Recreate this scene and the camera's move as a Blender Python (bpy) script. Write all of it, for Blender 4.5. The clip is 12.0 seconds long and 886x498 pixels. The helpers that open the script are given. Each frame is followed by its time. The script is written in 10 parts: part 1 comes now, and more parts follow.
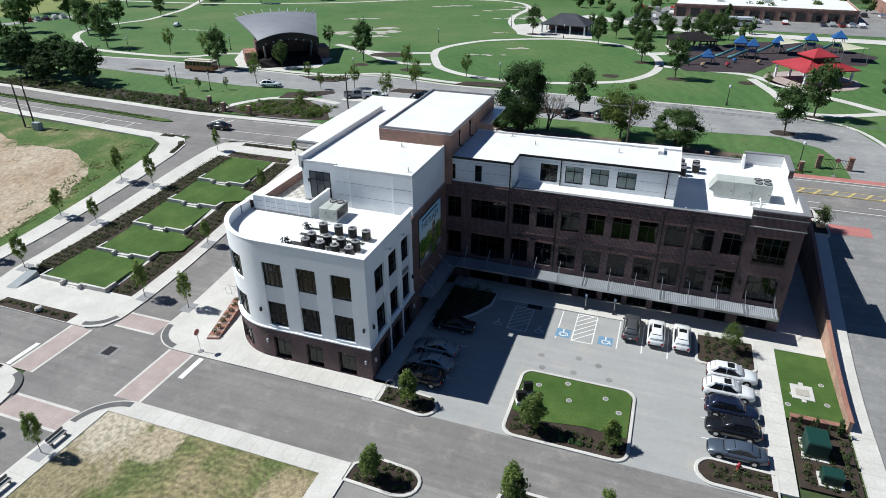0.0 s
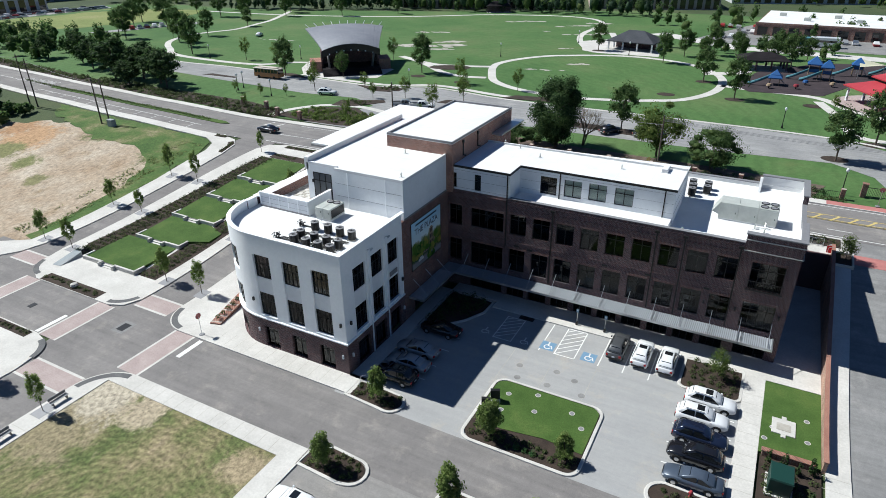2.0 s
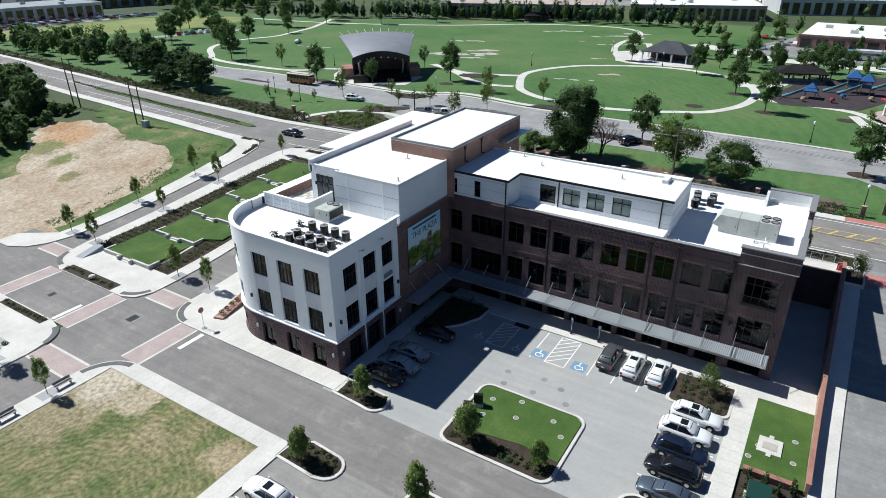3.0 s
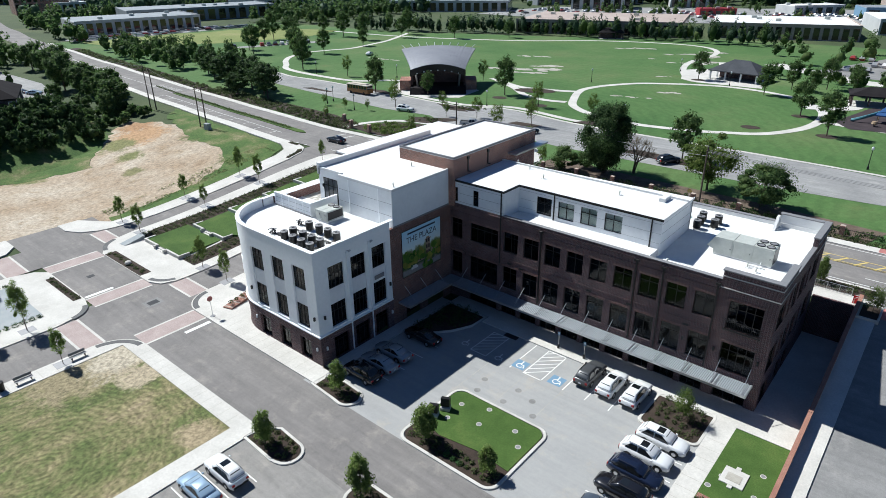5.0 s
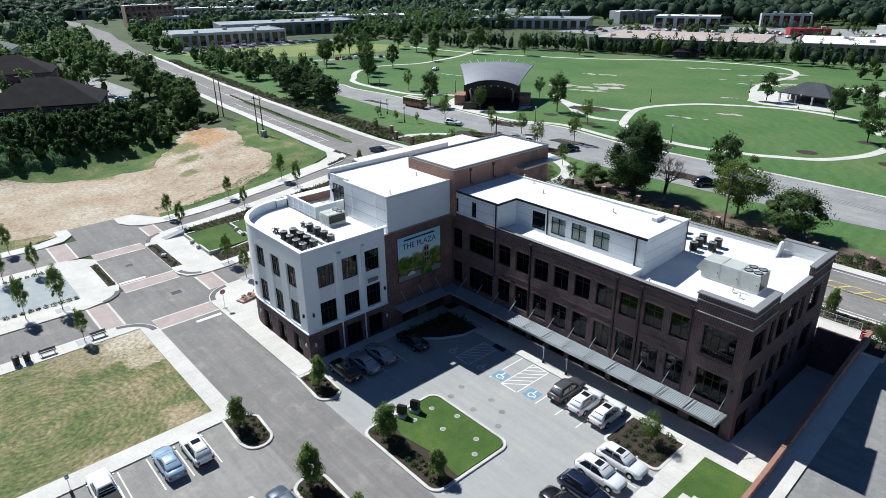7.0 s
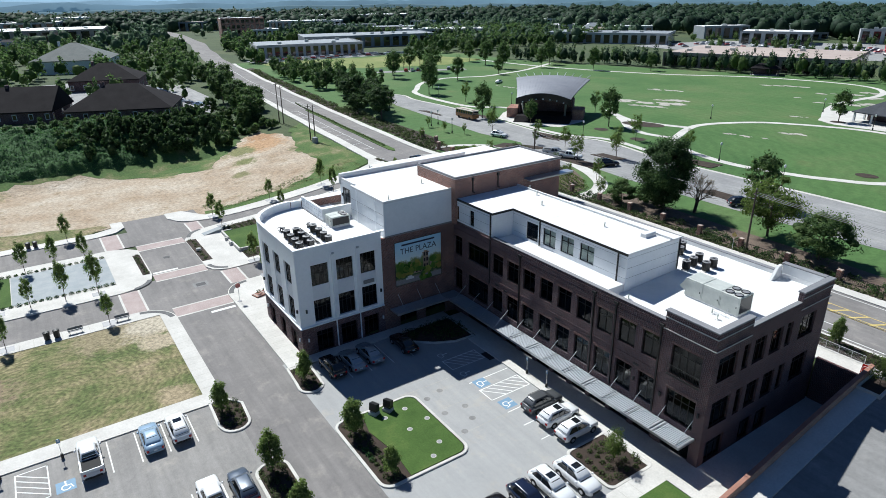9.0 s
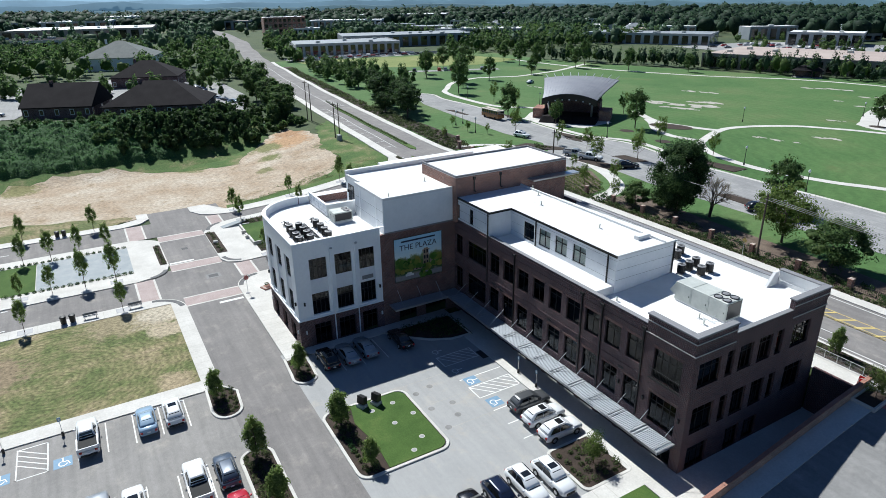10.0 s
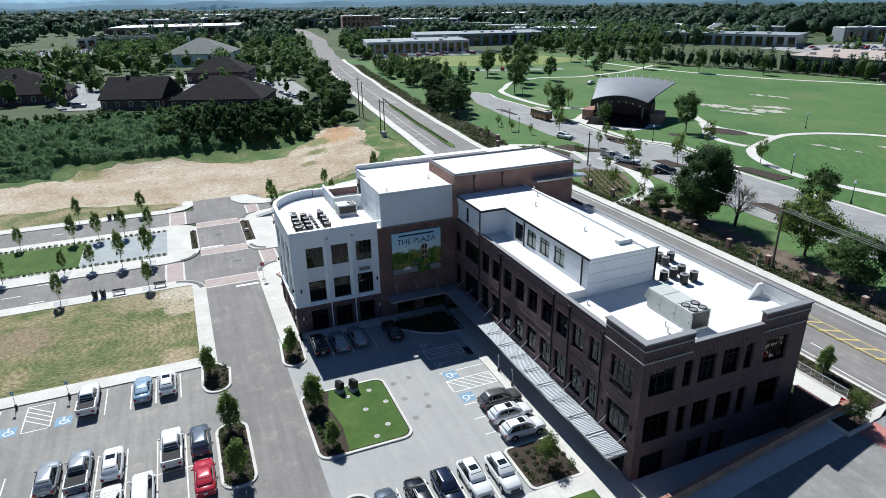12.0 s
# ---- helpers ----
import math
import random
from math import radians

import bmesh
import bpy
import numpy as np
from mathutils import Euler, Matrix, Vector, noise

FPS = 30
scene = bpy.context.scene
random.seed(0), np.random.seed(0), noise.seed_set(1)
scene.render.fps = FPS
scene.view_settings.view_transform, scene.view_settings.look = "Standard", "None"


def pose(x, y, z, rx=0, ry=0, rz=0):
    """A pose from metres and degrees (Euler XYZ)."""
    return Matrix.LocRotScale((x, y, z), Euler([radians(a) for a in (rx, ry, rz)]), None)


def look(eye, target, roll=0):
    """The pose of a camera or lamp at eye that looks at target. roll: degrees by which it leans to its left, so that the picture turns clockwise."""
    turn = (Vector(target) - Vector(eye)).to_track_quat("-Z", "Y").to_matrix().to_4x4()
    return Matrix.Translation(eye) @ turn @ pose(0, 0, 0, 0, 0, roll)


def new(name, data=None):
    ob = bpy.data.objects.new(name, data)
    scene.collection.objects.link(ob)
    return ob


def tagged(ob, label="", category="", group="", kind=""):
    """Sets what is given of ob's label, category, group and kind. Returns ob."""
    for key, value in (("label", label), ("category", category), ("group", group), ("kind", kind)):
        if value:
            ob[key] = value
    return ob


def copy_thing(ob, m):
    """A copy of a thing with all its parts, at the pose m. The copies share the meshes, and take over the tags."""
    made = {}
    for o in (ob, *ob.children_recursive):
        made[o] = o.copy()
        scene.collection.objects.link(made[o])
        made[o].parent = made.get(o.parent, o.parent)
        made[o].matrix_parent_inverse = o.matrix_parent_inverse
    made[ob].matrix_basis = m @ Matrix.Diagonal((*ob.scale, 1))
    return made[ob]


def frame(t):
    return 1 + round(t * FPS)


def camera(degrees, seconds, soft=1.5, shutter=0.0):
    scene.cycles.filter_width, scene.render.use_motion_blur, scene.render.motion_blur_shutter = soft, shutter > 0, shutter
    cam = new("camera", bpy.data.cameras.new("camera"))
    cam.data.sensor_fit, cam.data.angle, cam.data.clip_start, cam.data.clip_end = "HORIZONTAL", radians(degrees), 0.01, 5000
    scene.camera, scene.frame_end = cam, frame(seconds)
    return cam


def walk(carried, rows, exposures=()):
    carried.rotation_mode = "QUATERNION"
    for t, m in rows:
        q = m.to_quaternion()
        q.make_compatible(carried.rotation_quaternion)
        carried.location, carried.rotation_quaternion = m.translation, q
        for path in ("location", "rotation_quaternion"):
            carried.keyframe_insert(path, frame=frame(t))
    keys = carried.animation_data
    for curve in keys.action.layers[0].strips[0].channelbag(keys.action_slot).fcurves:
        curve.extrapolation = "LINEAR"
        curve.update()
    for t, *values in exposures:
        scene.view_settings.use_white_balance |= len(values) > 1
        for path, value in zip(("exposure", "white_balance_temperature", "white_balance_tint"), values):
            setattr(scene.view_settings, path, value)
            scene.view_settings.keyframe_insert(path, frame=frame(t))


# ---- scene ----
cam = camera(70.5, 12.0, soft=0.85)
PATH = [
    (0, (0.353, -0.412, 41.864), (-0.244, 1.243, 40.914), -0.4),
    (0.5, (2.88, 0.007, 41.867), (2.223, 1.641, 40.92), -0.4),
    (1, (5.45, 0.588, 41.829), (4.73, 2.202, 40.892), -0.5),
    (1.5, (7.96, 1.226, 41.802), (7.18, 2.819, 40.878), -0.5),
    (2, (10.464, 1.983, 41.771), (9.622, 3.551, 40.861), -0.6),
    (2.5, (12.948, 2.813, 41.731), (12.046, 4.356, 40.833), -0.6),
    (3, (15.426, 3.794, 41.702), (14.465, 5.307, 40.816), -0.6),
    (5, (24.871, 8.443, 41.514), (23.691, 9.82, 40.67), -0.7),
    (5.5, (27.123, 9.787, 41.474), (25.893, 11.126, 40.642), -0.7),
    (6, (29.348, 11.21, 41.44), (28.069, 12.51, 40.62), -0.7),
    (6.5, (31.537, 12.676, 41.415), (30.208, 13.934, 40.607), -0.7),
    (7, (33.629, 14.253, 41.382), (32.254, 15.468, 40.585), -0.7),
    (9, (41.323, 21.372, 41.199), (39.782, 22.398, 40.441), -0.8),
    (9.5, (43.009, 23.298, 41.181), (41.434, 24.27, 40.424), -0.8),
    (10, (44.654, 25.344, 41.166), (43.048, 26.264, 40.409), -0.8),
    (10.5, (46.266, 27.45, 41.169), (44.629, 28.316, 40.412), -0.9),
    (11, (47.817, 29.618, 41.213), (46.153, 30.43, 40.456), -0.9),
    (11.5, (49.292, 31.743, 41.24), (47.603, 32.501, 40.483), -0.9),
    (12, (50.684, 33.928, 41.295), (48.972, 34.632, 40.538), -0.9),
]
walk(cam, [(t, look(eye, target, roll)) for t, eye, target, roll in PATH], exposures=[(0.0, 0.36, 5600, 9), (6.0, 0.49, 5550, 9), (12.0, 0.48, 5500, 9)])

# ---- world, sun, exposure ----
SUN_UP = radians(49.6)
world = bpy.data.worlds.new("sky_world")
world.use_nodes = True
scene.world = world
wn = world.node_tree.nodes
sky = wn.new("ShaderNodeTexSky")
sky.sky_type = "NISHITA"
sky.sun_disc = False
sky.sun_elevation = SUN_UP
sky.sun_rotation = radians(270)
sky.air_density, sky.dust_density, sky.ozone_density = 1.0, 0.05, 7.0
wn["Background"].inputs["Strength"].default_value = 0.037
world.node_tree.links.new(sky.outputs[0], wn["Background"].inputs[0])
sun = new("sun", bpy.data.lights.new("sun", "SUN"))
sun.data.energy, sun.data.angle, sun.data.color = 5.0, radians(0.55), (1.0, 0.925, 0.775)
sun.matrix_world = look((-60, 0, 60 * math.tan(SUN_UP)), (0, 2.6, 0))


# ---- materials ----
def node_mat(name):
    m = bpy.data.materials.new(name)
    m.use_nodes = True
    return m, m.node_tree.nodes, m.node_tree.links, m.node_tree.nodes["Principled BSDF"]


def coords(n, l, space):
    if space == "world":
        return n.new("ShaderNodeNewGeometry").outputs["Position"]
    return n.new("ShaderNodeTexCoord").outputs["Object"]


def noise_out(n, l, vec, scale, detail=4.0, rough=0.6):
    t = n.new("ShaderNodeTexNoise")
    t.inputs["Scale"].default_value, t.inputs["Detail"].default_value, t.inputs["Roughness"].default_value = scale, detail, rough
    l.new(vec, t.inputs["Vector"])
    return t.outputs["Fac"]


def ramp(n, l, fac, stops):
    r = n.new("ShaderNodeValToRGB")
    e = r.color_ramp.elements
    while len(e) < len(stops):
        e.new(0.5)
    for k, (p, c) in zip(e, stops):
        k.position, k.color = p, (*c, 1)
    l.new(fac, r.inputs["Fac"])
    return r.outputs["Color"]


def blend(n, l, fac, a, b, mode="MIX"):
    x = n.new("ShaderNodeMix")
    x.data_type, x.blend_type = "RGBA", mode
    for sock, v in ((x.inputs["Factor"], fac), (x.inputs["A"], a), (x.inputs["B"], b)):
        if isinstance(v, (int, float)):
            sock.default_value = v
        elif isinstance(v, tuple):
            sock.default_value = (*v, 1)
        else:
            l.new(v, sock)
    return x.outputs["Result"]


def bump(n, l, p, height, strength, dist=0.02):
    b = n.new("ShaderNodeBump")
    b.inputs["Strength"].default_value, b.inputs["Distance"].default_value = strength, dist
    l.new(height, b.inputs["Height"])
    l.new(b.outputs["Normal"], p.inputs["Normal"])


def surf(name, a, b, rough=0.8, big=0.25, small=6.0, grain=0.35, relief=0.3, metal=0.0, space="world", spec=0.4, dist=0.02):
    """A surface whose colour goes between a and b in large patches, with fine grain and relief."""
    m, n, l, p = node_mat(name)
    v = coords(n, l, space)
    f1 = noise_out(n, l, v, big, 5.0)
    c = ramp(n, l, f1, [(0.32, a), (0.68, b)])
    f2 = noise_out(n, l, v, small, 6.0, 0.7)
    g = ramp(n, l, f2, [(0.25, (1 - grain,) * 3), (0.75, (1 + grain * 0.6,) * 3)])
    l.new(blend(n, l, 1.0, c, g, "MULTIPLY"), p.inputs["Base Color"])
    p.inputs["Roughness"].default_value, p.inputs["Metallic"].default_value = rough, metal
    p.inputs["Specular IOR Level"].default_value = spec
    if relief:
        bump(n, l, p, f2, relief, dist)
    return m


def plain(name, c, rough=0.5, metal=0.0, coat=0.0, grain=0.06):
    m, n, l, p = node_mat(name)
    v = coords(n, l, "object")
    f = noise_out(n, l, v, 3.0)
    l.new(blend(n, l, 1.0, c, ramp(n, l, f, [(0.3, (1 - grain,) * 3), (0.7, (1 + grain,) * 3)]), "MULTIPLY"), p.inputs["Base Color"])
    p.inputs["Roughness"].default_value, p.inputs["Metallic"].default_value, p.inputs["Coat Weight"].default_value = rough, metal, coat
    return m


def leaf_mat(name, a, b, c, thin=0.42):
    """Leaves that vary from one to the next, with a little light through them."""
    m, n, l, p = node_mat(name)
    r = n.new("ShaderNodeNewGeometry").outputs["Random Per Island"]
    col = ramp(n, l, r, [(0.0, a), (0.5, b), (1.0, c)])
    v = coords(n, l, "object")
    f = noise_out(n, l, v, 0.7, 2.0)
    col = blend(n, l, 1.0, col, ramp(n, l, f, [(0.3, (0.7, 0.72, 0.7)), (0.7, (1.25, 1.2, 1.05))]), "MULTIPLY")
    l.new(col, p.inputs["Base Color"])
    p.inputs["Roughness"].default_value = 0.6
    p.inputs["Specular IOR Level"].default_value = 0.08
    t = n.new("ShaderNodeBsdfTranslucent")
    l.new(blend(n, l, 1.0, col, (1.2, 1.32, 1.15), "MULTIPLY"), t.inputs["Color"])
    x = n.new("ShaderNodeMixShader")
    x.inputs[0].default_value = thin
    l.new(p.outputs[0], x.inputs[1]), l.new(t.outputs[0], x.inputs[2])
    l.new(x.outputs[0], n["Material Output"].inputs["Surface"])
    return m


def brick_mat(name, a, b, mortar, bw=0.21, bh=0.067, rough=0.85):
    """Running-bond brickwork on upright walls along x or y."""
    m, n, l, p = node_mat(name)
    v = n.new("ShaderNodeNewGeometry").outputs["Position"]
    sep, com, add = n.new("ShaderNodeSeparateXYZ"), n.new("ShaderNodeCombineXYZ"), n.new("ShaderNodeMath")
    l.new(v, sep.inputs[0]), l.new(sep.outputs["X"], add.inputs[0]), l.new(sep.outputs["Y"], add.inputs[1])
    l.new(add.outputs[0], com.inputs["X"]), l.new(sep.outputs["Z"], com.inputs["Y"])
    t = n.new("ShaderNodeTexBrick")
    t.inputs["Scale"].default_value, t.inputs["Brick Width"].default_value, t.inputs["Row Height"].default_value = 1.0, bw, bh
    t.inputs["Mortar Size"].default_value, t.inputs["Mortar Smooth"].default_value = 0.014, 0.3
    t.inputs["Color1"].default_value, t.inputs["Color2"].default_value, t.inputs["Mortar"].default_value = (*a, 1), (*b, 1), (*mortar, 1)
    l.new(com.outputs[0], t.inputs["Vector"])
    f = noise_out(n, l, v, 0.5, 5.0)
    c = blend(n, l, 1.0, t.outputs["Color"], ramp(n, l, f, [(0.3, (0.72, 0.72, 0.74)), (0.7, (1.25, 1.2, 1.15))]), "MULTIPLY")
    f3 = noise_out(n, l, com.outputs[0], 9.0, 2.0)
    c = blend(n, l, 1.0, c, ramp(n, l, f3, [(0.3, (0.7, 0.7, 0.7)), (0.7, (1.3, 1.3, 1.3))]), "MULTIPLY")
    l.new(c, p.inputs["Base Color"])
    p.inputs["Roughness"].default_value = rough
    inv = n.new("ShaderNodeMath")
    inv.operation = "SUBTRACT"
    inv.inputs[0].default_value = 1.0
    l.new(t.outputs["Fac"], inv.inputs[1])
    bump(n, l, p, inv.outputs[0], 0.6, 0.01)
    return m


def glass_mat(name, tint, rough=0.03):
    m, n, l, p = node_mat(name)
    p.inputs["Base Color"].default_value = (*tint, 1)
    p.inputs["Roughness"].default_value = rough
    p.inputs["Transmission Weight"].default_value = 1.0
    p.inputs["IOR"].default_value = 1.4
    return m


def asphalt_mat(name, a, b, stain, cracks=0.22, rough=1.0):
    """Worn paving: large mottling, streaks, warm stains, grit and fine cracks."""
    m, n, l, p = node_mat(name)
    v = coords(n, l, "world")
    c = ramp(n, l, noise_out(n, l, v, 0.13, 7.0, 0.68), [(0.3, a), (0.7, b)])
    k = ramp(n, l, noise_out(n, l, v, 0.33, 6.0, 0.72), [(0.54, (0, 0, 0)), (0.74, (0.8,) * 3)])
    c = blend(n, l, k, c, stain)
    mp = n.new("ShaderNodeMapping")
    mp.inputs["Scale"].default_value = (0.12, 1.6, 1.0)
    l.new(v, mp.inputs["Vector"])
    f = noise_out(n, l, mp.outputs[0], 0.8, 4.0)
    c = blend(n, l, 1.0, c, ramp(n, l, f, [(0.3, (1 - 0.14 * rough,) * 3), (0.7, (1 + 0.1 * rough,) * 3)]), "MULTIPLY")
    f2 = noise_out(n, l, v, 2.2, 6.0, 0.75)
    c = blend(n, l, 1.0, c, ramp(n, l, f2, [(0.28, (1 - 0.12 * rough,) * 3), (0.72, (1 + 0.1 * rough,) * 3)]), "MULTIPLY")
    f3 = noise_out(n, l, v, 11.0, 4.0, 0.7)
    c = blend(n, l, 1.0, c, ramp(n, l, f3, [(0.3, (1 - 0.12 * rough,) * 3), (0.7, (1 + 0.1 * rough,) * 3)]), "MULTIPLY")
    # dark drips and cracks
    d = ramp(n, l, noise_out(n, l, v, 0.9, 5.0, 0.6), [(0.68, (0, 0, 0)), (0.8, (0.3,) * 3)])
    c = blend(n, l, d, c, tuple(x * 0.55 for x in a))
    wob = n.new("ShaderNodeVectorMath")
    wob.operation = "ADD"
    nz = n.new("ShaderNodeTexNoise")
    nz.inputs["Scale"].default_value = 0.8
    l.new(v, nz.inputs["Vector"])
    l.new(v, wob.inputs[0]), l.new(nz.outputs["Color"], wob.inputs[1])
    vo = n.new("ShaderNodeTexVoronoi")
    vo.feature = "DISTANCE_TO_EDGE"
    vo.inputs["Scale"].default_value = 0.17
    l.new(wob.outputs[0], vo.inputs["Vector"])
    e = ramp(n, l, vo.outputs["Distance"], [(0.0, (0.55 * cracks,) * 3), (0.009, (0, 0, 0))])
    c = blend(n, l, e, c, tuple(x * 0.5 for x in a))
    l.new(c, p.inputs["Base Color"])
    p.inputs["Roughness"].default_value = 0.88
    p.inputs["Specular IOR Level"].default_value = 0.35
    bump(n, l, p, f3, 0.25, 0.02)
    return m


def ground_mat():
    """Rough grass and scrub over the whole sheet of ground."""
    m, n, l, p = node_mat("ground_grass")
    v = coords(n, l, "world")
    c = ramp(n, l, noise_out(n, l, v, 0.03, 6.0), [(0.3, (0.03, 0.05, 0.015)), (0.5, (0.045, 0.07, 0.02)), (0.7, (0.08, 0.095, 0.035))])
    f = noise_out(n, l, v, 2.5, 6.0, 0.75)
    c = blend(n, l, 1.0, c, ramp(n, l, f, [(0.25, (0.6,) * 3), (0.75, (1.3,) * 3)]), "MULTIPLY")
    l.new(c, p.inputs["Base Color"])
    p.inputs["Roughness"].default_value = 0.95
    bump(n, l, p, f, 0.6, 0.1)
    return m


def patch_mat(name, stops, big, small, grain=0.35, extra=None, stretch=(1, 1, 1), spots=(), rings=()):
    """Ground that shows several colours in patches: stops for a ramp over large noise."""
    m, n, l, p = node_mat(name)
    v = coords(n, l, "world")
    mp = n.new("ShaderNodeMapping")
    mp.inputs["Scale"].default_value = stretch
    l.new(v, mp.inputs["Vector"])
    v = mp.outputs[0]
    c = ramp(n, l, noise_out(n, l, v, big, 7.0, 0.65), stops)
    if extra:
        f = noise_out(n, l, v, extra[0], 6.0, 0.7)
        k = ramp(n, l, f, [(extra[1], (0, 0, 0)), (extra[1] + 0.08, (1, 1, 1))])
        c = blend(n, l, k, c, extra[2])
    # faint mowing arcs round a point
    for x, y, gap, deep in rings:
        mr = n.new("ShaderNodeMapping")
        mr.inputs["Location"].default_value = (-x, -y, 0)
        l.new(coords(n, l, "world"), mr.inputs["Vector"])
        wv = n.new("ShaderNodeTexWave")
        wv.wave_type, wv.rings_direction = "RINGS", "Z"
        wv.inputs["Scale"].default_value, wv.inputs["Distortion"].default_value = 0.314 / gap, 9.0
        wv.inputs["Detail"].default_value, wv.inputs["Detail Scale"].default_value = 3.0, 1.2
        l.new(mr.outputs[0], wv.inputs["Vector"])
        c = blend(n, l, 1.0, c, ramp(n, l, wv.outputs["Fac"], [(0.2, (1 - deep,) * 3), (0.8, (1 + deep,) * 3)]), "MULTIPLY")
    # worn places with ragged rims: (x, y, reach, colour)
    for x, y, r, col in spots:
        d = n.new("ShaderNodeVectorMath")
        d.operation = "DISTANCE"
        flat = n.new("ShaderNodeVectorMath")
        flat.operation = "MULTIPLY"
        flat.inputs[1].default_value = (1, 1, 0)
        l.new(coords(n, l, "world"), flat.inputs[0])
        l.new(flat.outputs[0], d.inputs[0])
        d.inputs[1].default_value = (x, y, 0)
        w = n.new("ShaderNodeMath")
        w.operation = "MULTIPLY_ADD"
        w.inputs[1].default_value = 2.2 * r
        l.new(noise_out(n, l, v, 0.55, 8.0, 0.75), w.inputs[0]), l.new(d.outputs["Value"], w.inputs[2])
        q = n.new("ShaderNodeMapRange")
        q.inputs["From Min"].default_value, q.inputs["From Max"].default_value = 1.95 * r, 1.6 * r
        l.new(w.outputs[0], q.inputs["Value"])
        c = blend(n, l, q.outputs[0], c, col)
    f = noise_out(n, l, v, small, 6.0, 0.75)
    c = blend(n, l, 1.0, c, ramp(n, l, f, [(0.25, (1 - grain,) * 3), (0.75, (1 + grain * 0.7,) * 3)]), "MULTIPLY")
    l.new(c, p.inputs["Base Color"])
    p.inputs["Roughness"].default_value = 0.92
    p.inputs["Specular IOR Level"].default_value = 0.25
    bump(n, l, p, f, 0.5, 0.06)
    return m


M = {}
M["ground"] = ground_mat()
M["asphalt"] = asphalt_mat("asphalt", (0.16, 0.151, 0.148), (0.235, 0.221, 0.212), (0.31, 0.287, 0.26))
M["asphalt_lot"] = asphalt_mat("car_park_asphalt", (0.205, 0.197, 0.19), (0.29, 0.277, 0.263), (0.36, 0.335, 0.3))
M["asphalt_new"] = asphalt_mat("street_asphalt", (0.18, 0.178, 0.177), (0.26, 0.256, 0.252), (0.31, 0.3, 0.288))
M["asphalt_pale"] = asphalt_mat("worn_asphalt", (0.22, 0.22, 0.222), (0.32, 0.318, 0.315), (0.38, 0.37, 0.35))
M["lot"] = asphalt_mat("lot_concrete", (0.305, 0.307, 0.307), (0.355, 0.353, 0.348), (0.42, 0.38, 0.325), 0.0, 0.5)
M["concrete"] = surf("pale_concrete", (0.49, 0.472, 0.44), (0.6, 0.58, 0.545), 0.85, 0.3, 5.0, 0.16, 0.15)
M["concrete_old"] = surf("weathered_concrete", (0.34, 0.32, 0.28), (0.46, 0.435, 0.385), 0.9, 0.3, 4.0, 0.2, 0.2)
M["kerb"] = surf("kerb_concrete", (0.47, 0.455, 0.425), (0.6, 0.58, 0.545), 0.8, 0.5, 6.0, 0.12, 0.1)
M["lawn"] = patch_mat("lawn_grass", [(0.3, (0.042, 0.085, 0.016)), (0.55, (0.066, 0.118, 0.025)), (0.75, (0.1, 0.145, 0.036))], 0.3, 7.0, 0.35)
M["park"] = patch_mat("park_grass", [(0.3, (0.052, 0.116, 0.033)), (0.5, (0.078, 0.148, 0.045)), (0.72, (0.125, 0.168, 0.066))], 0.03, 1.6, 0.3, (0.06, 0.62, (0.105, 0.145, 0.05)), (1, 1, 1), (), [(-80, 120, 3.0, 0.05)])
M["field"] = patch_mat("dry_field_grass", [(0.3, (0.075, 0.108, 0.033)), (0.44, (0.13, 0.15, 0.056)), (0.54, (0.21, 0.193, 0.095)), (0.64, (0.3, 0.245, 0.15)), (0.77, (0.43, 0.37, 0.275))], 0.2, 2.6, 0.8, (0.9, 0.66, (0.26, 0.23, 0.15)), (1, 0.8, 1), [(-44, 25, 7, (0.27, 0.23, 0.14)), (-43, 30, 5.5, (0.45, 0.4, 0.31)), (-38, 30, 3.5, (0.4, 0.34, 0.24)), (-36, 10, 6, (0.24, 0.19, 0.12)), (-24, 29, 3, (0.33, 0.27, 0.17))], [(-31, 17, 0.75, 0.13)])
M["dirt"] = patch_mat("bare_clay", [(0.28, (0.3, 0.215, 0.135)), (0.42, (0.385, 0.305, 0.22)), (0.56, (0.445, 0.375, 0.29)), (0.72, (0.52, 0.46, 0.38))], 0.11, 1.6, 0.6, (0.3, 0.58, (0.31, 0.24, 0.155)), (1, 0.85, 1), [(-127, 74, 9, (0.42, 0.27, 0.15)), (-135, 77, 6, (0.36, 0.22, 0.12)), (-116, 66, 4, (0.17, 0.18, 0.07)), (-126, 68, 6, (0.19, 0.19, 0.08)), (-106, 62, 3, (0.2, 0.19, 0.09)), (-124, 10, 6, (0.2, 0.19, 0.08)), (-90, 78, 7, (0.12, 0.14, 0.05)), (-112, 84, 8, (0.12, 0.14, 0.05)), (-123, 48, 5, (0.17, 0.18, 0.07))])
M["weeds"] = patch_mat("weedy_grass", [(0.3, (0.045, 0.095, 0.022)), (0.5, (0.08, 0.135, 0.034)), (0.6, (0.14, 0.16, 0.06)), (0.74, (0.31, 0.26, 0.165))], 0.16, 2.5, 0.55, (0.5, 0.67, (0.3, 0.24, 0.15)))
M["green_roof"] = surf("grey_green_shingles", (0.1, 0.115, 0.11), (0.14, 0.155, 0.15), 0.85, 0.3, 3.0, 0.2, 0.2)
M["mulch"] = surf("bark_mulch", (0.03, 0.021, 0.016), (0.06, 0.042, 0.031), 0.95, 0.8, 14.0, 0.5, 0.8)
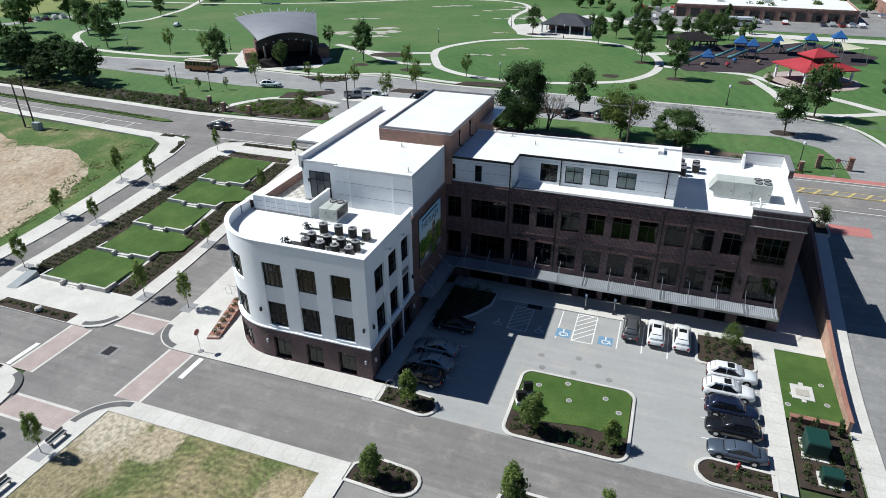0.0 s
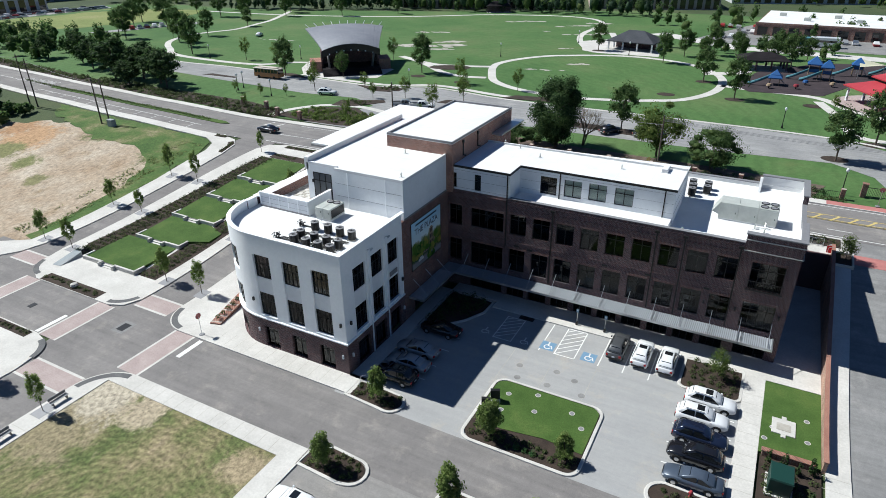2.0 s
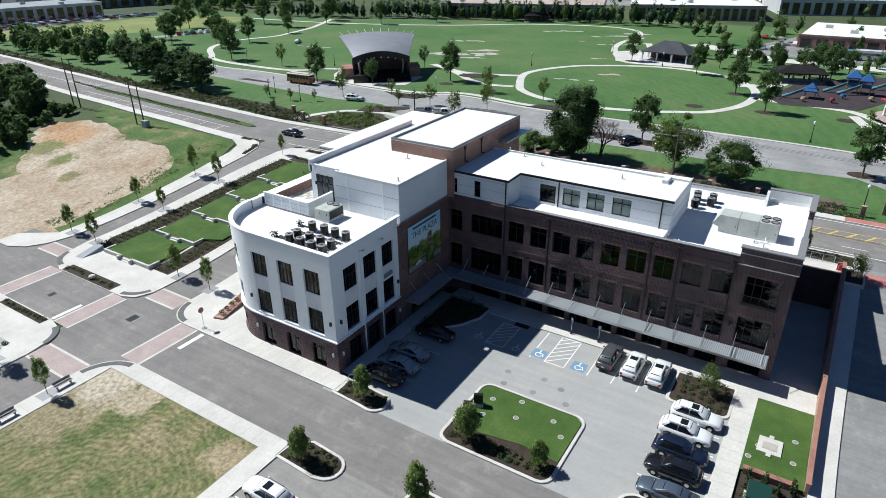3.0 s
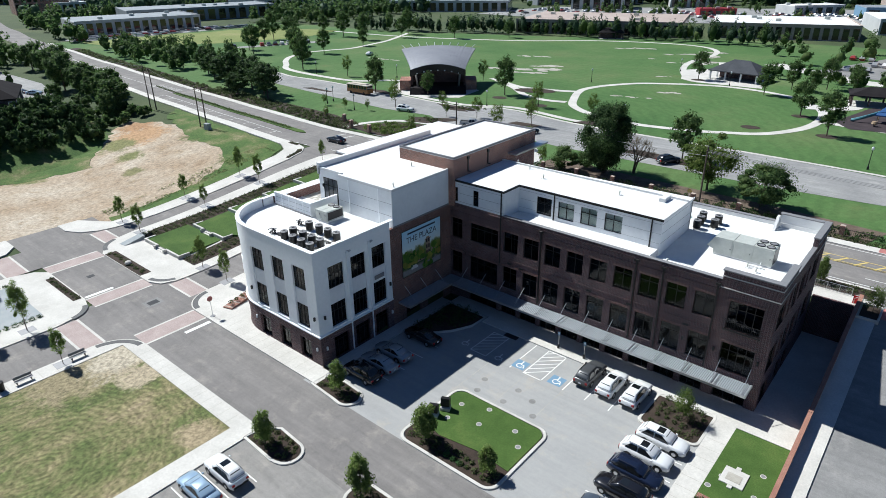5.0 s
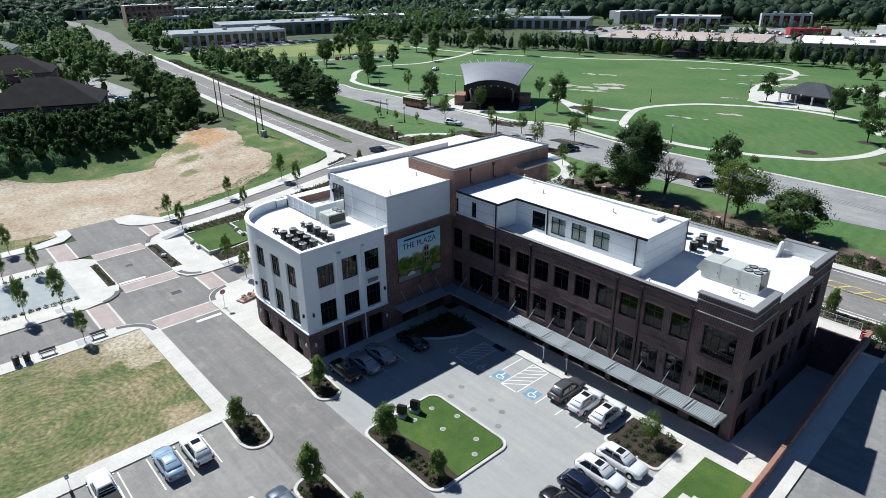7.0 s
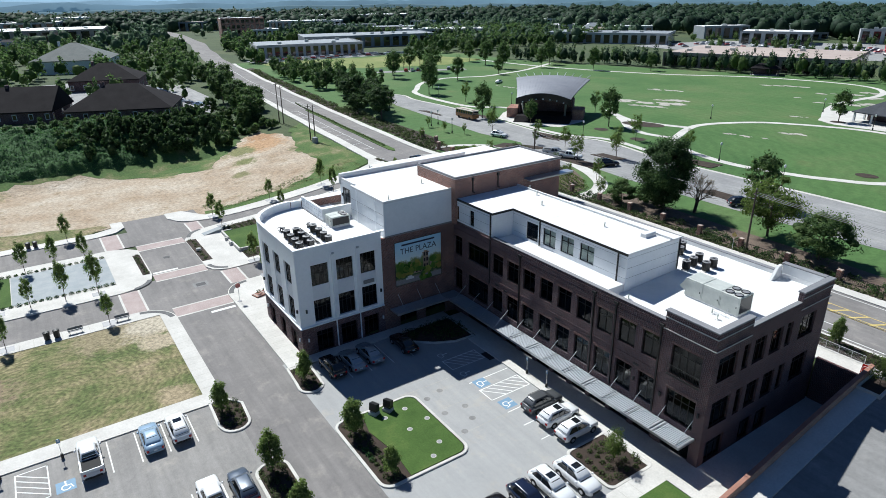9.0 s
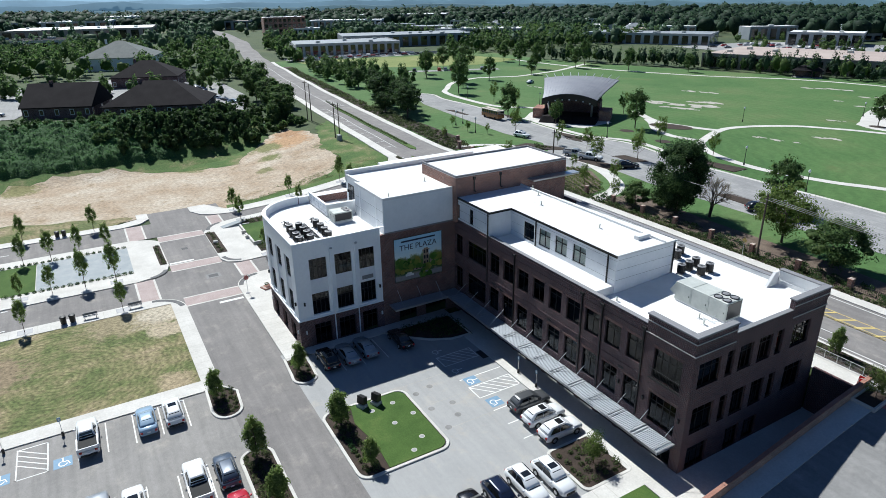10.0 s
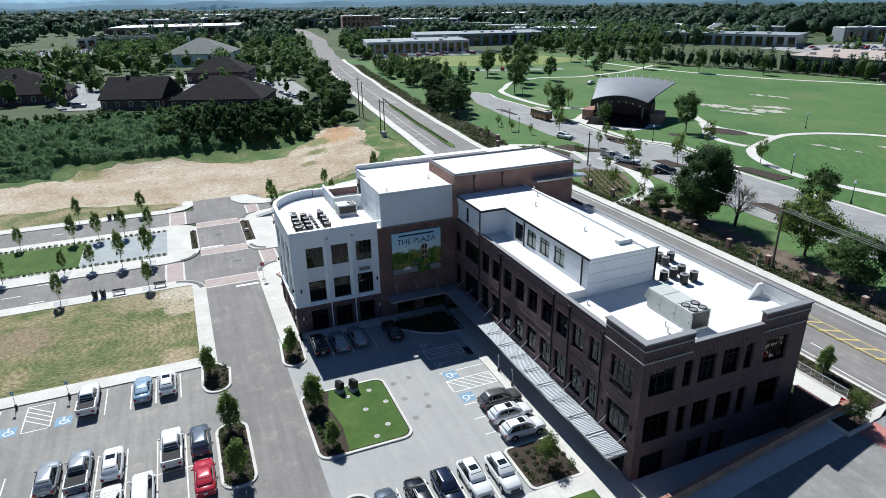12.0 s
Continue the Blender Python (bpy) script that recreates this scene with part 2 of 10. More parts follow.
M["mulch_old"] = surf("faded_mulch", (0.1, 0.072, 0.055), (0.17, 0.13, 0.1), 0.95, 0.5, 7.0, 0.45, 0.6)
M["rubber"] = surf("playground_mulch", (0.03, 0.022, 0.025), (0.055, 0.04, 0.045), 0.95, 0.4, 8.0, 0.4, 0.4)
M["granite"] = surf("blue_grey_gravel", (0.29, 0.32, 0.335), (0.37, 0.39, 0.4), 0.9, 0.5, 20.0, 0.25, 0.3)
M["brickpave"] = surf("paver_brick", (0.34, 0.27, 0.255), (0.43, 0.355, 0.335), 0.85, 0.5, 8.0, 0.3, 0.2)
M["brick_cap"] = surf("brick_coping", (0.27, 0.13, 0.095), (0.36, 0.19, 0.14), 0.85, 0.8, 9.0, 0.3, 0.2)
M["brick"] = brick_mat("dark_brick", (0.105, 0.043, 0.042), (0.042, 0.024, 0.028), (0.25, 0.21, 0.215), 0.3, 0.11)
M["brick_mid"] = brick_mat("brown_brick", (0.185, 0.082, 0.064), (0.1, 0.052, 0.045), (0.27, 0.225, 0.21), 0.3, 0.11)
M["brick_red"] = brick_mat("red_brown_brick", (0.32, 0.145, 0.1), (0.2, 0.095, 0.07), (0.4, 0.34, 0.3), 0.3, 0.11)
M["brick_tan"] = brick_mat("tan_brick", (0.4, 0.25, 0.18), (0.3, 0.17, 0.12), (0.45, 0.38, 0.32), 0.3, 0.11)
M["white"] = surf("white_stucco", (0.87, 0.89, 0.905), (0.91, 0.925, 0.935), 0.75, 0.35, 3.0, 0.05, 0.1)
M["panel"] = surf("pale_grey_panel", (0.76, 0.78, 0.8), (0.82, 0.835, 0.85), 0.55, 0.3, 2.0, 0.06, 0.05)
M["roof"] = surf("white_roof_membrane", (0.66, 0.665, 0.665), (0.75, 0.752, 0.75), 0.7, 0.25, 1.5, 0.05, 0.05)
M["coping"] = plain("grey_metal_coping", (0.23, 0.23, 0.24), 0.6, 0.2)
M["dark_metal"] = plain("dark_bronze_metal", (0.02, 0.019, 0.019), 0.4, 0.3)
M["black"] = plain("black_paint", (0.012, 0.012, 0.013), 0.45)
M["steel"] = plain("galvanised_steel", (0.58, 0.6, 0.62), 0.35, 0.8)
M["sheet"] = plain("dull_grey_sheet", (0.33, 0.35, 0.375), 0.55, 0.3)
M["deck"] = plain("pale_metal_deck", (0.5, 0.53, 0.57), 0.45, 0.4)
M["unit"] = surf("pale_unit_steel", (0.45, 0.47, 0.44), (0.55, 0.57, 0.53), 0.5, 0.8, 4.0, 0.08, 0.05, 0.2)
M["glass"] = glass_mat("window_glass", (0.12, 0.135, 0.15))
M["glass_clear"] = glass_mat("clear_glass", (0.8, 0.86, 0.84))
# darkness of unlit rooms is put into this base colour
M["inside"] = plain("near_black_interior", (0.035, 0.034, 0.033), 0.9)
# colour of the sheet that stands in for sky reflected in penthouse panes
M["pale_backing"] = plain("reflected_sky_sheet", (0.6, 0.66, 0.63), 0.8)
M["blind"] = plain("pale_backing", (0.3, 0.34, 0.32), 0.8)
M["paint_white"] = surf("road_paint", (0.62, 0.62, 0.6), (0.78, 0.78, 0.76), 0.7, 0.6, 9.0, 0.2, 0.0)
M["paint_yellow"] = surf("yellow_road_paint", (0.52, 0.4, 0.13), (0.62, 0.5, 0.2), 0.7, 0.6, 9.0, 0.2, 0.0)
M["paint_blue"] = plain("blue_paint", (0.15, 0.26, 0.38), 0.7)
M["paint_red"] = surf("red_lane_paint", (0.36, 0.14, 0.13), (0.45, 0.19, 0.17), 0.8, 0.5, 5.0, 0.15, 0.1)
M["green_box"] = plain("green_enamel", (0.01, 0.042, 0.032), 0.45)
M["slate_roof"] = surf("blue_grey_shingles", (0.05, 0.054, 0.064), (0.075, 0.08, 0.092), 0.9, 0.3, 5.0, 0.3, 0.3, 0.0, "world", 0.2)
M["shingle"] = surf("dark_shingles", (0.016, 0.014, 0.016), (0.028, 0.025, 0.027), 0.95, 0.3, 5.0, 0.4, 0.3, 0.0, "world", 0.12)
M["red_roof"] = surf("red_metal_roof", (0.34, 0.035, 0.045), (0.42, 0.05, 0.06), 0.5, 0.3, 2.0, 0.12, 0.0, 0.1)
M["stage_roof"] = surf("grey_standing_seam", (0.23, 0.235, 0.26), (0.28, 0.285, 0.31), 0.5, 0.2, 1.0, 0.08, 0.0, 0.25)
M["bark"] = surf("bark", (0.1, 0.075, 0.055), (0.16, 0.13, 0.1), 0.95, 1.0, 12.0, 0.4, 0.6, 0.0, "object")
M["wood_pole"] = surf("weathered_pole", (0.08, 0.065, 0.05), (0.14, 0.115, 0.09), 0.9, 1.0, 9.0, 0.3, 0.3, 0.0, "object")
M["leaf_young"] = leaf_mat("young_leaves", (0.125, 0.18, 0.06), (0.18, 0.24, 0.08), (0.25, 0.31, 0.12), 0.58)
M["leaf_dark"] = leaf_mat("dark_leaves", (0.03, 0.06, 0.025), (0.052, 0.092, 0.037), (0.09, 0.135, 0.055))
M["leaf_light"] = leaf_mat("light_leaves", (0.08, 0.12, 0.035), (0.12, 0.17, 0.05), (0.18, 0.22, 0.075), 0.55)
M["leaf_dry"] = leaf_mat("dry_twigs", (0.16, 0.13, 0.1), (0.22, 0.18, 0.14), (0.28, 0.23, 0.18))
M["leaf_wood"] = leaf_mat("wood_leaves", (0.055, 0.1, 0.042), (0.09, 0.145, 0.056), (0.14, 0.19, 0.075), 0.5)
M["leaf_kudzu"] = leaf_mat("vine_leaves", (0.045, 0.115, 0.042), (0.075, 0.16, 0.058), (0.11, 0.2, 0.075))
M["leaf_shrub"] = leaf_mat("shrub_leaves", (0.05, 0.075, 0.032), (0.08, 0.105, 0.048), (0.125, 0.14, 0.07))
M["leaf_pine"] = leaf_mat("pine_needles", (0.026, 0.05, 0.036), (0.042, 0.075, 0.05), (0.065, 0.105, 0.068))
# distance haze mixed into the leaf colour: cooler, paler green
M["leaf_hazed"] = leaf_mat("hazed_far_leaves", (0.065, 0.11, 0.078), (0.1, 0.155, 0.105), (0.135, 0.19, 0.125))
M["tyre"] = plain("tyre_rubber", (0.015, 0.015, 0.015), 0.85)
M["car_glass"] = plain("car_glass", (0.012, 0.014, 0.016), 0.06, 0.0, 0.5)
M["lamp_red"] = plain("red_lens", (0.35, 0.02, 0.02), 0.25)
M["lamp_white"] = plain("clear_lens", (0.7, 0.72, 0.75), 0.15)
M["chrome"] = plain("alloy", (0.5, 0.5, 0.52), 0.3, 0.9)


# ---- geometry helpers ----
def mesh_of(name, verts, faces, mat, smooth=False):
    me = bpy.data.meshes.new(name)
    me.from_pydata([tuple(v) for v in verts], [], [tuple(f) for f in faces])
    me.validate()
    if mat:
        me.materials.append(mat)
    if smooth:
        me.shade_smooth()
    return me


class Geo:
    """Collects vertices and faces of one mesh."""

    def __init__(self):
        self.v, self.f = [], []

    def add(self, verts, faces):
        k = len(self.v)
        self.v += verts
        self.f += [tuple(i + k for i in f) for f in faces]
        return self

    def box(self, x0, x1, y0, y1, z0, z1, b=0.0):
        """A box, its upper edges bevelled by b."""
        if not b:
            v = [(x, y, z) for z in (z0, z1) for y in (y0, y1) for x in (x0, x1)]
            return self.add(v, [(0, 2, 3, 1), (4, 5, 7, 6), (0, 1, 5, 4), (1, 3, 7, 5), (3, 2, 6, 7), (2, 0, 4, 6)])
        v = []
        for z, d in ((z0, 0), (z1 - b, 0), (z1, b)):
            v += [(x0 + d, y0 + d, z), (x1 - d, y0 + d, z), (x1 - d, y1 - d, z), (x0 + d, y1 - d, z)]
        f = [(3, 2, 1, 0), (8, 9, 10, 11)]
        for r in (0, 4):
            f += [(r + i, r + (i + 1) % 4, r + 4 + (i + 1) % 4, r + 4 + i) for i in range(4)]
        return self.add(v, f)

    def tube(self, p, q, r0, r1=None, n=8, caps=True):
        """A tapered rod from p to q."""
        r1 = r0 if r1 is None else r1
        p, q = Vector(p), Vector(q)
        d = (q - p).normalized()
        a = d.orthogonal().normalized()
        c = d.cross(a)
        v = []
        for o, r in ((p, r0), (q, r1)):
            v += [tuple(o + r * (math.cos(2 * math.pi * i / n) * a + math.sin(2 * math.pi * i / n) * c)) for i in range(n)]
        f = [(i, (i + 1) % n, n + (i + 1) % n, n + i) for i in range(n)]
        if caps:
            f += [tuple(range(n - 1, -1, -1)), tuple(range(n, 2 * n))]
        return self.add(v, f)

    def prism(self, pts, z0, z1):
        """An upright prism over the outline pts (anticlockwise)."""
        n = len(pts)
        v = [(x, y, z0) for x, y in pts] + [(x, y, z1) for x, y in pts]
        return self.add(v, [tuple(range(n - 1, -1, -1)), tuple(range(n, 2 * n))] + [(i, (i + 1) % n, n + (i + 1) % n, n + i) for i in range(n)])

    def lathe(self, prof, n=12, centre=(0, 0, 0)):
        """A turned body from (radius, height) pairs."""
        cx, cy, cz = centre
        v = [(cx + r * math.cos(2 * math.pi * i / n), cy + r * math.sin(2 * math.pi * i / n), cz + z) for r, z in prof for i in range(n)]
        f = [(k * n + i, k * n + (i + 1) % n, (k + 1) * n + (i + 1) % n, (k + 1) * n + i) for k in range(len(prof) - 1) for i in range(n)]
        f += [tuple(range(n - 1, -1, -1)), tuple((len(prof) - 1) * n + i for i in range(n))]
        return self.add(v, f)

    def mesh(self, name, mat, smooth=False):
        return mesh_of(name, self.v, self.f, mat, smooth)


def part(name, geo, mat, parent=None, label="", smooth=False):
    """Links one mesh as a part under a thing (or alone)."""
    data = geo if isinstance(geo, bpy.types.Mesh) else geo.mesh(name, mat, smooth)
    ob = new(name, data)
    if parent is not None:
        ob.parent = parent
    return tagged(ob, label) if label else ob


def thing(name, label, category, at=(0, 0, 0), group="", kind=""):
    ob = new(name)
    ob.location = at
    ob.empty_display_size = 0.2
    return tagged(ob, label, category, group, kind)


def smooth_step(a, b, v):
    v = min(1.0, max(0.0, (v - a) / (b - a)))
    return v * v * (3 - 2 * v)


def land(x, y):
    """Height of the ground: a level car park, and streets that climb to the park behind."""
    if -23.4 < x < 20.5 and y < 85.5:
        return 0.0
    if x >= 20.5:
        z = 5.3 * smooth_step(52, 94, y)
    else:
        z = 5.3 * smooth_step(44, 94, y)
    if x < -100:
        z = max(z, 8.6 * smooth_step(122, 152, -x) * (1 - smooth_step(62, 84, y)))
    far = max(0.0, math.hypot(x + 20, y - 60) - 330)
    return z + 0.003 * far


BEND = [(-900, 74), (-640, 68), (-508, 55), (-420, 39), (-351, 27.5), (-300, 20.5), (-240, 13.2), (-190, 7.6), (-148, 3.4), (-120, 0.9), (-90, -1.4), (-60, -0.6), (-20, 0), (200, 0)]


def bend(x):
    """How far the main road lies north of its straight line at x."""
    for (a, p), (b, q) in zip(BEND, BEND[1:]):
        if a <= x <= b:
            return p + (q - p) * smooth_step(a, b, x) * 0.4 + (q - p) * (x - a) / (b - a) * 0.6
    return 0.0


def along(outline, step=5.0):
    """An outline drawn beside a straight road, bent with the main road."""
    out = []
    for i, p in enumerate(outline):
        a, b = Vector(p), Vector(outline[(i + 1) % len(outline)])
        k = max(1, int(abs(b.x - a.x) / step))
        for j in range(k):
            q = a.lerp(b, j / k)
            out.append((q.x, q.y + bend(q.x)))
    return out


def drape(name, outline, mat, lift, parent=None, label="", category="", depth=0.0, step=4.0, kind="structure"):
    """A sheet over the ground inside an outline (any simple polygon), lift above it, with a rim that goes depth down."""
    bm = bmesh.new()
    vs = [bm.verts.new((x, y, 0)) for x, y in outline]
    face = bm.faces.new(vs)
    face.normal_update()
    if face.normal.z < 0:
        face.normal_flip()
    ys = [p[1] for p in outline]
    xs = [p[0] for p in outline]
    if max(ys) > 44 and not (min(xs) > -23.4 and max(xs) < 20.5):
        y = max(44.0, math.floor(min(ys) / step) * step + step)
        while y < min(max(ys), 96):
            bmesh.ops.bisect_plane(bm, geom=bm.verts[:] + bm.edges[:] + bm.faces[:], plane_co=(0, y, 0), plane_no=(0, 1, 0))
            y += step
    if min(xs) < -122 and min(ys) < 84:
        x = max(-156.0, math.floor(min(xs) / 3) * 3 + 3)
        while x < min(max(xs), -120):
            bmesh.ops.bisect_plane(bm, geom=bm.verts[:] + bm.edges[:] + bm.faces[:], plane_co=(x, 0, 0), plane_no=(1, 0, 0))
            x += 3
    bmesh.ops.triangulate(bm, faces=[f for f in bm.faces if len(f.verts) > 4])
    for v in bm.verts:
        v.co.z = land(v.co.x, v.co.y) + lift
    if depth:
        rim = [e for e in bm.edges if e.is_boundary]
        got = bmesh.ops.extrude_edge_only(bm, edges=rim)["geom"]
        for v in got:
            if isinstance(v, bmesh.types.BMVert):
                v.co.z -= depth
        bmesh.ops.recalc_face_normals(bm, faces=bm.faces)
    me = bpy.data.meshes.new(name)
    bm.to_mesh(me)
    bm.free()
    me.materials.append(mat)
    ob = new(name, me)
    if parent is not None:
        ob.parent = parent
    return tagged(ob, label, category, "", kind)


def rect(x0, x1, y0, y1):
    return [(x0, y0), (x1, y0), (x1, y1), (x0, y1)]


def arc(cx, cy, r, a0, a1, n=10):
    return [(cx + r * math.cos(radians(a0 + (a1 - a0) * i / n)), cy + r * math.sin(radians(a0 + (a1 - a0) * i / n))) for i in range(n + 1)]


def rough(outline, amp, step=2.0):
    """An outline with a ragged edge."""
    out = []
    for i, p in enumerate(outline):
        a, b = Vector(p), Vector(outline[(i + 1) % len(outline)])
        k = max(1, int((b - a).length / step))
        for j in range(k):
            q = a.lerp(b, j / k)
            out.append((q.x + amp * noise.noise((q.x * 0.37, q.y * 0.37, 1.7)) * 1.6, q.y + amp * noise.noise((q.x * 0.37, q.y * 0.37, 9.2)) * 1.6))
    return out


def flow(line, k=6):
    """A smooth line through the given points."""
    out = []
    n = len(line)
    for i in range(n - 1):
        p0, p1, p2, p3 = (Vector(line[max(0, min(n - 1, j))]) for j in (i - 1, i, i + 1, i + 2))
        for s in range(k):
            t = s / k
            q = 0.5 * (2 * p1 + (p2 - p0) * t + (2 * p0 - 5 * p1 + 4 * p2 - p3) * t * t + (3 * p1 - p0 - 3 * p2 + p3) * t ** 3)
            out.append((q.x, q.y))
    return out + [tuple(line[-1])]


def round_rect(x0, x1, y0, y1, r, n=5):
    return arc(x1 - r, y0 + r, r, -90, 0, n) + arc(x1 - r, y1 - r, r, 0, 90, n) + arc(x0 + r, y1 - r, r, 90, 180, n) + arc(x0 + r, y0 + r, r, 180, 270, n)


def ribbon(line, w):
    """The outline of a strip of width w along a line of points."""
    a, b = [], []
    for i, p in enumerate(line):
        q0, q1 = line[max(0, i - 1)], line[min(len(line) - 1, i + 1)]
        d = Vector((q1[0] - q0[0], q1[1] - q0[1]))
        d.normalize()
        a.append((p[0] - d.y * w / 2, p[1] + d.x * w / 2))
        b.append((p[0] + d.y * w / 2, p[1] - d.x * w / 2))
    return b + a[::-1]


def kerb_ring(name, outline, w, lift, h, parent=None, label="pale concrete kerb", closed=True, mat=None):
    """A kerb of width w and height h inside a closed outline, on the ground."""
    n = len(outline)
    g = Geo()
    cx, cy = sum(p[0] for p in outline) / n, sum(p[1] for p in outline) / n
    inner = []
    for i, p in enumerate(outline):
        a, b = Vector(outline[i - 1]), Vector(outline[(i + 1) % n])
        d = (b - a)
        d.normalize()
        inner.append((p[0] - d.y * w, p[1] + d.x * w))
    for i in range(n):
        z = land(*outline[i]) + lift
        (ax, ay), (bx, by) = outline[i], inner[i]
        g.v += [(ax, ay, z - 0.15), (ax, ay, z + h - 0.03), (ax + (bx - ax) * 0.15, ay + (by - ay) * 0.15, z + h), (bx, by, z + h), (bx, by, z - 0.15)]
    for i in range(n):
        j = (i + 1) % n
        g.f += [(i * 5 + k, j * 5 + k, j * 5 + k + 1, i * 5 + k + 1) for k in range(4)]
    ob = part(name, g, mat or M["kerb"], parent, label)
    return ob if parent is not None else tagged(ob, label, "kerb", "", "structure")


# ---- ground ----
def build_ground():
    xs = sorted(set([-4200, -3000, -2000, -1500, -1100, -800, -600, -480, -400, -340] + list(range(-300, -186, 6)) + list(range(-186, -100, 3)) + list(range(-100, 121, 6)) + [-23.5, -23.3, 20.42, 20.56, 160, 220, 320, 480, 700, 1100, 1800, 3000, 4200]))
    ys = sorted(set([-900, -500, -250, -120, -60, -30, 0, 20, 40] + list(range(-60, 44, 6)) + list(range(44, 100, 2)) + [85.4, 85.6] + list(range(100, 300, 10)) + [320, 360, 420, 500, 620, 800, 1100, 1500, 2100, 3000, 4300]))
    v = []
    for y in ys:
        for x in xs:
            z = land(x, y) - 0.12
            if math.hypot(x, y) > 900:
                z += 14 * noise.noise((x * 0.0009, y * 0.0009, 3.3)) * smooth_step(900, 2500, math.hypot(x, y))
            v.append((x, y, z))
    w = len(xs)
    f = [(j * w + i, j * w + i + 1, (j + 1) * w + i + 1, (j + 1) * w + i) for j in range(len(ys) - 1) for i in range(w - 1)]
    tagged(new("ground", mesh_of("ground", v, f, M["ground"], True)), "rough green grass ground that reaches the horizon", "ground", "", "structure")


build_ground()


# ---- streets, pavements, lawns ----
for nm, line in (("junction_east", rect(-58, -43, 27, 46)), ("junction_west", rect(-90.8, -73, 33.3, 47))):
    drape(nm, line, M["asphalt"], -0.006, label="grey asphalt street junction", category="road", step=2)
drape("road_south", rect(-91, 70, 33.3, 41.2), M["asphalt"], 0.0, label="grey asphalt side street with worn patches", category="road", step=2)
drape("road_west", [(-84, -160), (-75.6, -160), (-75.6, 46), (-73.2, 91), (-81.5, 91), (-84, 46)], M["asphalt"], 0.004, label="grey asphalt street beside the terraced lawns", category="road", step=2)
drape("road_middle", rect(-55.7, -47.7, -160, 45), M["asphalt"], 0.008, label="grey asphalt street beside the dry field", category="road", step=2)
drape("road_plaza", rect(-55.6, -49.8, 43, 91), M["asphalt"], 0.004, label="narrow asphalt street between lawn and building", category="road", step=2)
drape("road_north", along(rect(-760, 75, 90.8, 102.6)), M["asphalt"], 0.012, label="wide asphalt main road beside the park", category="road")
drape("road_east", rect(22.6, 31.5, -60, 91), M["asphalt_new"], -0.003, label="grey asphalt street along the brick retaining wall", category="road", step=2)
drape("car_park", rect(-23.2, 13.6, 40.9, 64), M["lot"], 0.008, label="pale concrete car park with stained patches", category="car park")
drape("south_car_park", rect(-20.1, 60, -70, 33.3), M["asphalt_lot"], 0.016, label="grey asphalt car park with white stall lines", category="car park")

PAVE = [
    ("field_pavement", [(-47.7, -160), (-45.2, -160), (-45.2, 31.4), (-20.3, 31.4), (-20.3, 33.3), (-43.2, 33.3)] + arc(-43.2, 28.8, 4.5, 90, 180)),
    ("lot_pavement", rect(-22.4, -20.1, -70, 31.4)),
    ("building_pavement", [(-21.4, 41.2), (-21.4, 44.4), (-38, 44.4), (-38, 90.8), (-49.8, 90.8), (-49.8, 45.2)] + arc(-45.8, 45.2, 4.0, 180, 270)),
    ("plaza_pavement", [(-58.5, 41.2), (-56.6, 42.0), (-55.7, 44.0), (-54.9, 88.0), (-60, 90.2), (-70, 89.8), (-73.5, 88.6), (-74.6, 86), (-76.2, 70), (-77.6, 56), (-78.2, 48.5), (-77.6, 45.0), (-75.6, 42.4), (-73.2, 41.2)]),
    ("median_pavement", [(-75.6, -160), (-55.7, -160), (-55.7, 28.0), (-56.4, 31.0), (-58.3, 32.8), (-60.4, 33.3), (-72.9, 33.3), (-74.6, 31.9), (-75.6, 29.0)]),
    ("west_pavement_south", [(-86.6, -160), (-84, -160), (-84, 28.0), (-84.9, 31.5), (-87.2, 33.3), (-91, 33.3), (-91, 31.2), (-88.0, 31.2), (-86.6, 28.0)]),
    ("west_pavement_north", [(-91, 41.2), (-87.6, 41.2), (-84.9, 42.6), (-83.2, 45), (-82.3, 48), (-80.7, 60), (-79.2, 74), (-79.2, 82), (-80.0, 86.0), (-82, 88.2), (-86, 89.3), (-90, 89.4), (-92, 87.2), (-88.5, 87.0), (-85, 85.2), (-83.6, 82), (-83.3, 70), (-84.5, 56), (-85.4, 48), (-91, 44.6)]),
    ("north_pavement_near", [(-38, 85.6), (20.7, 85.6), (20.7, 90.8), (-38, 90.8)]),
    ("north_pavement_far", along(rect(-330, 75, 102.6, 104.4))),
    ("north_pavement_west", along([(-300, 88.6), (-92, 88.6), (-90.5, 89.6), (-90, 90.8), (-300, 90.8)])),
    ("wing_pavement", rect(-15.3, 13.5, 62.7, 66.2)),
    ("east_walk", [(13.5, 42), (15.4, 42), (15.4, 62.6), (20.4, 62.6), (20.4, 85.4), (15.8, 85.4), (15.8, 66.2), (13.5, 66.2)]),
    ("wing_corner_pavement", [(-23.2, 64.2), (-21.6, 64.2), (-21.6, 55), (-23.2, 55)]),
    ("wing_corner_walk", [(-21.6, 64.2), (-15.3, 64.2), (-15.3, 66.2), (-21.6, 66.2)]),
    ("block_pavement", rect(-23.2, -21.4, 43.6, 55)),
    ("east_pavement", [(20.7, 40), (22.6, 40), (22.6, 88), (21.6, 90.8), (20.7, 90.8)]),
    ("east_road_pavement", rect(31.5, 34, -60, 88)),
]
for nm, line in PAVE:
    drape(nm, line, M["concrete"], 0.13, label="pale concrete pavement with a raised kerb", category="pavement", depth=0.22, step=2)

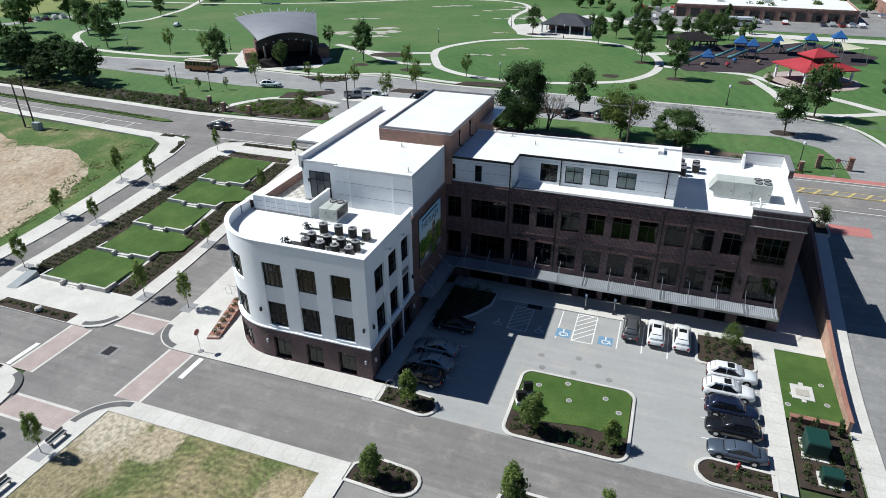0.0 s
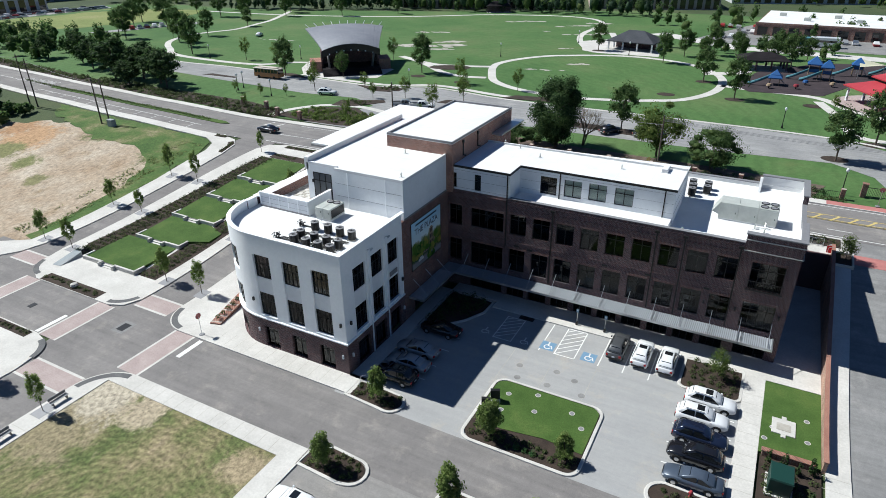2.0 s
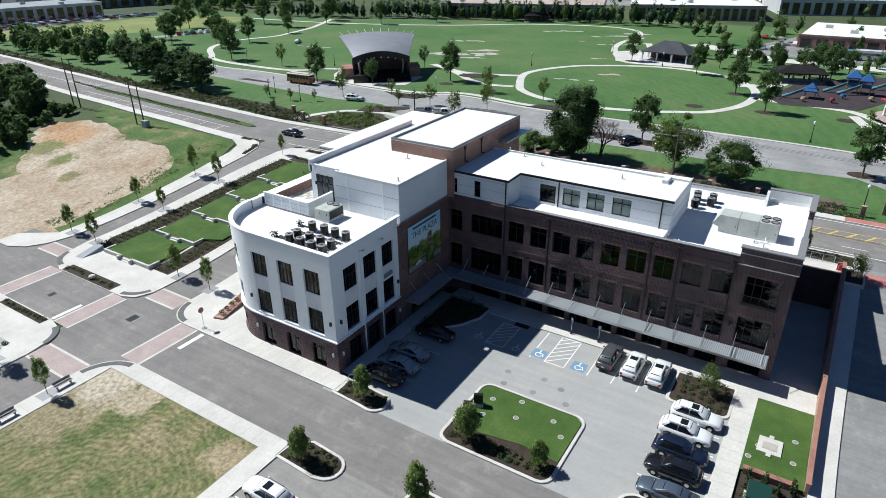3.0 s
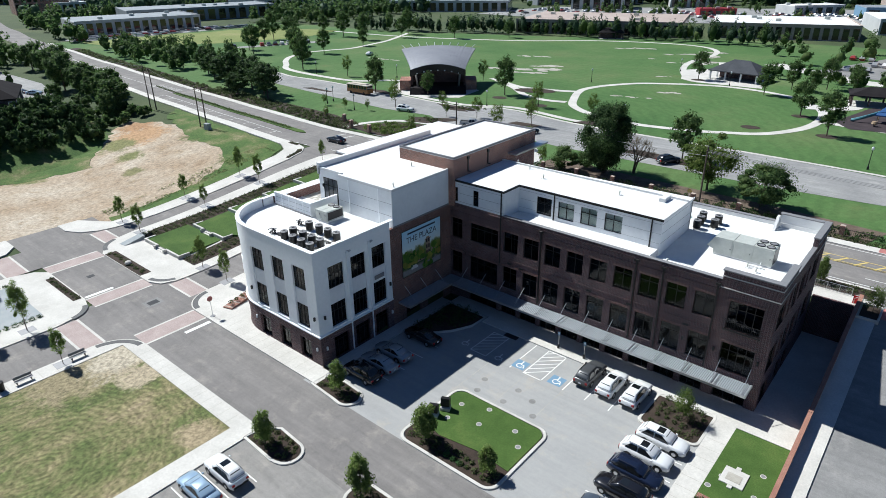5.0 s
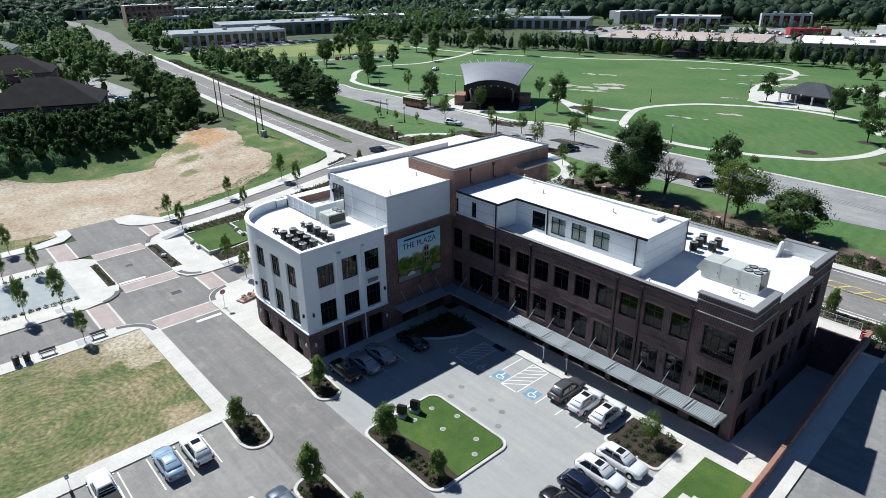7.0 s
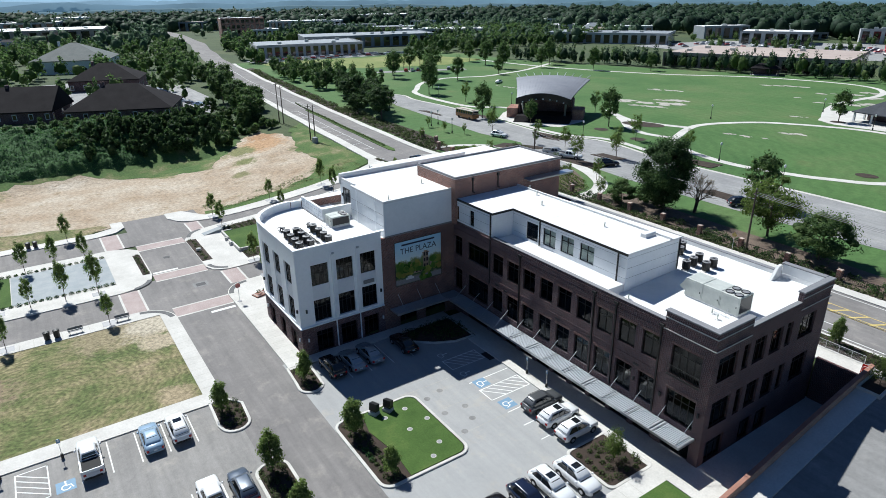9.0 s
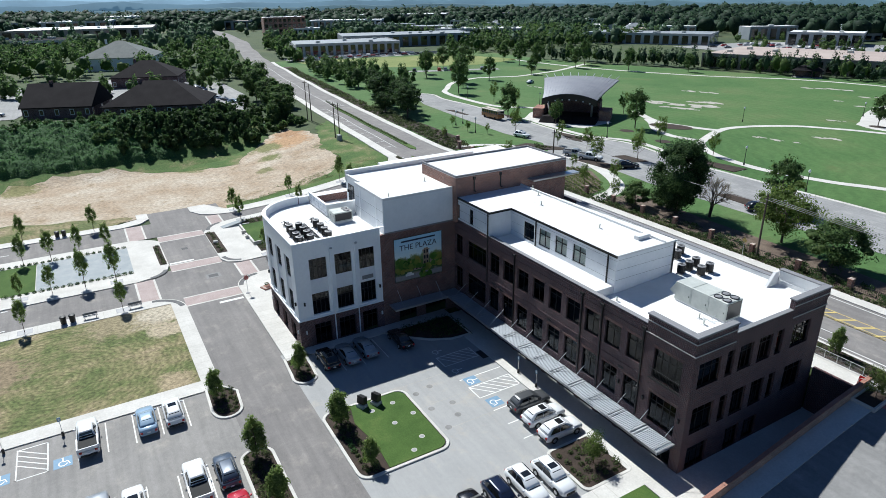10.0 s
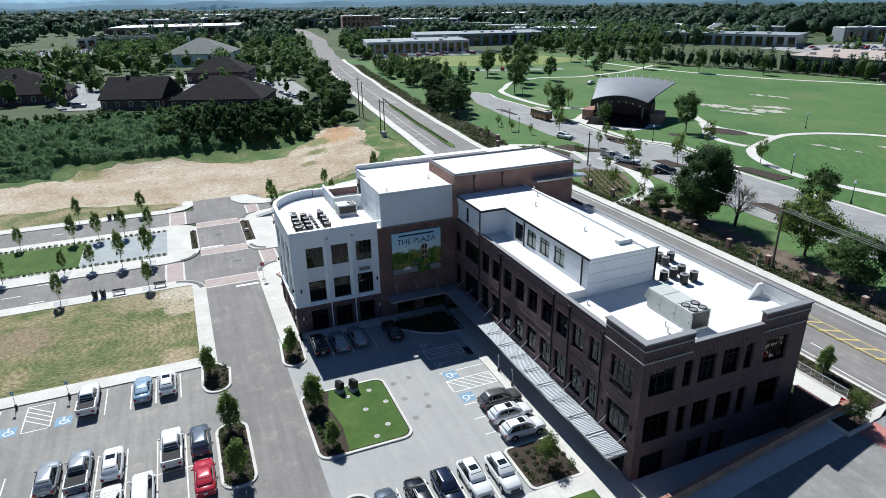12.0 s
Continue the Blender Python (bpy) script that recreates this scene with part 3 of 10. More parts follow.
# expansion joints across the pavements, and the kerb line beside each road
def joints(name, x0, x1, y0, y1, along, step, lift=0.134):
    g = Geo()
    n = int(((x1 - x0) if along == "x" else (y1 - y0)) / step)
    for i in range(1, n):
        if along == "x":
            x = x0 + i * step
            z = land(x, (y0 + y1) / 2) + lift
            g.add([(x - 0.02, y0, land(x, y0) + lift), (x + 0.02, y0, land(x, y0) + lift), (x + 0.02, y1, land(x, y1) + lift), (x - 0.02, y1, land(x, y1) + lift)], [(0, 1, 2, 3)])
        else:
            y = y0 + i * step
            z = land(x0, y) + lift
            g.add([(x0, y - 0.02, z), (x1, y - 0.02, z), (x1, y + 0.02, z + 0.002), (x0, y + 0.02, z + 0.002)], [(0, 1, 2, 3)])
    tagged(part(name, g, M["concrete_old"]), "thin joints across a concrete pavement", "joint", "", "structure")


joints("pavement_joint", -42, -21.5, 41.4, 43.6, "x", 1.5)
joints("pavement_joint", -43, -21, 31.5, 33.2, "x", 1.5)
joints("pavement_joint", -47.5, -45.3, -30, 28, "y", 1.6)
joints("pavement_joint", -57.4, -55.8, 49, 88, "y", 1.6)
joints("pavement_joint", 13.6, 15.3, 43, 62, "y", 1.5)
joints("pavement_joint", 20.4, 22.5, 42, 88, "y", 1.5)
joints("lot_joint", -14, 7.5, 41.5, 58, "x", 4.5, 0.013)

drape("dry_field", [(-45.2, -160), (-22.4, -160), (-22.4, 31.4), (-45.2, 31.4)], M["field"], 0.07, label="dry mown grass field with straw and bare patches", category="field")
drape("bare_lot", rough([(-86.4, -60), (-86.4, 20), (-88.0, 31.2), (-91, 33.3), (-91, 41.2), (-91, 44.6), (-85.6, 47), (-84.6, 56), (-83.5, 70), (-83.8, 80), (-92, 84), (-108, 86), (-122, 84), (-132, 82), (-141, 78), (-138, 71), (-130, 66), (-123, 61), (-118.5, 58), (-121, 49.6), (-123, 43), (-125, 37), (-130, 30), (-128.6, 22), (-129.7, 17), (-126, 12), (-127.9, 8), (-122, 5), (-124, 1), (-120.5, -4), (-121.5, -12), (-119, -20), (-121, -60)], 0.9), M["dirt"], -0.04, label="bare pale clay lot with weedy patches", category="bare ground", step=2)
drape("verge_west", rough([(-98, -60), (-86.6, -60), (-86.6, 27), (-89.2, 30.5), (-91, 29), (-93, 22), (-95, 16), (-97.5, 9), (-97, 2), (-99, -8)], 0.9), M["field"], 0.0, label="strip of dry grass beside the pavement", category="verge")
drape("weedy_bank", rough([(-120, -60), (-119, -20), (-121.5, -12), (-120.5, -4), (-124, 1), (-122, 5), (-127.9, 8), (-126, 12), (-129.7, 17), (-128.6, 22), (-130, 30), (-125, 37), (-121, 49.6), (-118.5, 58), (-123, 61), (-130, 66), (-138, 71), (-146, 74), (-144, 60), (-138, 48), (-136, 34), (-134, 20), (-133, 5), (-130, -10), (-129, -60)], 1.1), M["weeds"], -0.02, label="weedy grass bank above the bare lot", category="verge", step=2)
drape("verge_west_north", rough([(-87.6, 48.5), (-85.4, 48.0), (-84.5, 56), (-83.4, 70), (-83.7, 81), (-85.5, 85.2), (-90, 87), (-118, 88.8), (-140, 91), (-136, 86), (-124, 82.5), (-112, 78.5), (-99, 79), (-91, 75), (-87.5, 66)], 0.9), M["weeds"], 0.01, label="weedy grass strip beside the pavement", category="verge", step=2)
drape("median_lawn", rect(-72.2, -60.3, -160, 14.3), M["lawn"], 0.16, label="mown lawn in the street median", category="lawn")
drape("gravel_panel", rect(-72.2, -60.3, 14.4, 28.0), M["granite"], 0.155, label="blue-grey gravel court in the street median", category="gravel")

# brick crossings with pale borders
def crossing(x0, x1, y0, y1, along):
    z = 0.014
    th = drape("brick_crossing", rect(x0, x1, y0, y1), M["brickpave"], z, label="faded red brick paver crossing with white edge bands", category="crossing")
    for a in (0, 1):
        if along == "x":
            e = rect(x0, x1, (y0, y1)[a] - 0.15, (y0, y1)[a] + 0.15)
        else:
            e = rect((x0, x1)[a] - 0.15, (x0, x1)[a] + 0.15, y0, y1)
        drape("edge_band", e, M["kerb"], z + 0.005, th, "white concrete edge band", kind="")


crossing(-46.3, -43.3, 33.3, 41.2, "y")
crossing(-60.2, -57.3, 33.3, 41.2, "y")
crossing(-75.2, -72.4, 33.3, 41.2, "y")
crossing(-55.7, -47.7, 27.7, 30.4, "x")
crossing(-84, -75.6, 28.6, 31.5, "x")
crossing(-55.6, -49.9, 42.8, 45.4, "x")
crossing(-83.0, -77.4, 43.4, 45.8, "x")
M["tactile"] = surf("tactile_iron", (0.09, 0.09, 0.095), (0.13, 0.13, 0.13), 0.8, 1.0, 9.0, 0.3, 0.3)
# dark cast ramps at the kerbs
for cx, cy, r, a0, a1 in ((-45.8, 45.2, 4.0, 185, 265), (-43.2, 28.8, 4.5, 95, 175), (-59.5, 45.0, 3.7, 275, 345), (-59.4, 29.5, 3.7, 10, 75), (-73.6, 46.0, 4.4, 195, 262)):
    drape("kerb_ramp", arc(cx, cy, r - 0.15, a0, a1) + arc(cx, cy, r - 0.85, a1, a0), M["tactile"], 0.14, label="grey tactile strip set in the pavement", category="tactile strip")

# east retaining wall beside the sunken walk
def retaining_wall():
    th = thing("retaining_wall", "long tan-red brick retaining wall with a flat cap", "retaining wall", (20.55, 51.5, 0), "", "structure")
    g, c = Geo(), Geo()
    ys = [51.5 + i * 2.95 for i in range(13)]
    for a, b in zip(ys, ys[1:]):
        za, zb = land(20.6, a) + 1.1, land(20.6, b) + 1.1
        g.add([(-0.15, a - 51.5, -0.2), (0.15, a - 51.5, -0.2), (0.15, b - 51.5, -0.2), (-0.15, b - 51.5, -0.2), (-0.15, a - 51.5, za), (0.15, a - 51.5, za), (0.15, b - 51.5, zb), (-0.15, b - 51.5, zb)], [(3, 2, 1, 0), (4, 5, 6, 7), (0, 1, 5, 4), (1, 2, 6, 5), (2, 3, 7, 6), (3, 0, 4, 7)])
        c.add([(-0.2, a - 51.5, za), (0.2, a - 51.5, za), (0.2, b - 51.5, zb), (-0.2, b - 51.5, zb), (-0.2, a - 51.5, za + 0.09), (0.2, a - 51.5, za + 0.09), (0.2, b - 51.5, zb + 0.09), (-0.2, b - 51.5, zb + 0.09)], [(3, 2, 1, 0), (4, 5, 6, 7), (0, 1, 5, 4), (1, 2, 6, 5), (2, 3, 7, 6), (3, 0, 4, 7)])
    part("wall", g, M["brick_tan"], th)
    part("cap", c, M["brick_cap"], th, "flat brick coping")


retaining_wall()
# added wall hides the ground step; dark brick stands in for shadow there
end_z = land(20.6, 85.6) + 0.3
tagged(part("end_wall", Geo().box(15.95, 20.4, 85.25, 85.62, -0.1, end_z).box(15.95, 20.4, 85.2, 85.66, end_z, end_z + 0.09, 0.02), M["brick"]), "added dark brick wall over the ground step of the sunken walk", "retaining wall", "", "structure")


# ---- the office building ----
def wall_geo(us, holes, z0, z1, thick, place):
    """A wall from us[0] to us[1] with rectangular holes (u0, u1, z0, z1); place(u, depth, z) gives the point."""
    ul = sorted({*us} | {h[i] for h in holes for i in (0, 1)})
    zl = sorted({z0, z1} | {h[i] for h in holes for i in (2, 3)})
    g, seen = Geo(), {}

    def vert(i, k, d):
        if (i, k, d) not in seen:
            seen[i, k, d] = len(g.v)
            g.v.append(place(ul[i], d * thick, zl[k]))
        return seen[i, k, d]

    def solid(i, k):
        if not (0 <= i < len(ul) - 1 and 0 <= k < len(zl) - 1):
            return False
        u, z = (ul[i] + ul[i + 1]) / 2, (zl[k] + zl[k + 1]) / 2
        return not any(h[0] < u < h[1] and h[2] < z < h[3] for h in holes)

    for i in range(len(ul) - 1):
        for k in range(len(zl) - 1):
            if not solid(i, k):
                continue
            g.f.append((vert(i, k, 0), vert(i + 1, k, 0), vert(i + 1, k + 1, 0), vert(i, k + 1, 0)))
            g.f.append((vert(i, k + 1, 1), vert(i + 1, k + 1, 1), vert(i + 1, k, 1), vert(i, k, 1)))
            for di, dk, a, b in ((-1, 0, (i, k + 1), (i, k)), (1, 0, (i + 1, k), (i + 1, k + 1)), (0, -1, (i, k), (i + 1, k)), (0, 1, (i + 1, k + 1), (i, k + 1))):
                if not solid(i + di, k + dk):
                    g.f.append((vert(*a, 0), vert(*a, 1), vert(*b, 1), vert(*b, 0)))
    return g


def face_s(y):
    return lambda u, d, z: (u, y + d, z)


def face_e(x):
    return lambda u, d, z: (x - d, u, z)


def face_n(y):
    return lambda u, d, z: (u, y - d, z)


def face_w(x):
    return lambda u, d, z: (x + d, u, z)


WINDOWS = {}


def window(parent, w, h, cols, rows, m, low=None, name="window", frame_mat=None, label="", sill=False, glass="glass"):
    """A dark framed window, w by h, at the pose m (its lower corner, facing -y): a frame with glazing bars, a pane."""
    key = (round(w, 2), round(h, 2), cols, rows, low, name, glass)
    if key not in WINDOWS:
        t, b = 0.07, 0.035
        us = [w * i / cols for i in range(cols + 1)]
        zs = [0, h * low, h] if low else [h * i / rows for i in range(rows + 1)]
        cut = [(a + (t if i == 0 else b), c - (t if i == cols - 1 else b), d + (t if k == 0 else b), e - (t if k == len(zs) - 2 else b)) for i, (a, c) in enumerate(zip(us, us[1:])) for k, (d, e) in enumerate(zip(zs, zs[1:]))]
        g = wall_geo((0, w), cut, 0, h, 0.1, lambda u, d, z: (u, d, z))
        p = Geo().box(t * 0.6, w - t * 0.6, 0.045, 0.06, t * 0.6, h - t * 0.6)
        s = Geo().box(-0.06, w + 0.06, -0.14, 0.0, -0.1, 0.0, 0.015) if sill else None
        WINDOWS[key] = (g.mesh(name, frame_mat or M["dark_metal"]), p.mesh("pane", M[glass]), s and s.mesh("sill", M["concrete_old"]))
    a, b, s = WINDOWS[key]
    ob = part(name, a, None, parent, label)
    ob.matrix_basis = m
    pane = part("pane", b, None, ob, "dark tinted glass" if glass == "glass" else "clear glass before a pale reflection sheet")
    pane.visible_shadow = glass == "glass"
    if s:
        part("sill", s, None, ob)
    return ob


def slab(name, x0, x1, y0, y1, z0, z1, mat, parent, label="", b=0.0):
    return part(name, Geo().box(x0, x1, y0, y1, z0, z1, b), mat, parent, label)


building = thing("office_building", "L-shaped three-storey dark brick and white stucco building with white roofs", "building")
B = building
SY, EX, WY, NX = 43.77, -23.23, 66.1, 15.92     # south face, east face of the white block, wing face, wing end
ARC_X, ARC_Y, ARC_R = -35.0, 50.4, 6.63

# white block, south and east faces
S_BAYS = [(-34.6, -32.4), (-30.75, -28.6), (-27.0, -24.85)]
E_BAYS = [(45.65, 47.85), (48.9, 51.1), (52.1, 54.2)]
part("south_wall", wall_geo((ARC_X, EX), [(a, b, 4.2, 11.75) for a, b in S_BAYS], 3.95, 14.0, 0.4, face_s(SY)), M["white"], B, "white stucco wall")
part("south_base", wall_geo((ARC_X, EX + 0.06), [(a + 0.1, b - 0.1, 0.25, 2.85) for a, b in S_BAYS], -0.1, 3.82, 0.45, face_s(SY - 0.06)), M["brick"], B, "dark brick ground storey")
part("east_wall", wall_geo((SY + 0.4, 55.1), [(a, b, 4.2, 11.75) for a, b in E_BAYS], 3.95, 14.0, 0.4, face_e(EX)), M["white"], B, "white stucco wall")
part("east_base", wall_geo((SY + 0.39, 55.1), [(a, b, 0.15, 3.0) for a, b in E_BAYS], -0.1, 3.82, 0.45, face_e(EX + 0.06)), M["brick"], B, "dark brick ground storey")
for nm, bx in (("ledge", (ARC_X, EX + 0.16, SY - 0.16, SY + 0.1, 3.82, 3.98)), ("ledge", (EX - 0.1, EX + 0.16, SY + 0.1, 55.1, 3.82, 3.98))):
    slab(nm, *bx, M["white"], B, "pale stone ledge", 0.03)


def sash(u0, u1, z0, z1, side, cols=3, rows=2, low=0.62, depth=0.22, sill=False, label="", glass="glass"):
    """Sets a window in the opening of a face; side is 's', 'e', 'p' (penthouse face) or 'w' (wing face)."""
    w, h = u1 - u0, z1 - z0
    if side == "e":
        m = pose(EX - depth, u0, z0, 0, 0, 90)
    elif side == "n":
        m = pose(NX - depth, u0, z0, 0, 0, 90)
    else:
        m = pose(u0, {"s": SY, "w": WY, "p": 69.4}[side] + depth, z0)
    return window(B, w, h, cols, rows, m, low, sill=sill, label=label, glass=glass)


for side, bays in (("s", S_BAYS), ("e", E_BAYS)):
    for a, b in bays:
        sash(a, b, 9.0, 11.75, side, 4, 2, 0.6)
        sash(a, b, 4.3, 7.1, side, 4, 2, 0.66)
        sash(a + (0.1 if side == "s" else 0), b - (0.1 if side == "s" else 0), 0.25 if side == "s" else 0.15, 2.85 if side == "s" else 3.0, side, 2 if side == "s" else 3, 2, 0.75)
        if side == "s":
            slab("spandrel", a, b, SY + 0.16, SY + 0.4, 7.1, 9.0, M["panel"], B, "recessed pale panel")
            slab("sill", a - 0.05, b + 0.05, SY - 0.06, SY + 0.3, 4.12, 4.3, M["white"], B, "white sill", 0.02)
            # roller blind in the ground-floor window
            slab("blind", a + 0.3, b - 0.3, SY + 0.42, SY + 0.45, 0.6, 2.7, M["blind"], B, "pale blind or reflection sheet behind the glass")
        else:
            slab("spandrel", EX - 0.4, EX - 0.16, a, b, 7.1, 9.0, M["panel"], B, "recessed pale panel")
            slab("sill", EX - 0.3, EX + 0.06, a - 0.05, b + 0.05, 4.12, 4.3, M["white"], B, "white sill", 0.02)
slab("sign_panel", EX - 0.1, EX - 0.02, 52.4, 53.9, 7.5, 8.0, M["coping"], B, "small grey sign panel")
for y in (48.35, 51.6):
    part("downspout", Geo().box(EX + 0.07, EX + 0.19, y - 0.06, y + 0.06, 0.2, 4.0).box(EX + 0.01, EX + 0.2, y - 0.09, y + 0.09, 4.0, 12.7), M["white"], B, "white downspout")
    g = Geo().tube((EX, y, 12.75), (EX + 0.5, y, 13.0), 0.03).tube((EX + 0.5, y, 13.0), (EX + 0.62, y, 12.9), 0.16, 0.2)
    part("wall_lamp", g, M["steel"], B, "gooseneck lamp with a pale shade")
for x, z in ((-35.4, 5.9), (-23.75, 5.9), (-35.2, 2.0), (-23.8, 2.0)):
    part("wall_lamp", Geo().box(x - 0.09, x + 0.09, SY - 0.22, SY - 0.02, z, z + 0.45, 0.04), M["black"] if z > 3 else M["lamp_white"], B, "small wall lamp")
for y, z in ((44.6, 5.9), (54.7, 5.9), (44.5, 2.0), (54.8, 2.0)):
    part("wall_lamp", Geo().box(EX + 0.02, EX + 0.22, y - 0.09, y + 0.09, z, z + 0.45, 0.04), M["black"] if z > 3 else M["lamp_white"], B, "small wall lamp")


# rounded corner
def curved(name, holes, z0, z1, r, thick, mat, label, a0=180, a1=270, n=24):
    us = [a0 + (a1 - a0) * i / n for i in range(n + 1)]
    g = wall_geo(us, holes, z0, z1, thick, lambda u, d, z: (ARC_X + (r - d) * math.cos(radians(u)), ARC_Y + (r - d) * math.sin(radians(u)), z))
    part(name, g, mat, B, label)


ARC_WIN = [(222, 250), (184, 212)]
curved("corner_wall", [(a, b, z, z + h) for a, b in ARC_WIN for z, h in ((9.0, 2.75), (4.3, 2.8))], 3.95, 14.0, ARC_R, 0.4, M["white"], "curved white stucco wall")
curved("corner_base", [(a, b, 0.25, 2.85) for a, b in ARC_WIN], -0.1, 3.82, ARC_R + 0.06, 0.45, M["brick"], "curved dark brick base")
curved("ledge", [], 3.82, 3.98, ARC_R + 0.16, 0.26, M["white"], "pale stone ledge")
for a, b in ARC_WIN:
    for z, h in ((9.0, 2.75), (4.3, 2.8), (0.25, 2.6)):
        for i in range(3):
            c0, c1 = a + (b - a) * i / 3, a + (b - a) * (i + 1) / 3
            r = ARC_R - 0.22
            p = Vector((ARC_X + r * math.cos(radians(c0)), ARC_Y + r * math.sin(radians(c0)), z))
            w = 2 * r * math.sin(radians((c1 - c0) / 2))
            window(B, w, h, 1, 2, Matrix.Translation(p) @ pose(0, 0, 0, 0, 0, (c0 + c1) / 2 + 90), 0.62)

# parapet tops and low roof of the white block
curved("coping", [], 14.0, 14.06, ARC_R + 0.04, 0.5, M["white"], "pale metal coping")
slab("coping", ARC_X, EX + 0.04, SY - 0.04, SY + 0.46, 14.0, 14.06, M["white"], B, "pale metal coping", 0.01)
slab("coping", EX - 0.42, EX + 0.04, SY + 0.46, 55.7, 14.0, 14.06, M["white"], B, "pale metal coping", 0.01)
LOW = [(EX - 0.39, SY + 0.39), (EX - 0.39, 56.0), (-41.2, 56.0), (-41.2, ARC_Y)] + arc(ARC_X, ARC_Y, ARC_R - 0.39, 180, 270)
part("roof", Geo().prism(LOW, 12.6, 12.95), M["roof"], B, "flat white roof membrane")

# west side: brick wall, terrace
part("west_wall", wall_geo((ARC_Y, 84.6), [(y, y + 2.2, z, z + 2.7) for y in (58, 62, 66, 70, 74, 78) for z in (4.3, 9.0)], -0.1, 13.9, 0.4, face_w(-41.63)), M["brick"], B, "dark brick wall")
slab("coping", -41.7, -41.15, ARC_Y + 0.1, 84.6, 13.9, 13.97, M["white"], B, "white coping")
for y in (58, 62, 66, 70, 74, 78):
    for z in (4.3, 9.0):
        window(B, 2.2, 2.7, 3, 2, pose(-41.43, y + 2.2, z, 0, 0, -90), 0.62)
slab("terrace_floor", -41.23, -36.3, 56.0, 62.5, 12.5, 12.9, M["concrete"], B, "terrace paved with pale slabs")
g = Geo()
for i in range(8):
    for k in range(10):
        if (i + k) % 2:
            g.box(-41.1 + i * 0.6, -40.52 + i * 0.6, 56.2 + k * 0.62, 56.8 + k * 0.62, 12.9, 12.93)
part("terrace_tiles", g, M["concrete_old"], B, "darker terrace tiles in a checker")
slab("terrace_wall", -40.4, -40.3, 52.3, 62.5, 12.9, 13.98, M["brick_mid"], B, "brick inner face of the terrace parapet")
slab("coping", -41.72, -40.28, 52.0, 62.5, 13.975, 14.05, M["white"], B, "broad white terrace coping")
slab("parapet_lining", -41.23, -41.15, ARC_Y + 0.1, 52.0, 12.95, 13.9, M["white"], B, "white inner face of the parapet")
slab("screen", -40.6, -33.6, 51.95, 52.1, 12.95, 14.65, M["panel"], B, "pale panel screen round the terrace")
slab("screen", -33.6, -33.45, 51.95, 56.2, 12.95, 14.65, M["panel"], B, "pale panel screen round the terrace")
slab("screen_cap", -40.65, -33.4, 51.88, 52.17, 14.65, 14.73, M["white"], B, "white screen cap")
slab("screen_cap", -33.67, -33.38, 52.17, 56.2, 14.65, 14.73, M["white"], B, "white screen cap")
for i in range(6):
    slab("screen_post", -40.6 + i * 1.39, -40.48 + i * 1.39, 51.9, 51.95, 12.95, 14.65, M["white"], B)
for z in (13.5, 14.1):
    slab("screen_joint", -40.5, -33.6, 51.94, 51.95, z, z + 0.025, M["coping"], B)
slab("screen_base", -40.6, -33.5, 51.86, 51.95, 12.95, 13.12, M["coping"], B, "dark strip at the foot of the screen")

# upper block
UPW = -36.8
UP = [(EX - 0.03, 55.7), (EX - 0.03, 84.5), (UPW, 84.5), (UPW, 56.3), (-32.4, 56.3), (-32.4, 55.7)]
part("upper_wall", Geo().prism([(EX - 0.03, 55.7), (EX - 0.03, 66.1), (UPW, 66.1), (UPW, 56.3), (-32.4, 56.3), (-32.4, 55.7)], 12.96, 17.35), M["panel"], B, "pale grey metal panel walls")
part("upper_wall", Geo().prism([(EX - 0.03, 66.1), (EX - 0.03, 84.5), (UPW, 84.5), (UPW, 66.1)], 12.96, 17.35), M["panel"], B, "pale grey metal panel walls")
part("upper_wall", Geo().prism([(UPW, 64.2), (UPW, 84.5), (-40.6, 84.5), (-40.6, 64.2)], 12.5, 16.7), M["panel"], B, "pale grey metal panel walls")
part("upper_roof", Geo().prism(UP, 17.352, 17.5), M["roof"], B, "flat white roof membrane")
slab("west_roof", -41.9, UPW - 0.3, 63.6, 85.6, 16.95, 17.15, M["roof"], B, "projecting flat white roof", 0.02)
slab("west_roof_edge", -41.95, UPW - 0.3, 63.55, 85.65, 16.72, 16.95, M["coping"], B, "dark soffit edge under the projecting roof")
slab("west_parapet", UPW - 0.3, UPW + 0.25, 56.3, 77.6, 16.7, 18.15, M["roof"], B, "tall white membrane parapet", 0.03)


def rim(name, pts, z0, z1, w, mat, label=""):
    """A parapet along a closed outline (anticlockwise), w thick inwards."""
    g, n = Geo(), len(pts)
    inn = []
    for i in range(n):
        a, p, b = Vector(pts[i - 1]), Vector(pts[i]), Vector(pts[(i + 1) % n])
        d0, d1 = (p - a).normalized(), (b - p).normalized()
        inn.append((p.x - (d0.y + d1.y) * w, p.y + (d0.x + d1.x) * w))
    for (x, y), (u, v) in zip(pts, inn):
        g.v += [(x, y, z0), (x, y, z1), (u, v, z1), (u, v, z0)]
    for i in range(n):
        j = (i + 1) % n
        g.f += [(i * 4 + k, j * 4 + k, j * 4 + (k + 1) % 4, i * 4 + (k + 1) % 4) for k in range(4)]
    return part(name, g, mat, B, label)


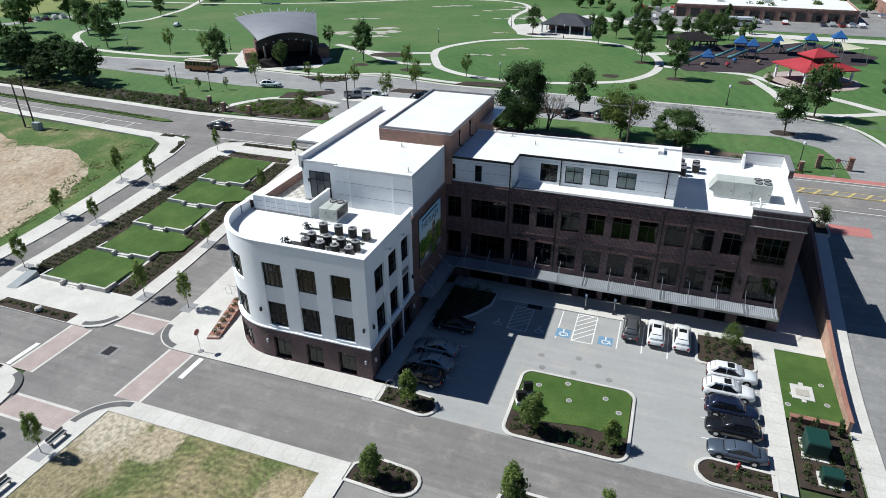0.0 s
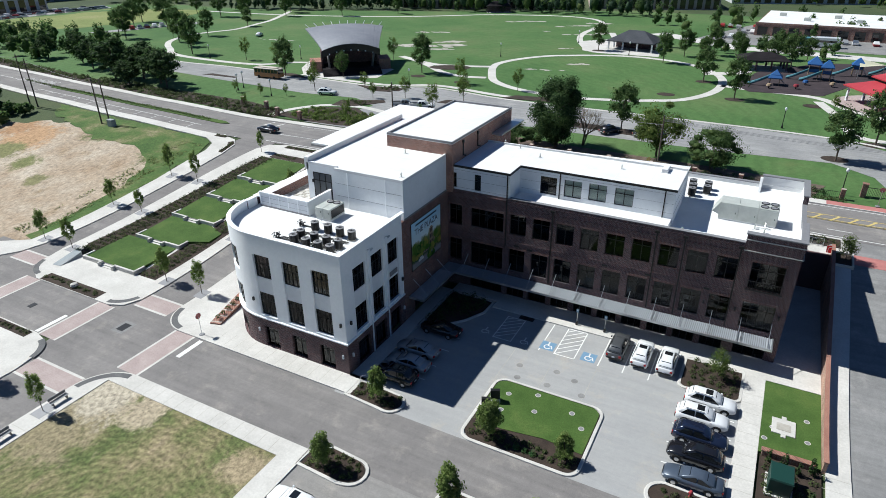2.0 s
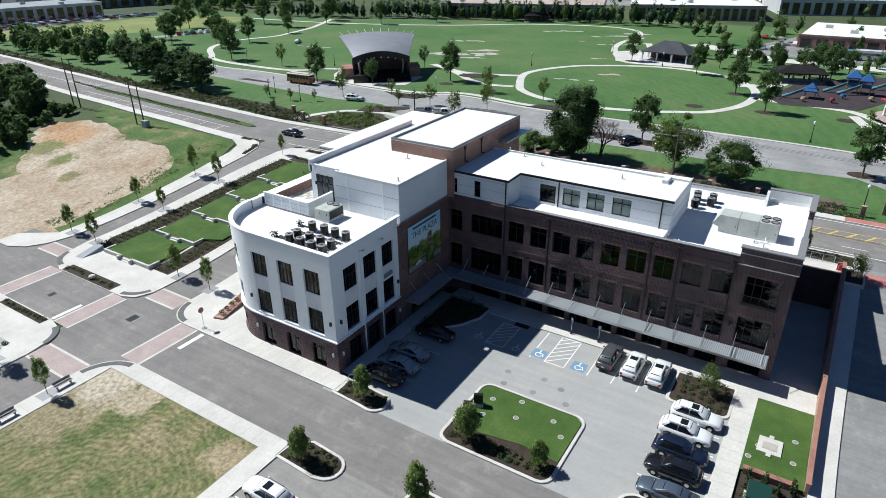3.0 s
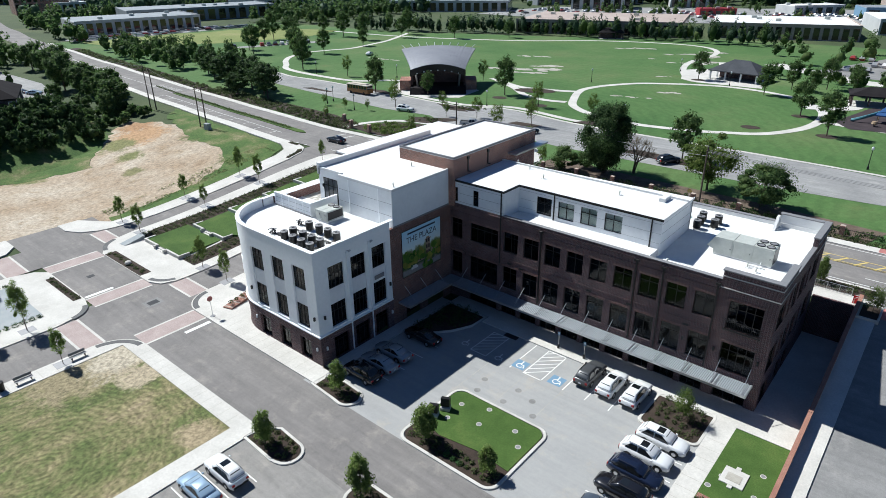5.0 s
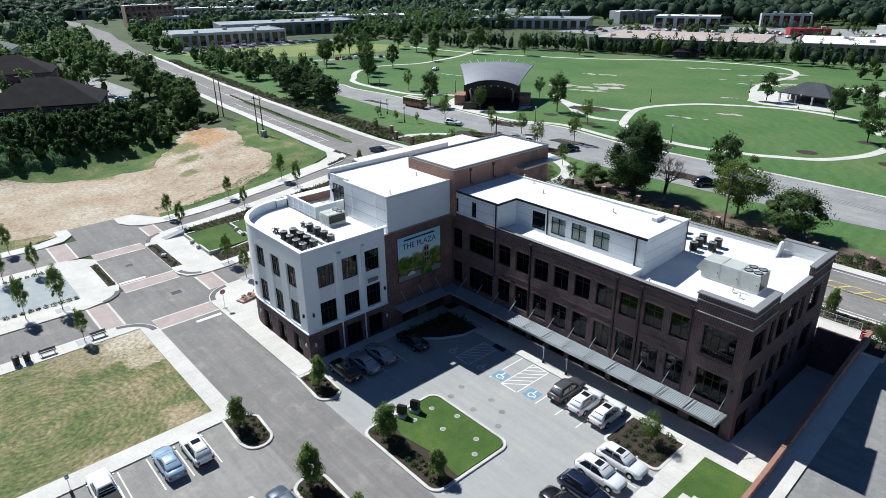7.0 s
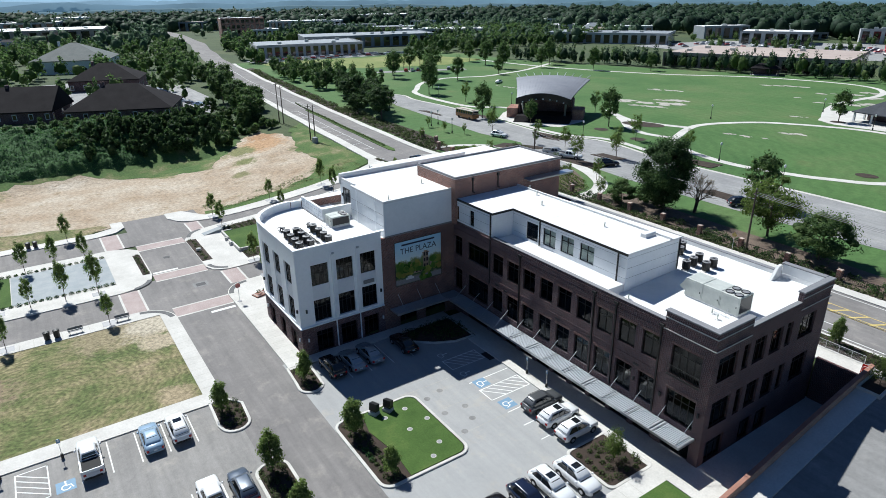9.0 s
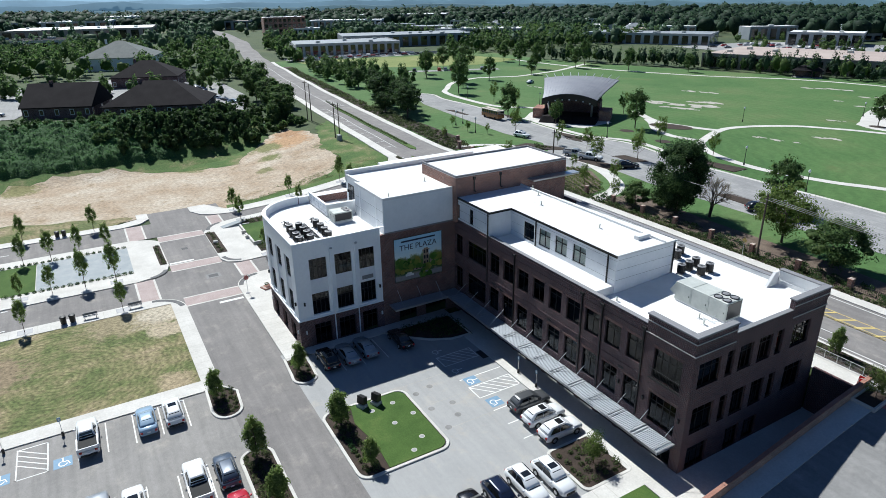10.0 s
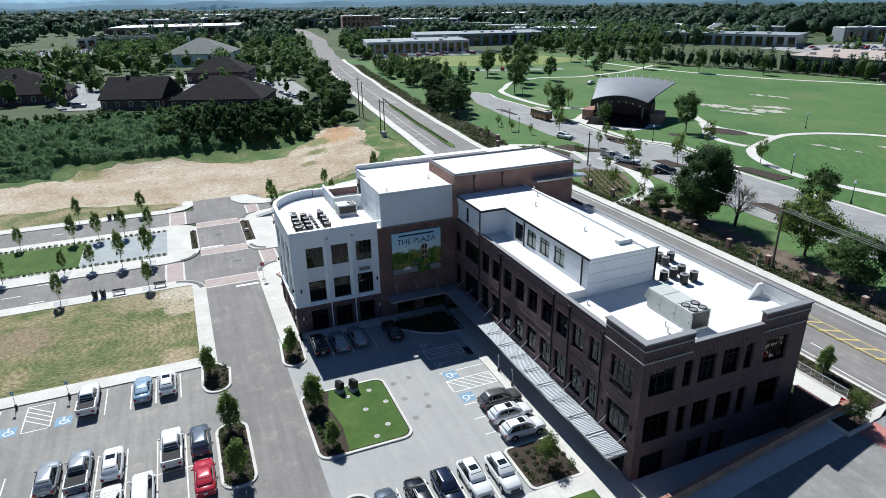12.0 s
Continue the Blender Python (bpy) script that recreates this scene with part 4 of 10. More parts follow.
for bx in ((UPW + 0.25, -32.4, 56.3, 56.55), (-32.4, EX - 0.03, 55.7, 55.95), (EX - 0.28, EX - 0.03, 55.95, 84.5)):
    slab("upper_parapet", *bx, 17.502, 17.68, M["roof"], B, "low white membrane parapet", 0.03)
slab("corner_trim", EX - 0.05, EX + 0.0, 55.66, 55.76, 14.0, 17.5, M["white"], B, "white corner trim")
for x in (-30.6, -25.5):
    slab("panel_joint", x - 0.05, x + 0.05, 55.64, 55.7, 13.0, 17.35, M["white"], B, "white vertical trim")
for z in (14.4, 15.9):
    slab("panel_joint", -32.35, EX - 0.1, 55.68, 55.7, z - 0.015, z + 0.015, M["coping"], B, "thin panel joint")
window(B, 2.6, 3.2, 3, 2, pose(-35.9, 56.24, 13.3), 0.7)
part("wall_lamp", Geo().box(-36.05, -35.95, 56.12, 56.29, 15.2, 15.6, 0.03), M["black"], B, "small wall lamp")
# banner wall below the upper block
part("banner_wall", wall_geo((55.1, 66.1), [(57.4, 60.0, 0.1, 2.7), (61.4, 64.6, 0.1, 2.7)], -0.1, 12.95, 0.4, face_e(EX + 0.02)), M["brick_mid"], B, "brown brick wall")
slab("banner_wall_top", EX - 0.38, EX + 0.05, 55.72, 66.0, 12.952, 13.12, M["coping"], B, "dark coping strip")
for y, w in ((57.4, 2.6), (61.4, 3.2)):
    window(B, w, 2.6, 3, 2, pose(EX - 0.16, y, 0.1, 0, 0, 90), 0.78)
# brick stair tower on the roof
TOWER = [(-31.6, 65.8), (-22.4, 65.8), (-22.4, 84.2), (-31.6, 84.2)]
part("roof_tower", Geo().prism(TOWER, 12.9, 18.95), M["brick_red"], B, "red-brown brick stair tower")
part("tower_roof", Geo().prism(TOWER, 18.952, 19.0), M["roof"], B, "flat white roof membrane")
rim("tower_coping", TOWER, 19.002, 19.25, 0.15, M["coping"], "grey metal coping")
part("tower_canopy", Geo().box(-22.4, -21.0, 77.5, 85.5, 17.0, 17.18, 0.03).box(-22.4, -20.95, 77.4, 85.6, 17.18, 17.24), M["steel"], B, "pale metal canopy")
for y in (68.6, 72.8):
    part("downspout", Geo().box(-22.4, -22.2, y - 0.15, y + 0.15, 18.4, 18.8).box(-22.38, -22.26, y - 0.06, y + 0.06, 16.9, 18.4).box(-22.38, -21.9, y - 0.06, y + 0.06, 16.82, 16.94), M["black"], B, "black downspout with a hopper")

# brick wing
COLS = [(-14.83 + i * 2.9, -12.75 + i * 2.9) for i in range(9)]
HW = [(-23.0, -21.25, 8.55, 11.25), (-20.0, -15.65, 8.7, 11.2), (11.7, 14.85, 8.3, 11.35), (-23.0, -21.25, 3.6, 6.6), (-20.0, -15.65, 3.6, 6.6), (11.7, 14.85, 3.6, 6.7)]
HW += [(a, b, 8.75, 11.35) for a, b in COLS] + [(a, b, 3.75, 6.75) for a, b in COLS]
HG = [(a - 0.1, b + 0.1, 0.12, 2.55) for a, b in COLS] + [(-20.0, -15.65, 0.12, 2.55), (11.7, 14.85, 0.12, 2.55)]
part("wing_wall", wall_geo((EX, NX), HW + HG, -0.1, 13.3, 0.4, face_s(WY)), M["brick"], B, "dark brick wall")
for h in HW:
    big = h[1] - h[0] > 2.5
    sash(h[0], h[1], h[2], h[3], "w", 4 if big else 2, 2, 0.72, 0.2, True)
for h in HG:
    sash(h[0], h[1], h[2], h[3], "w", 3, 2, 0.75, 0.2)
# soldier-course lintels, piers and string courses
for h in HW:
    slab("lintel", h[0] - 0.12, h[1] + 0.12, WY - 0.035, WY + 0.1, h[3], h[3] + 0.24, M["brick_mid"], B)
for z, d in ((7.65, 0.03), (12.1, 0.05), (12.9, 0.08)):
    slab("string_course", EX + 0.1, 10.7, WY - d, WY + 0.05, z, z + 0.14, M["brick"], B)
slab("wing_coping", -14.95, 10.7, WY - 0.08, WY + 0.42, 13.3, 13.36, M["coping"], B, "dark metal coping", 0.01)
slab("end_bay", 10.7, NX + 0.02, WY - 0.1, WY + 0.0, 12.5, 14.3, M["brick"], B, "raised brick bay")
slab("end_bay_back", 10.7, NX - 0.4, WY + 0.002, WY + 0.4, 13.302, 14.3, M["brick"], B)
slab("end_bay_back", NX - 0.4, NX + 0.1, WY, 71.2, 13.302, 14.3, M["brick"], B)
slab("end_bay_back", NX - 0.4, NX + 0.1, 79.4, 85.0, 13.302, 14.3, M["brick"], B)
slab("end_bay_back", 11.0, NX - 0.4, 84.6, 85.0, 13.302, 14.3, M["brick"], B)
for bx in ((11.0, NX - 0.43, 84.57, 84.6), (NX - 0.43, NX - 0.4, 79.4, 84.57), (10.7, NX - 0.43, WY + 0.4, WY + 0.43), (NX - 0.43, NX - 0.4, WY + 0.43, 71.2)):
    slab("parapet_lining", *bx, 12.06, 14.28, M["roof"], B, "white membrane lining of the parapet")
for bx in ((10.6, NX + 0.2, WY - 0.2, WY + 0.5), (NX - 0.5, NX + 0.2, WY + 0.5, 71.3), (NX - 0.5, NX + 0.2, 79.3, 85.1), (10.9, NX - 0.5, 84.5, 85.1)):
    slab("cornice", *bx, 14.3, 14.45, M["coping"], B, "grey metal cornice", 0.03)
for z in (12.5, 13.7):
    slab("pale_band", 10.65, NX + 0.16, WY - 0.16, WY - 0.1, z, z + 0.09, M["kerb"], B, "pale stone band")
    for y0, y1 in ((WY - 0.1, 71.2), (79.4, 85.0)):
        slab("pale_band", NX + 0.1, NX + 0.16, y0, y1, z, z + 0.09, M["kerb"], B, "pale stone band")
for x in (-9.5, 2.15, 5.05, 10.45):
    top = 12.9
    part("downspout", Geo().box(x - 0.25, x + 0.25, WY - 0.3, WY - 0.1, top - 0.25, top, 0.02).box(x - 0.07, x + 0.07, WY - 0.22, WY - 0.08, 3.3, top - 0.25), M["dark_metal"], B, "dark downspout with a hopper head")
for x, z in ((-13.8, 7.2), (-12.1, 7.0), (-3.0, 7.2), (1.8, 7.2), (8.0, 7.1)):
    slab("vent", x - 0.3, x + 0.3, WY - 0.05, WY + 0.02, z, z + 0.22, M["black"], B, "small louvred vent")
for x in (-11.0, -8.0, -5.0, 7.95, 11.1, 15.3):
    part("wall_lamp", Geo().box(x - 0.09, x + 0.09, WY - 0.2, WY - 0.02, 5.4, 5.85, 0.04), M["black"], B, "small wall lamp")
# balconies at the end bay
rail = part("balcony_rail", Geo().box(11.55, 15.05, WY - 0.34, WY - 0.28, 9.3, 9.35).box(11.55, 15.05, WY - 0.34, WY - 0.1, 8.24, 8.3), M["black"], B, "black steel balcony rail")
for i in range(22):
    x = 11.6 + i * 0.16
    part("bar", Geo().box(x - 0.012, x + 0.012, WY - 0.32, WY - 0.3, 8.3, 9.3), M["black"], rail)

# wing end face
HE = [(66.9, 69.75, 9.0, 11.5), (70.6, 71.6, 9.0, 11.6), (72.3, 74.25, 9.0, 11.6), (75.05, 77.0, 9.0, 11.6), (77.7, 78.7, 9.0, 11.6), (80.1, 82.9, 9.0, 11.5)]
HE += [(a, b, 4.1, 6.9) for a, b, _, _ in HE]
HE += [(67.0, 69.7, 0.2, 2.6), (72.3, 74.3, 0.2, 2.6), (75.0, 77.0, 0.2, 2.6)]
part("end_wall", wall_geo((WY + 0.4, 85.0), HE, -0.1, 13.3, 0.4, face_e(NX)), M["brick"], B, "dark brick end wall")
for h in HE:
    sash(h[0], h[1], h[2], h[3], "n", 3 if h[1] - h[0] > 1.5 else 1, 2, 0.72, 0.2, True)
slab("end_coping", NX - 0.4, NX + 0.08, 71.2, 79.4, 13.3, 13.38, M["coping"], B, "dark metal coping", 0.01)
part("north_wall", wall_geo((EX, NX - 0.4), [(x, x + 2.1, z, z + 2.6) for x in (-20, -16, -12, -8, -4, 0, 4, 8, 11.5) for z in (5.0, 9.0)], -0.1, 13.3, 0.4, face_n(85.0)), M["brick"], B, "dark brick wall")
for x in (-20, -16, -12, -8, -4, 0, 4, 8, 11.5):
    for z in (5.0, 9.0):
        window(B, 2.1, 2.6, 3, 2, pose(x + 2.1, 84.8, z, 0, 0, 180), 0.7)
slab("north_coping", EX, 11.0, 84.5, 85.08, 13.3, 13.38, M["coping"], B, "dark metal coping", 0.01)
def wing_z(y):
    """Height of the wing's roof, which falls gently to the south."""
    return 12.0 + 0.85 * (y - WY - 0.4) / (84.6 - WY - 0.4)


part("wing_roof", Geo().add([(x, y, wing_z(y) - d) for d in (0.35, 0) for x, y in ((EX, WY + 0.4), (NX - 0.4, WY + 0.4), (NX - 0.4, 84.6), (EX, 84.6))], [(3, 2, 1, 0), (4, 5, 6, 7), (0, 1, 5, 4), (1, 2, 6, 5), (2, 3, 7, 6), (3, 0, 4, 7)]), M["roof"], B, "gently sloping white roof membrane")
slab("parapet_lining", 2.7, NX - 0.42, WY + 0.4, WY + 0.5, 11.95, 13.28, M["roof"], B, "white membrane lining")
slab("parapet_lining", -14.9, 2.7, WY + 0.4, WY + 0.5, 12.85, 13.28, M["roof"], B, "white membrane lining")
slab("parapet_lining", NX - 0.5, NX - 0.402, WY + 0.5, 84.5, 11.95, 13.28, M["roof"], B, "white membrane lining")
slab("parapet_lining", -20, NX - 0.5, 84.5, 84.6, 12.05, 13.28, M["roof"], B, "white membrane lining")

# white penthouse on the wing
PENT = [(EX - 0.0, WY + 0.02), (-15.05, WY + 0.02), (-15.05, 69.4), (3.0, 69.4), (3.0, 78.0), (EX, 76.6)]
HP = [(-12.45, -10.4, 13.3, 15.5), (-9.5, -7.4, 13.4, 15.5), (-6.55, -4.5, 13.5, 15.55), (-3.55, -1.45, 13.5, 15.55)]
part("penthouse_wall", wall_geo((-15.05, 3.0), HP, 12.0, 16.2, 0.3, face_s(69.4)), M["panel"], B, "smooth white panel wall")
for h in HP:
    sash(h[0], h[1], h[2], h[3], "p", 2, 2, 0.68, 0.12, glass="glass_clear" if h[0] > -10 else "glass")
    # added pale sheet behind clear glass imitates the sky reflected in these panes
    if h[0] > -10:
        slab("blind", h[0], h[1], 69.71, 69.73, h[2], h[3], M["pale_backing"], B, "pale blind or reflection sheet behind the glass")
HQ = [(-22.75, -22.0, 13.5, 15.4), (-19.6, -18.75, 13.5, 15.55)]
part("penthouse_wall", wall_geo((EX + 0.02, -15.05), HQ, 13.3, 16.2, 0.3, face_s(WY + 0.03)), M["panel"], B, "smooth white panel wall")
for h in HQ:
    sash(h[0], h[1], h[2], h[3], "w", 1, 2, 0.68, 0.15)
part("penthouse_wall", wall_geo((WY + 0.34, 69.7), [], 12.85, 16.2, 0.3, face_e(-15.05)), M["panel"], B, "smooth white panel wall")
part("penthouse_wall", wall_geo((69.7, 78.0), [], 12.0, 16.2, 0.3, face_e(3.0)), M["panel"], B, "smooth white panel wall")
part("penthouse_wall", Geo().add([(EX, 76.6, 12.0), (3.0, 78.0, 12.0), (3.0, 78.0, 16.2), (EX, 76.6, 16.2), (EX, 76.3, 12.0), (3.0, 77.7, 12.0), (3.0, 77.7, 16.2), (EX, 76.3, 16.2)], [(1, 0, 3, 2), (4, 5, 6, 7), (0, 4, 7, 3), (5, 1, 2, 6)]), M["panel"], B, "smooth white panel wall")
part("penthouse_roof", Geo().prism(PENT, 16.202, 16.36), M["roof"], B, "flat white roof membrane")
edge = Geo().box(EX, -14.95, WY - 0.06, WY + 0.02, 16.14, 16.4).box(-15.05, -14.95, WY + 0.02, 69.4, 16.14, 16.4).box(-14.95, 3.1, 69.32, 69.4, 16.14, 16.4)
part("roof_edge", edge, M["dark_metal"], B, "dark metal roof edge")
slab("roof_edge", 3.0, 3.08, 69.4, 78.1, 16.2, 16.42, M["roof"], B, "white roof edge")
slab("roof_edge", EX, 3.0, 76.2, 76.4, 16.36, 16.6, M["roof"], B, "low white parapet")
g = Geo()
for z in np.arange(13.6, 16.1, 1.1):
    g.box(-14.9, 2.98, 69.385, 69.4, z, z + 0.015).box(EX + 0.1, -15.1, WY + 0.012, WY + 0.03, max(z, 13.35), max(z, 13.35) + 0.02).box(3.0, 3.015, 69.5, 77.9, z, z + 0.02)
part("panel_joints", g, M["coping"], B, "thin panel joints")
for x, y, z0 in ((-15.3, WY - 0.04, 7.0), (-10.0, 69.3, 12.9), (1.9, 69.3, 12.9)):
    part("downspout", Geo().box(x - 0.06, x + 0.06, y - 0.06, y + 0.06, z0, 16.15), M["dark_metal"], B, "dark downspout")
slab("roof_curb", 0.4, 1.1, 74.4, 76.1, 16.36, 16.8, M["roof"], B, "low white curb on the roof", 0.05)
part("roof_fin", Geo().add([(10.7, 82.2, 12.05), (11.0, 82.2, 12.05), (11.0, 84.5, 12.05), (10.7, 84.5, 12.05), (10.7, 83.9, 14.2), (11.0, 83.9, 14.2), (11.0, 84.5, 14.2), (10.7, 84.5, 14.2)], [(3, 2, 1, 0), (4, 5, 6, 7), (0, 1, 5, 4), (1, 2, 6, 5), (2, 3, 7, 6), (3, 0, 4, 7)]), M["roof"], B, "raking white fin behind the parapet")
slab("roof_step", -14.9, 2.9, 66.6, 69.38, 11.9, 13.02, M["roof"], B, "raised membrane strip")

# near-black interior standing in for unlit rooms: floors and a core that close them
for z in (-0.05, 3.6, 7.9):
    part("floor_slab", Geo().prism([(EX - 0.5, SY + 0.5), (EX - 0.5, 55.4), (-41.0, 55.4), (-41.0, ARC_Y)] + arc(ARC_X, ARC_Y, ARC_R - 0.55, 180, 270), z, z + 0.3), M["inside"], B, "near-black interior floor")
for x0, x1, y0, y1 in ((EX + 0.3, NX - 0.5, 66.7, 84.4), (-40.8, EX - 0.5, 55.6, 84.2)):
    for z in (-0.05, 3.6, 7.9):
        slab("floor_slab", x0, x1, y0, y1, z, z + 0.3, M["inside"], B, "near-black interior floor")
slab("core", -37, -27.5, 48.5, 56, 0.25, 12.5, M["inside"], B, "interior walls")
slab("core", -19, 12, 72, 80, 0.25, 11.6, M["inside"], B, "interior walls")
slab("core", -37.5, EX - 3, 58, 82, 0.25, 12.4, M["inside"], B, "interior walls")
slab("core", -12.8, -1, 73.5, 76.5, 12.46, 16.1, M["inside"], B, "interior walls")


# metal canopy over the ground floor
def canopy():
    th = thing("entrance_canopy", "pale ribbed metal canopy hung on rods from the brick wall", "canopy", (0, 0, 0))
    fr = Geo()
    y0, y1, z = 63.75, WY - 0.1, 3.0
    sheet = Geo().box(-21.2, 15.3, y0 + 0.05, y1, z - 0.05, z - 0.02).box(EX + 0.1, -21.2, 56, y1, z - 0.05, z - 0.02)
    slat = Geo().box(0, 0.13, y0 + 0.05, y1, z, z + 0.06).mesh("slat", M["deck"])
    side = Geo().box(EX + 0.1, -21.2, 0, 0.13, z, z + 0.06).mesh("slat", M["deck"])
    for i in range(182):
        part("slat", slat, None, th).location = (-21.1 + i * 0.2, 0, 0)
    for i in range(38):
        part("slat", side, None, th).location = (0, 56.05 + i * 0.2, 0)
    fr.box(-21.2, 15.35, y0 - 0.05, y0 + 0.05, z - 0.15, z + 0.1).box(15.25, 15.35, y0, y1, z - 0.15, z + 0.1).box(-21.2, -21.1, 56, y0, z - 0.15, z + 0.1).box(EX + 0.1, -21.1, 55.9, 56, z - 0.15, z + 0.1)
    part("deck", sheet, M["sheet"], th, "grey sheet under the slats")
    part("fascia", fr, M["steel"], th, "steel channel edge")
    for i in range(13):
        x = -20.3 + i * 2.93
        part("rod", Geo().tube((x, y0 + 0.15, z + 0.05), (x, WY - 0.03, z + 1.75), 0.03, n=6), M["steel"], th)
        part("strut", Geo().box(x - 0.05, x + 0.05, y0, y1, z + 0.052, z + 0.13), M["steel"], th)
        part("strut", Geo().box(x + 0.35, x + 0.43, y0, y1, z + 0.052, z + 0.11), M["steel"], th)
    for y in (57.2, 60.1, 63.0):
        part("rod", Geo().tube((-21.3, y, z + 0.05), (EX + 0.03, y, z + 1.75), 0.03, n=6), M["steel"], th)


canopy()


# painted banner on the brick wall
M["ink"] = plain("dark_blue_ink", (0.02, 0.035, 0.07), 0.6)


def banner():
    th = thing("banner", "large printed banner with trees and a building under pale sky", "banner", (EX + 0.06, 56.95, 5.95))
    m, n, l, p = node_mat("banner_print")
    v = coords(n, l, "object")
    sep = n.new("ShaderNodeSeparateXYZ")
    l.new(v, sep.inputs[0])
    f = noise_out(n, l, v, 0.9, 6.0, 0.7)
    add = n.new("ShaderNodeMath")
    add.operation = "MULTIPLY_ADD"
    add.inputs[1].default_value = 2.2
    l.new(f, add.inputs[0]), l.new(sep.outputs["Z"], add.inputs[2])
    mp = n.new("ShaderNodeMapRange")
    mp.inputs["From Min"].default_value, mp.inputs["From Max"].default_value = 0.9, 6.8
    l.new(add.outputs[0], mp.inputs["Value"])
    c = ramp(n, l, mp.outputs[0], [(0.0, (0.14, 0.16, 0.1)), (0.12, (0.3, 0.26, 0.2)), (0.2, (0.05, 0.1, 0.03)), (0.42, (0.12, 0.2, 0.04)), (0.56, (0.24, 0.3, 0.12)), (0.62, (0.72, 0.84, 0.86)), (1.0, (0.42, 0.68, 0.84))])
    l.new(c, p.inputs["Base Color"])
    p.inputs["Roughness"].default_value = 0.6
    part("sheet", Geo().box(0, 0.03, 0, 7.0, 0, 6.0), m, th, "printed vinyl sheet")
    part("rim", Geo().box(-0.02, 0.05, -0.05, 7.05, -0.06, 0).box(-0.02, 0.05, -0.05, 7.05, 6.0, 6.06).box(-0.02, 0.05, -0.05, 0, 0, 6).box(-0.02, 0.05, 7.0, 7.05, 0, 6), M["black"], th, "thin dark rim")
    cu = bpy.data.curves.new("lettering", "FONT")
    cu.body, cu.size, cu.align_x, cu.extrude = "THE PLAZA", 1.08, "CENTER", 0.004
    tmp = bpy.data.objects.new("tmp", cu)
    scene.collection.objects.link(tmp)
    me = bpy.data.meshes.new_from_object(tmp.evaluated_get(bpy.context.evaluated_depsgraph_get()))
    bpy.data.objects.remove(tmp)
    me.materials.clear()
    me.materials.append(M["ink"])
    t = part("lettering", me, None, th, "dark blue lettering")
    t.matrix_basis = pose(0.036, 3.5, 4.3, 90, 0, 90)
    part("small_print", Geo().box(0.03, 0.034, 1.0, 6.0, 5.4, 5.62), M["ink"], th, "bar of unreadable small print")
    rng = random.Random(3)
    g = Geo()
    for k in range(90):
        y, zz, r = rng.uniform(0.2, 6.8), rng.uniform(1.2, 2.9), rng.uniform(0.2, 0.5)
        zz -= 1.0 * (3.7 < y < 5.4)
        g.add([(0.0385 + 0.00003 * k, min(6.98, max(0.02, y + r * math.cos(q * 0.79) * rng.uniform(0.7, 1.3))), zz + r * math.sin(q * 0.79) * rng.uniform(0.7, 1.3)) for q in range(8)], [tuple(range(8))])
    part("picture_foliage", g, leaf_mat("printed_leaves", (0.05, 0.13, 0.03), (0.16, 0.3, 0.06), (0.42, 0.36, 0.1)), th, "printed green trees")
    b = Geo().box(0.033, 0.036, 4.2, 5.0, 1.4, 3.7).box(0.033, 0.037, 4.05, 5.15, 3.7, 3.85).box(0.033, 0.036, 4.3, 4.9, 3.85, 4.05).box(0.033, 0.036, 5.2, 6.8, 1.4, 2.6).box(0.033, 0.036, 2.4, 3.9, 1.2, 2.0)
    part("picture_building", b, M["tan_print"], th, "printed tan building with a tower")
    w = Geo()
    for y in (4.28, 4.68):
        for zz in (1.7, 2.5, 3.3):
            w.box(0.036, 0.0375, y, y + 0.25, zz, zz + 0.5)
    for i in range(8):
        w.box(0.036, 0.0375, 2.5 + i * 0.54, 2.75 + i * 0.54, 1.3, 1.75)
    part("picture_windows", w, M["black"], th, "printed dark windows")
    part("picture_road", Geo().box(0.031, 0.0345, 0, 7, 0.1, 0.75), M["asphalt_pale"], th, "printed grey road")
    part("picture_car", Geo().box(0.035, 0.037, 1.5, 2.7, 0.55, 0.85).box(0.035, 0.037, 1.75, 2.45, 0.85, 1.05), M["paint_white"], th, "printed white car")


M["tan_print"] = plain("tan_print", (0.36, 0.27, 0.19), 0.6)
banner()


# ---- plants ----
RNG = np.random.default_rng(7)


def unit(a):
    return a / (np.linalg.norm(a, axis=1)[:, None] + 1e-6)


def leaf_quads(centres, size, rng, out=None, loose=0.55):
    """Leaf-shaped quads round the given centres, facing roughly outward."""
    n = len(centres)
    nrm = rng.normal(size=(n, 3))
    if out is not None:
        nrm = unit(out) + nrm * loose
        nrm[:, 2] += 0.25
    nrm = unit(nrm)
    a = unit(np.cross(nrm, rng.normal(size=(n, 3))))
    b = np.cross(nrm, a)
    s = size * rng.uniform(0.6, 1.3, (n, 1))
    v = np.stack([centres - a * s * 0.5, centres - b * s * 0.34 + nrm * s * 0.06, centres + a * s * 0.5, centres + b * s * 0.34 + nrm * s * 0.06], 1).reshape(-1, 3)
    return v, np.arange(n * 4).reshape(-1, 4)


def fast_mesh(name, v, f, mat):
    me = bpy.data.meshes.new(name)
    k = f.shape[1]
    me.vertices.add(len(v)), me.loops.add(f.size), me.polygons.add(len(f))
    me.vertices.foreach_set("co", np.ascontiguousarray(v, np.float32).ravel())
    me.loops.foreach_set("vertex_index", np.ascontiguousarray(f, np.int32).ravel())
    me.polygons.foreach_set("loop_start", np.arange(0, f.size, k, dtype=np.int32))
    me.update(calc_edges=True)
    me.materials.append(mat)
    return me


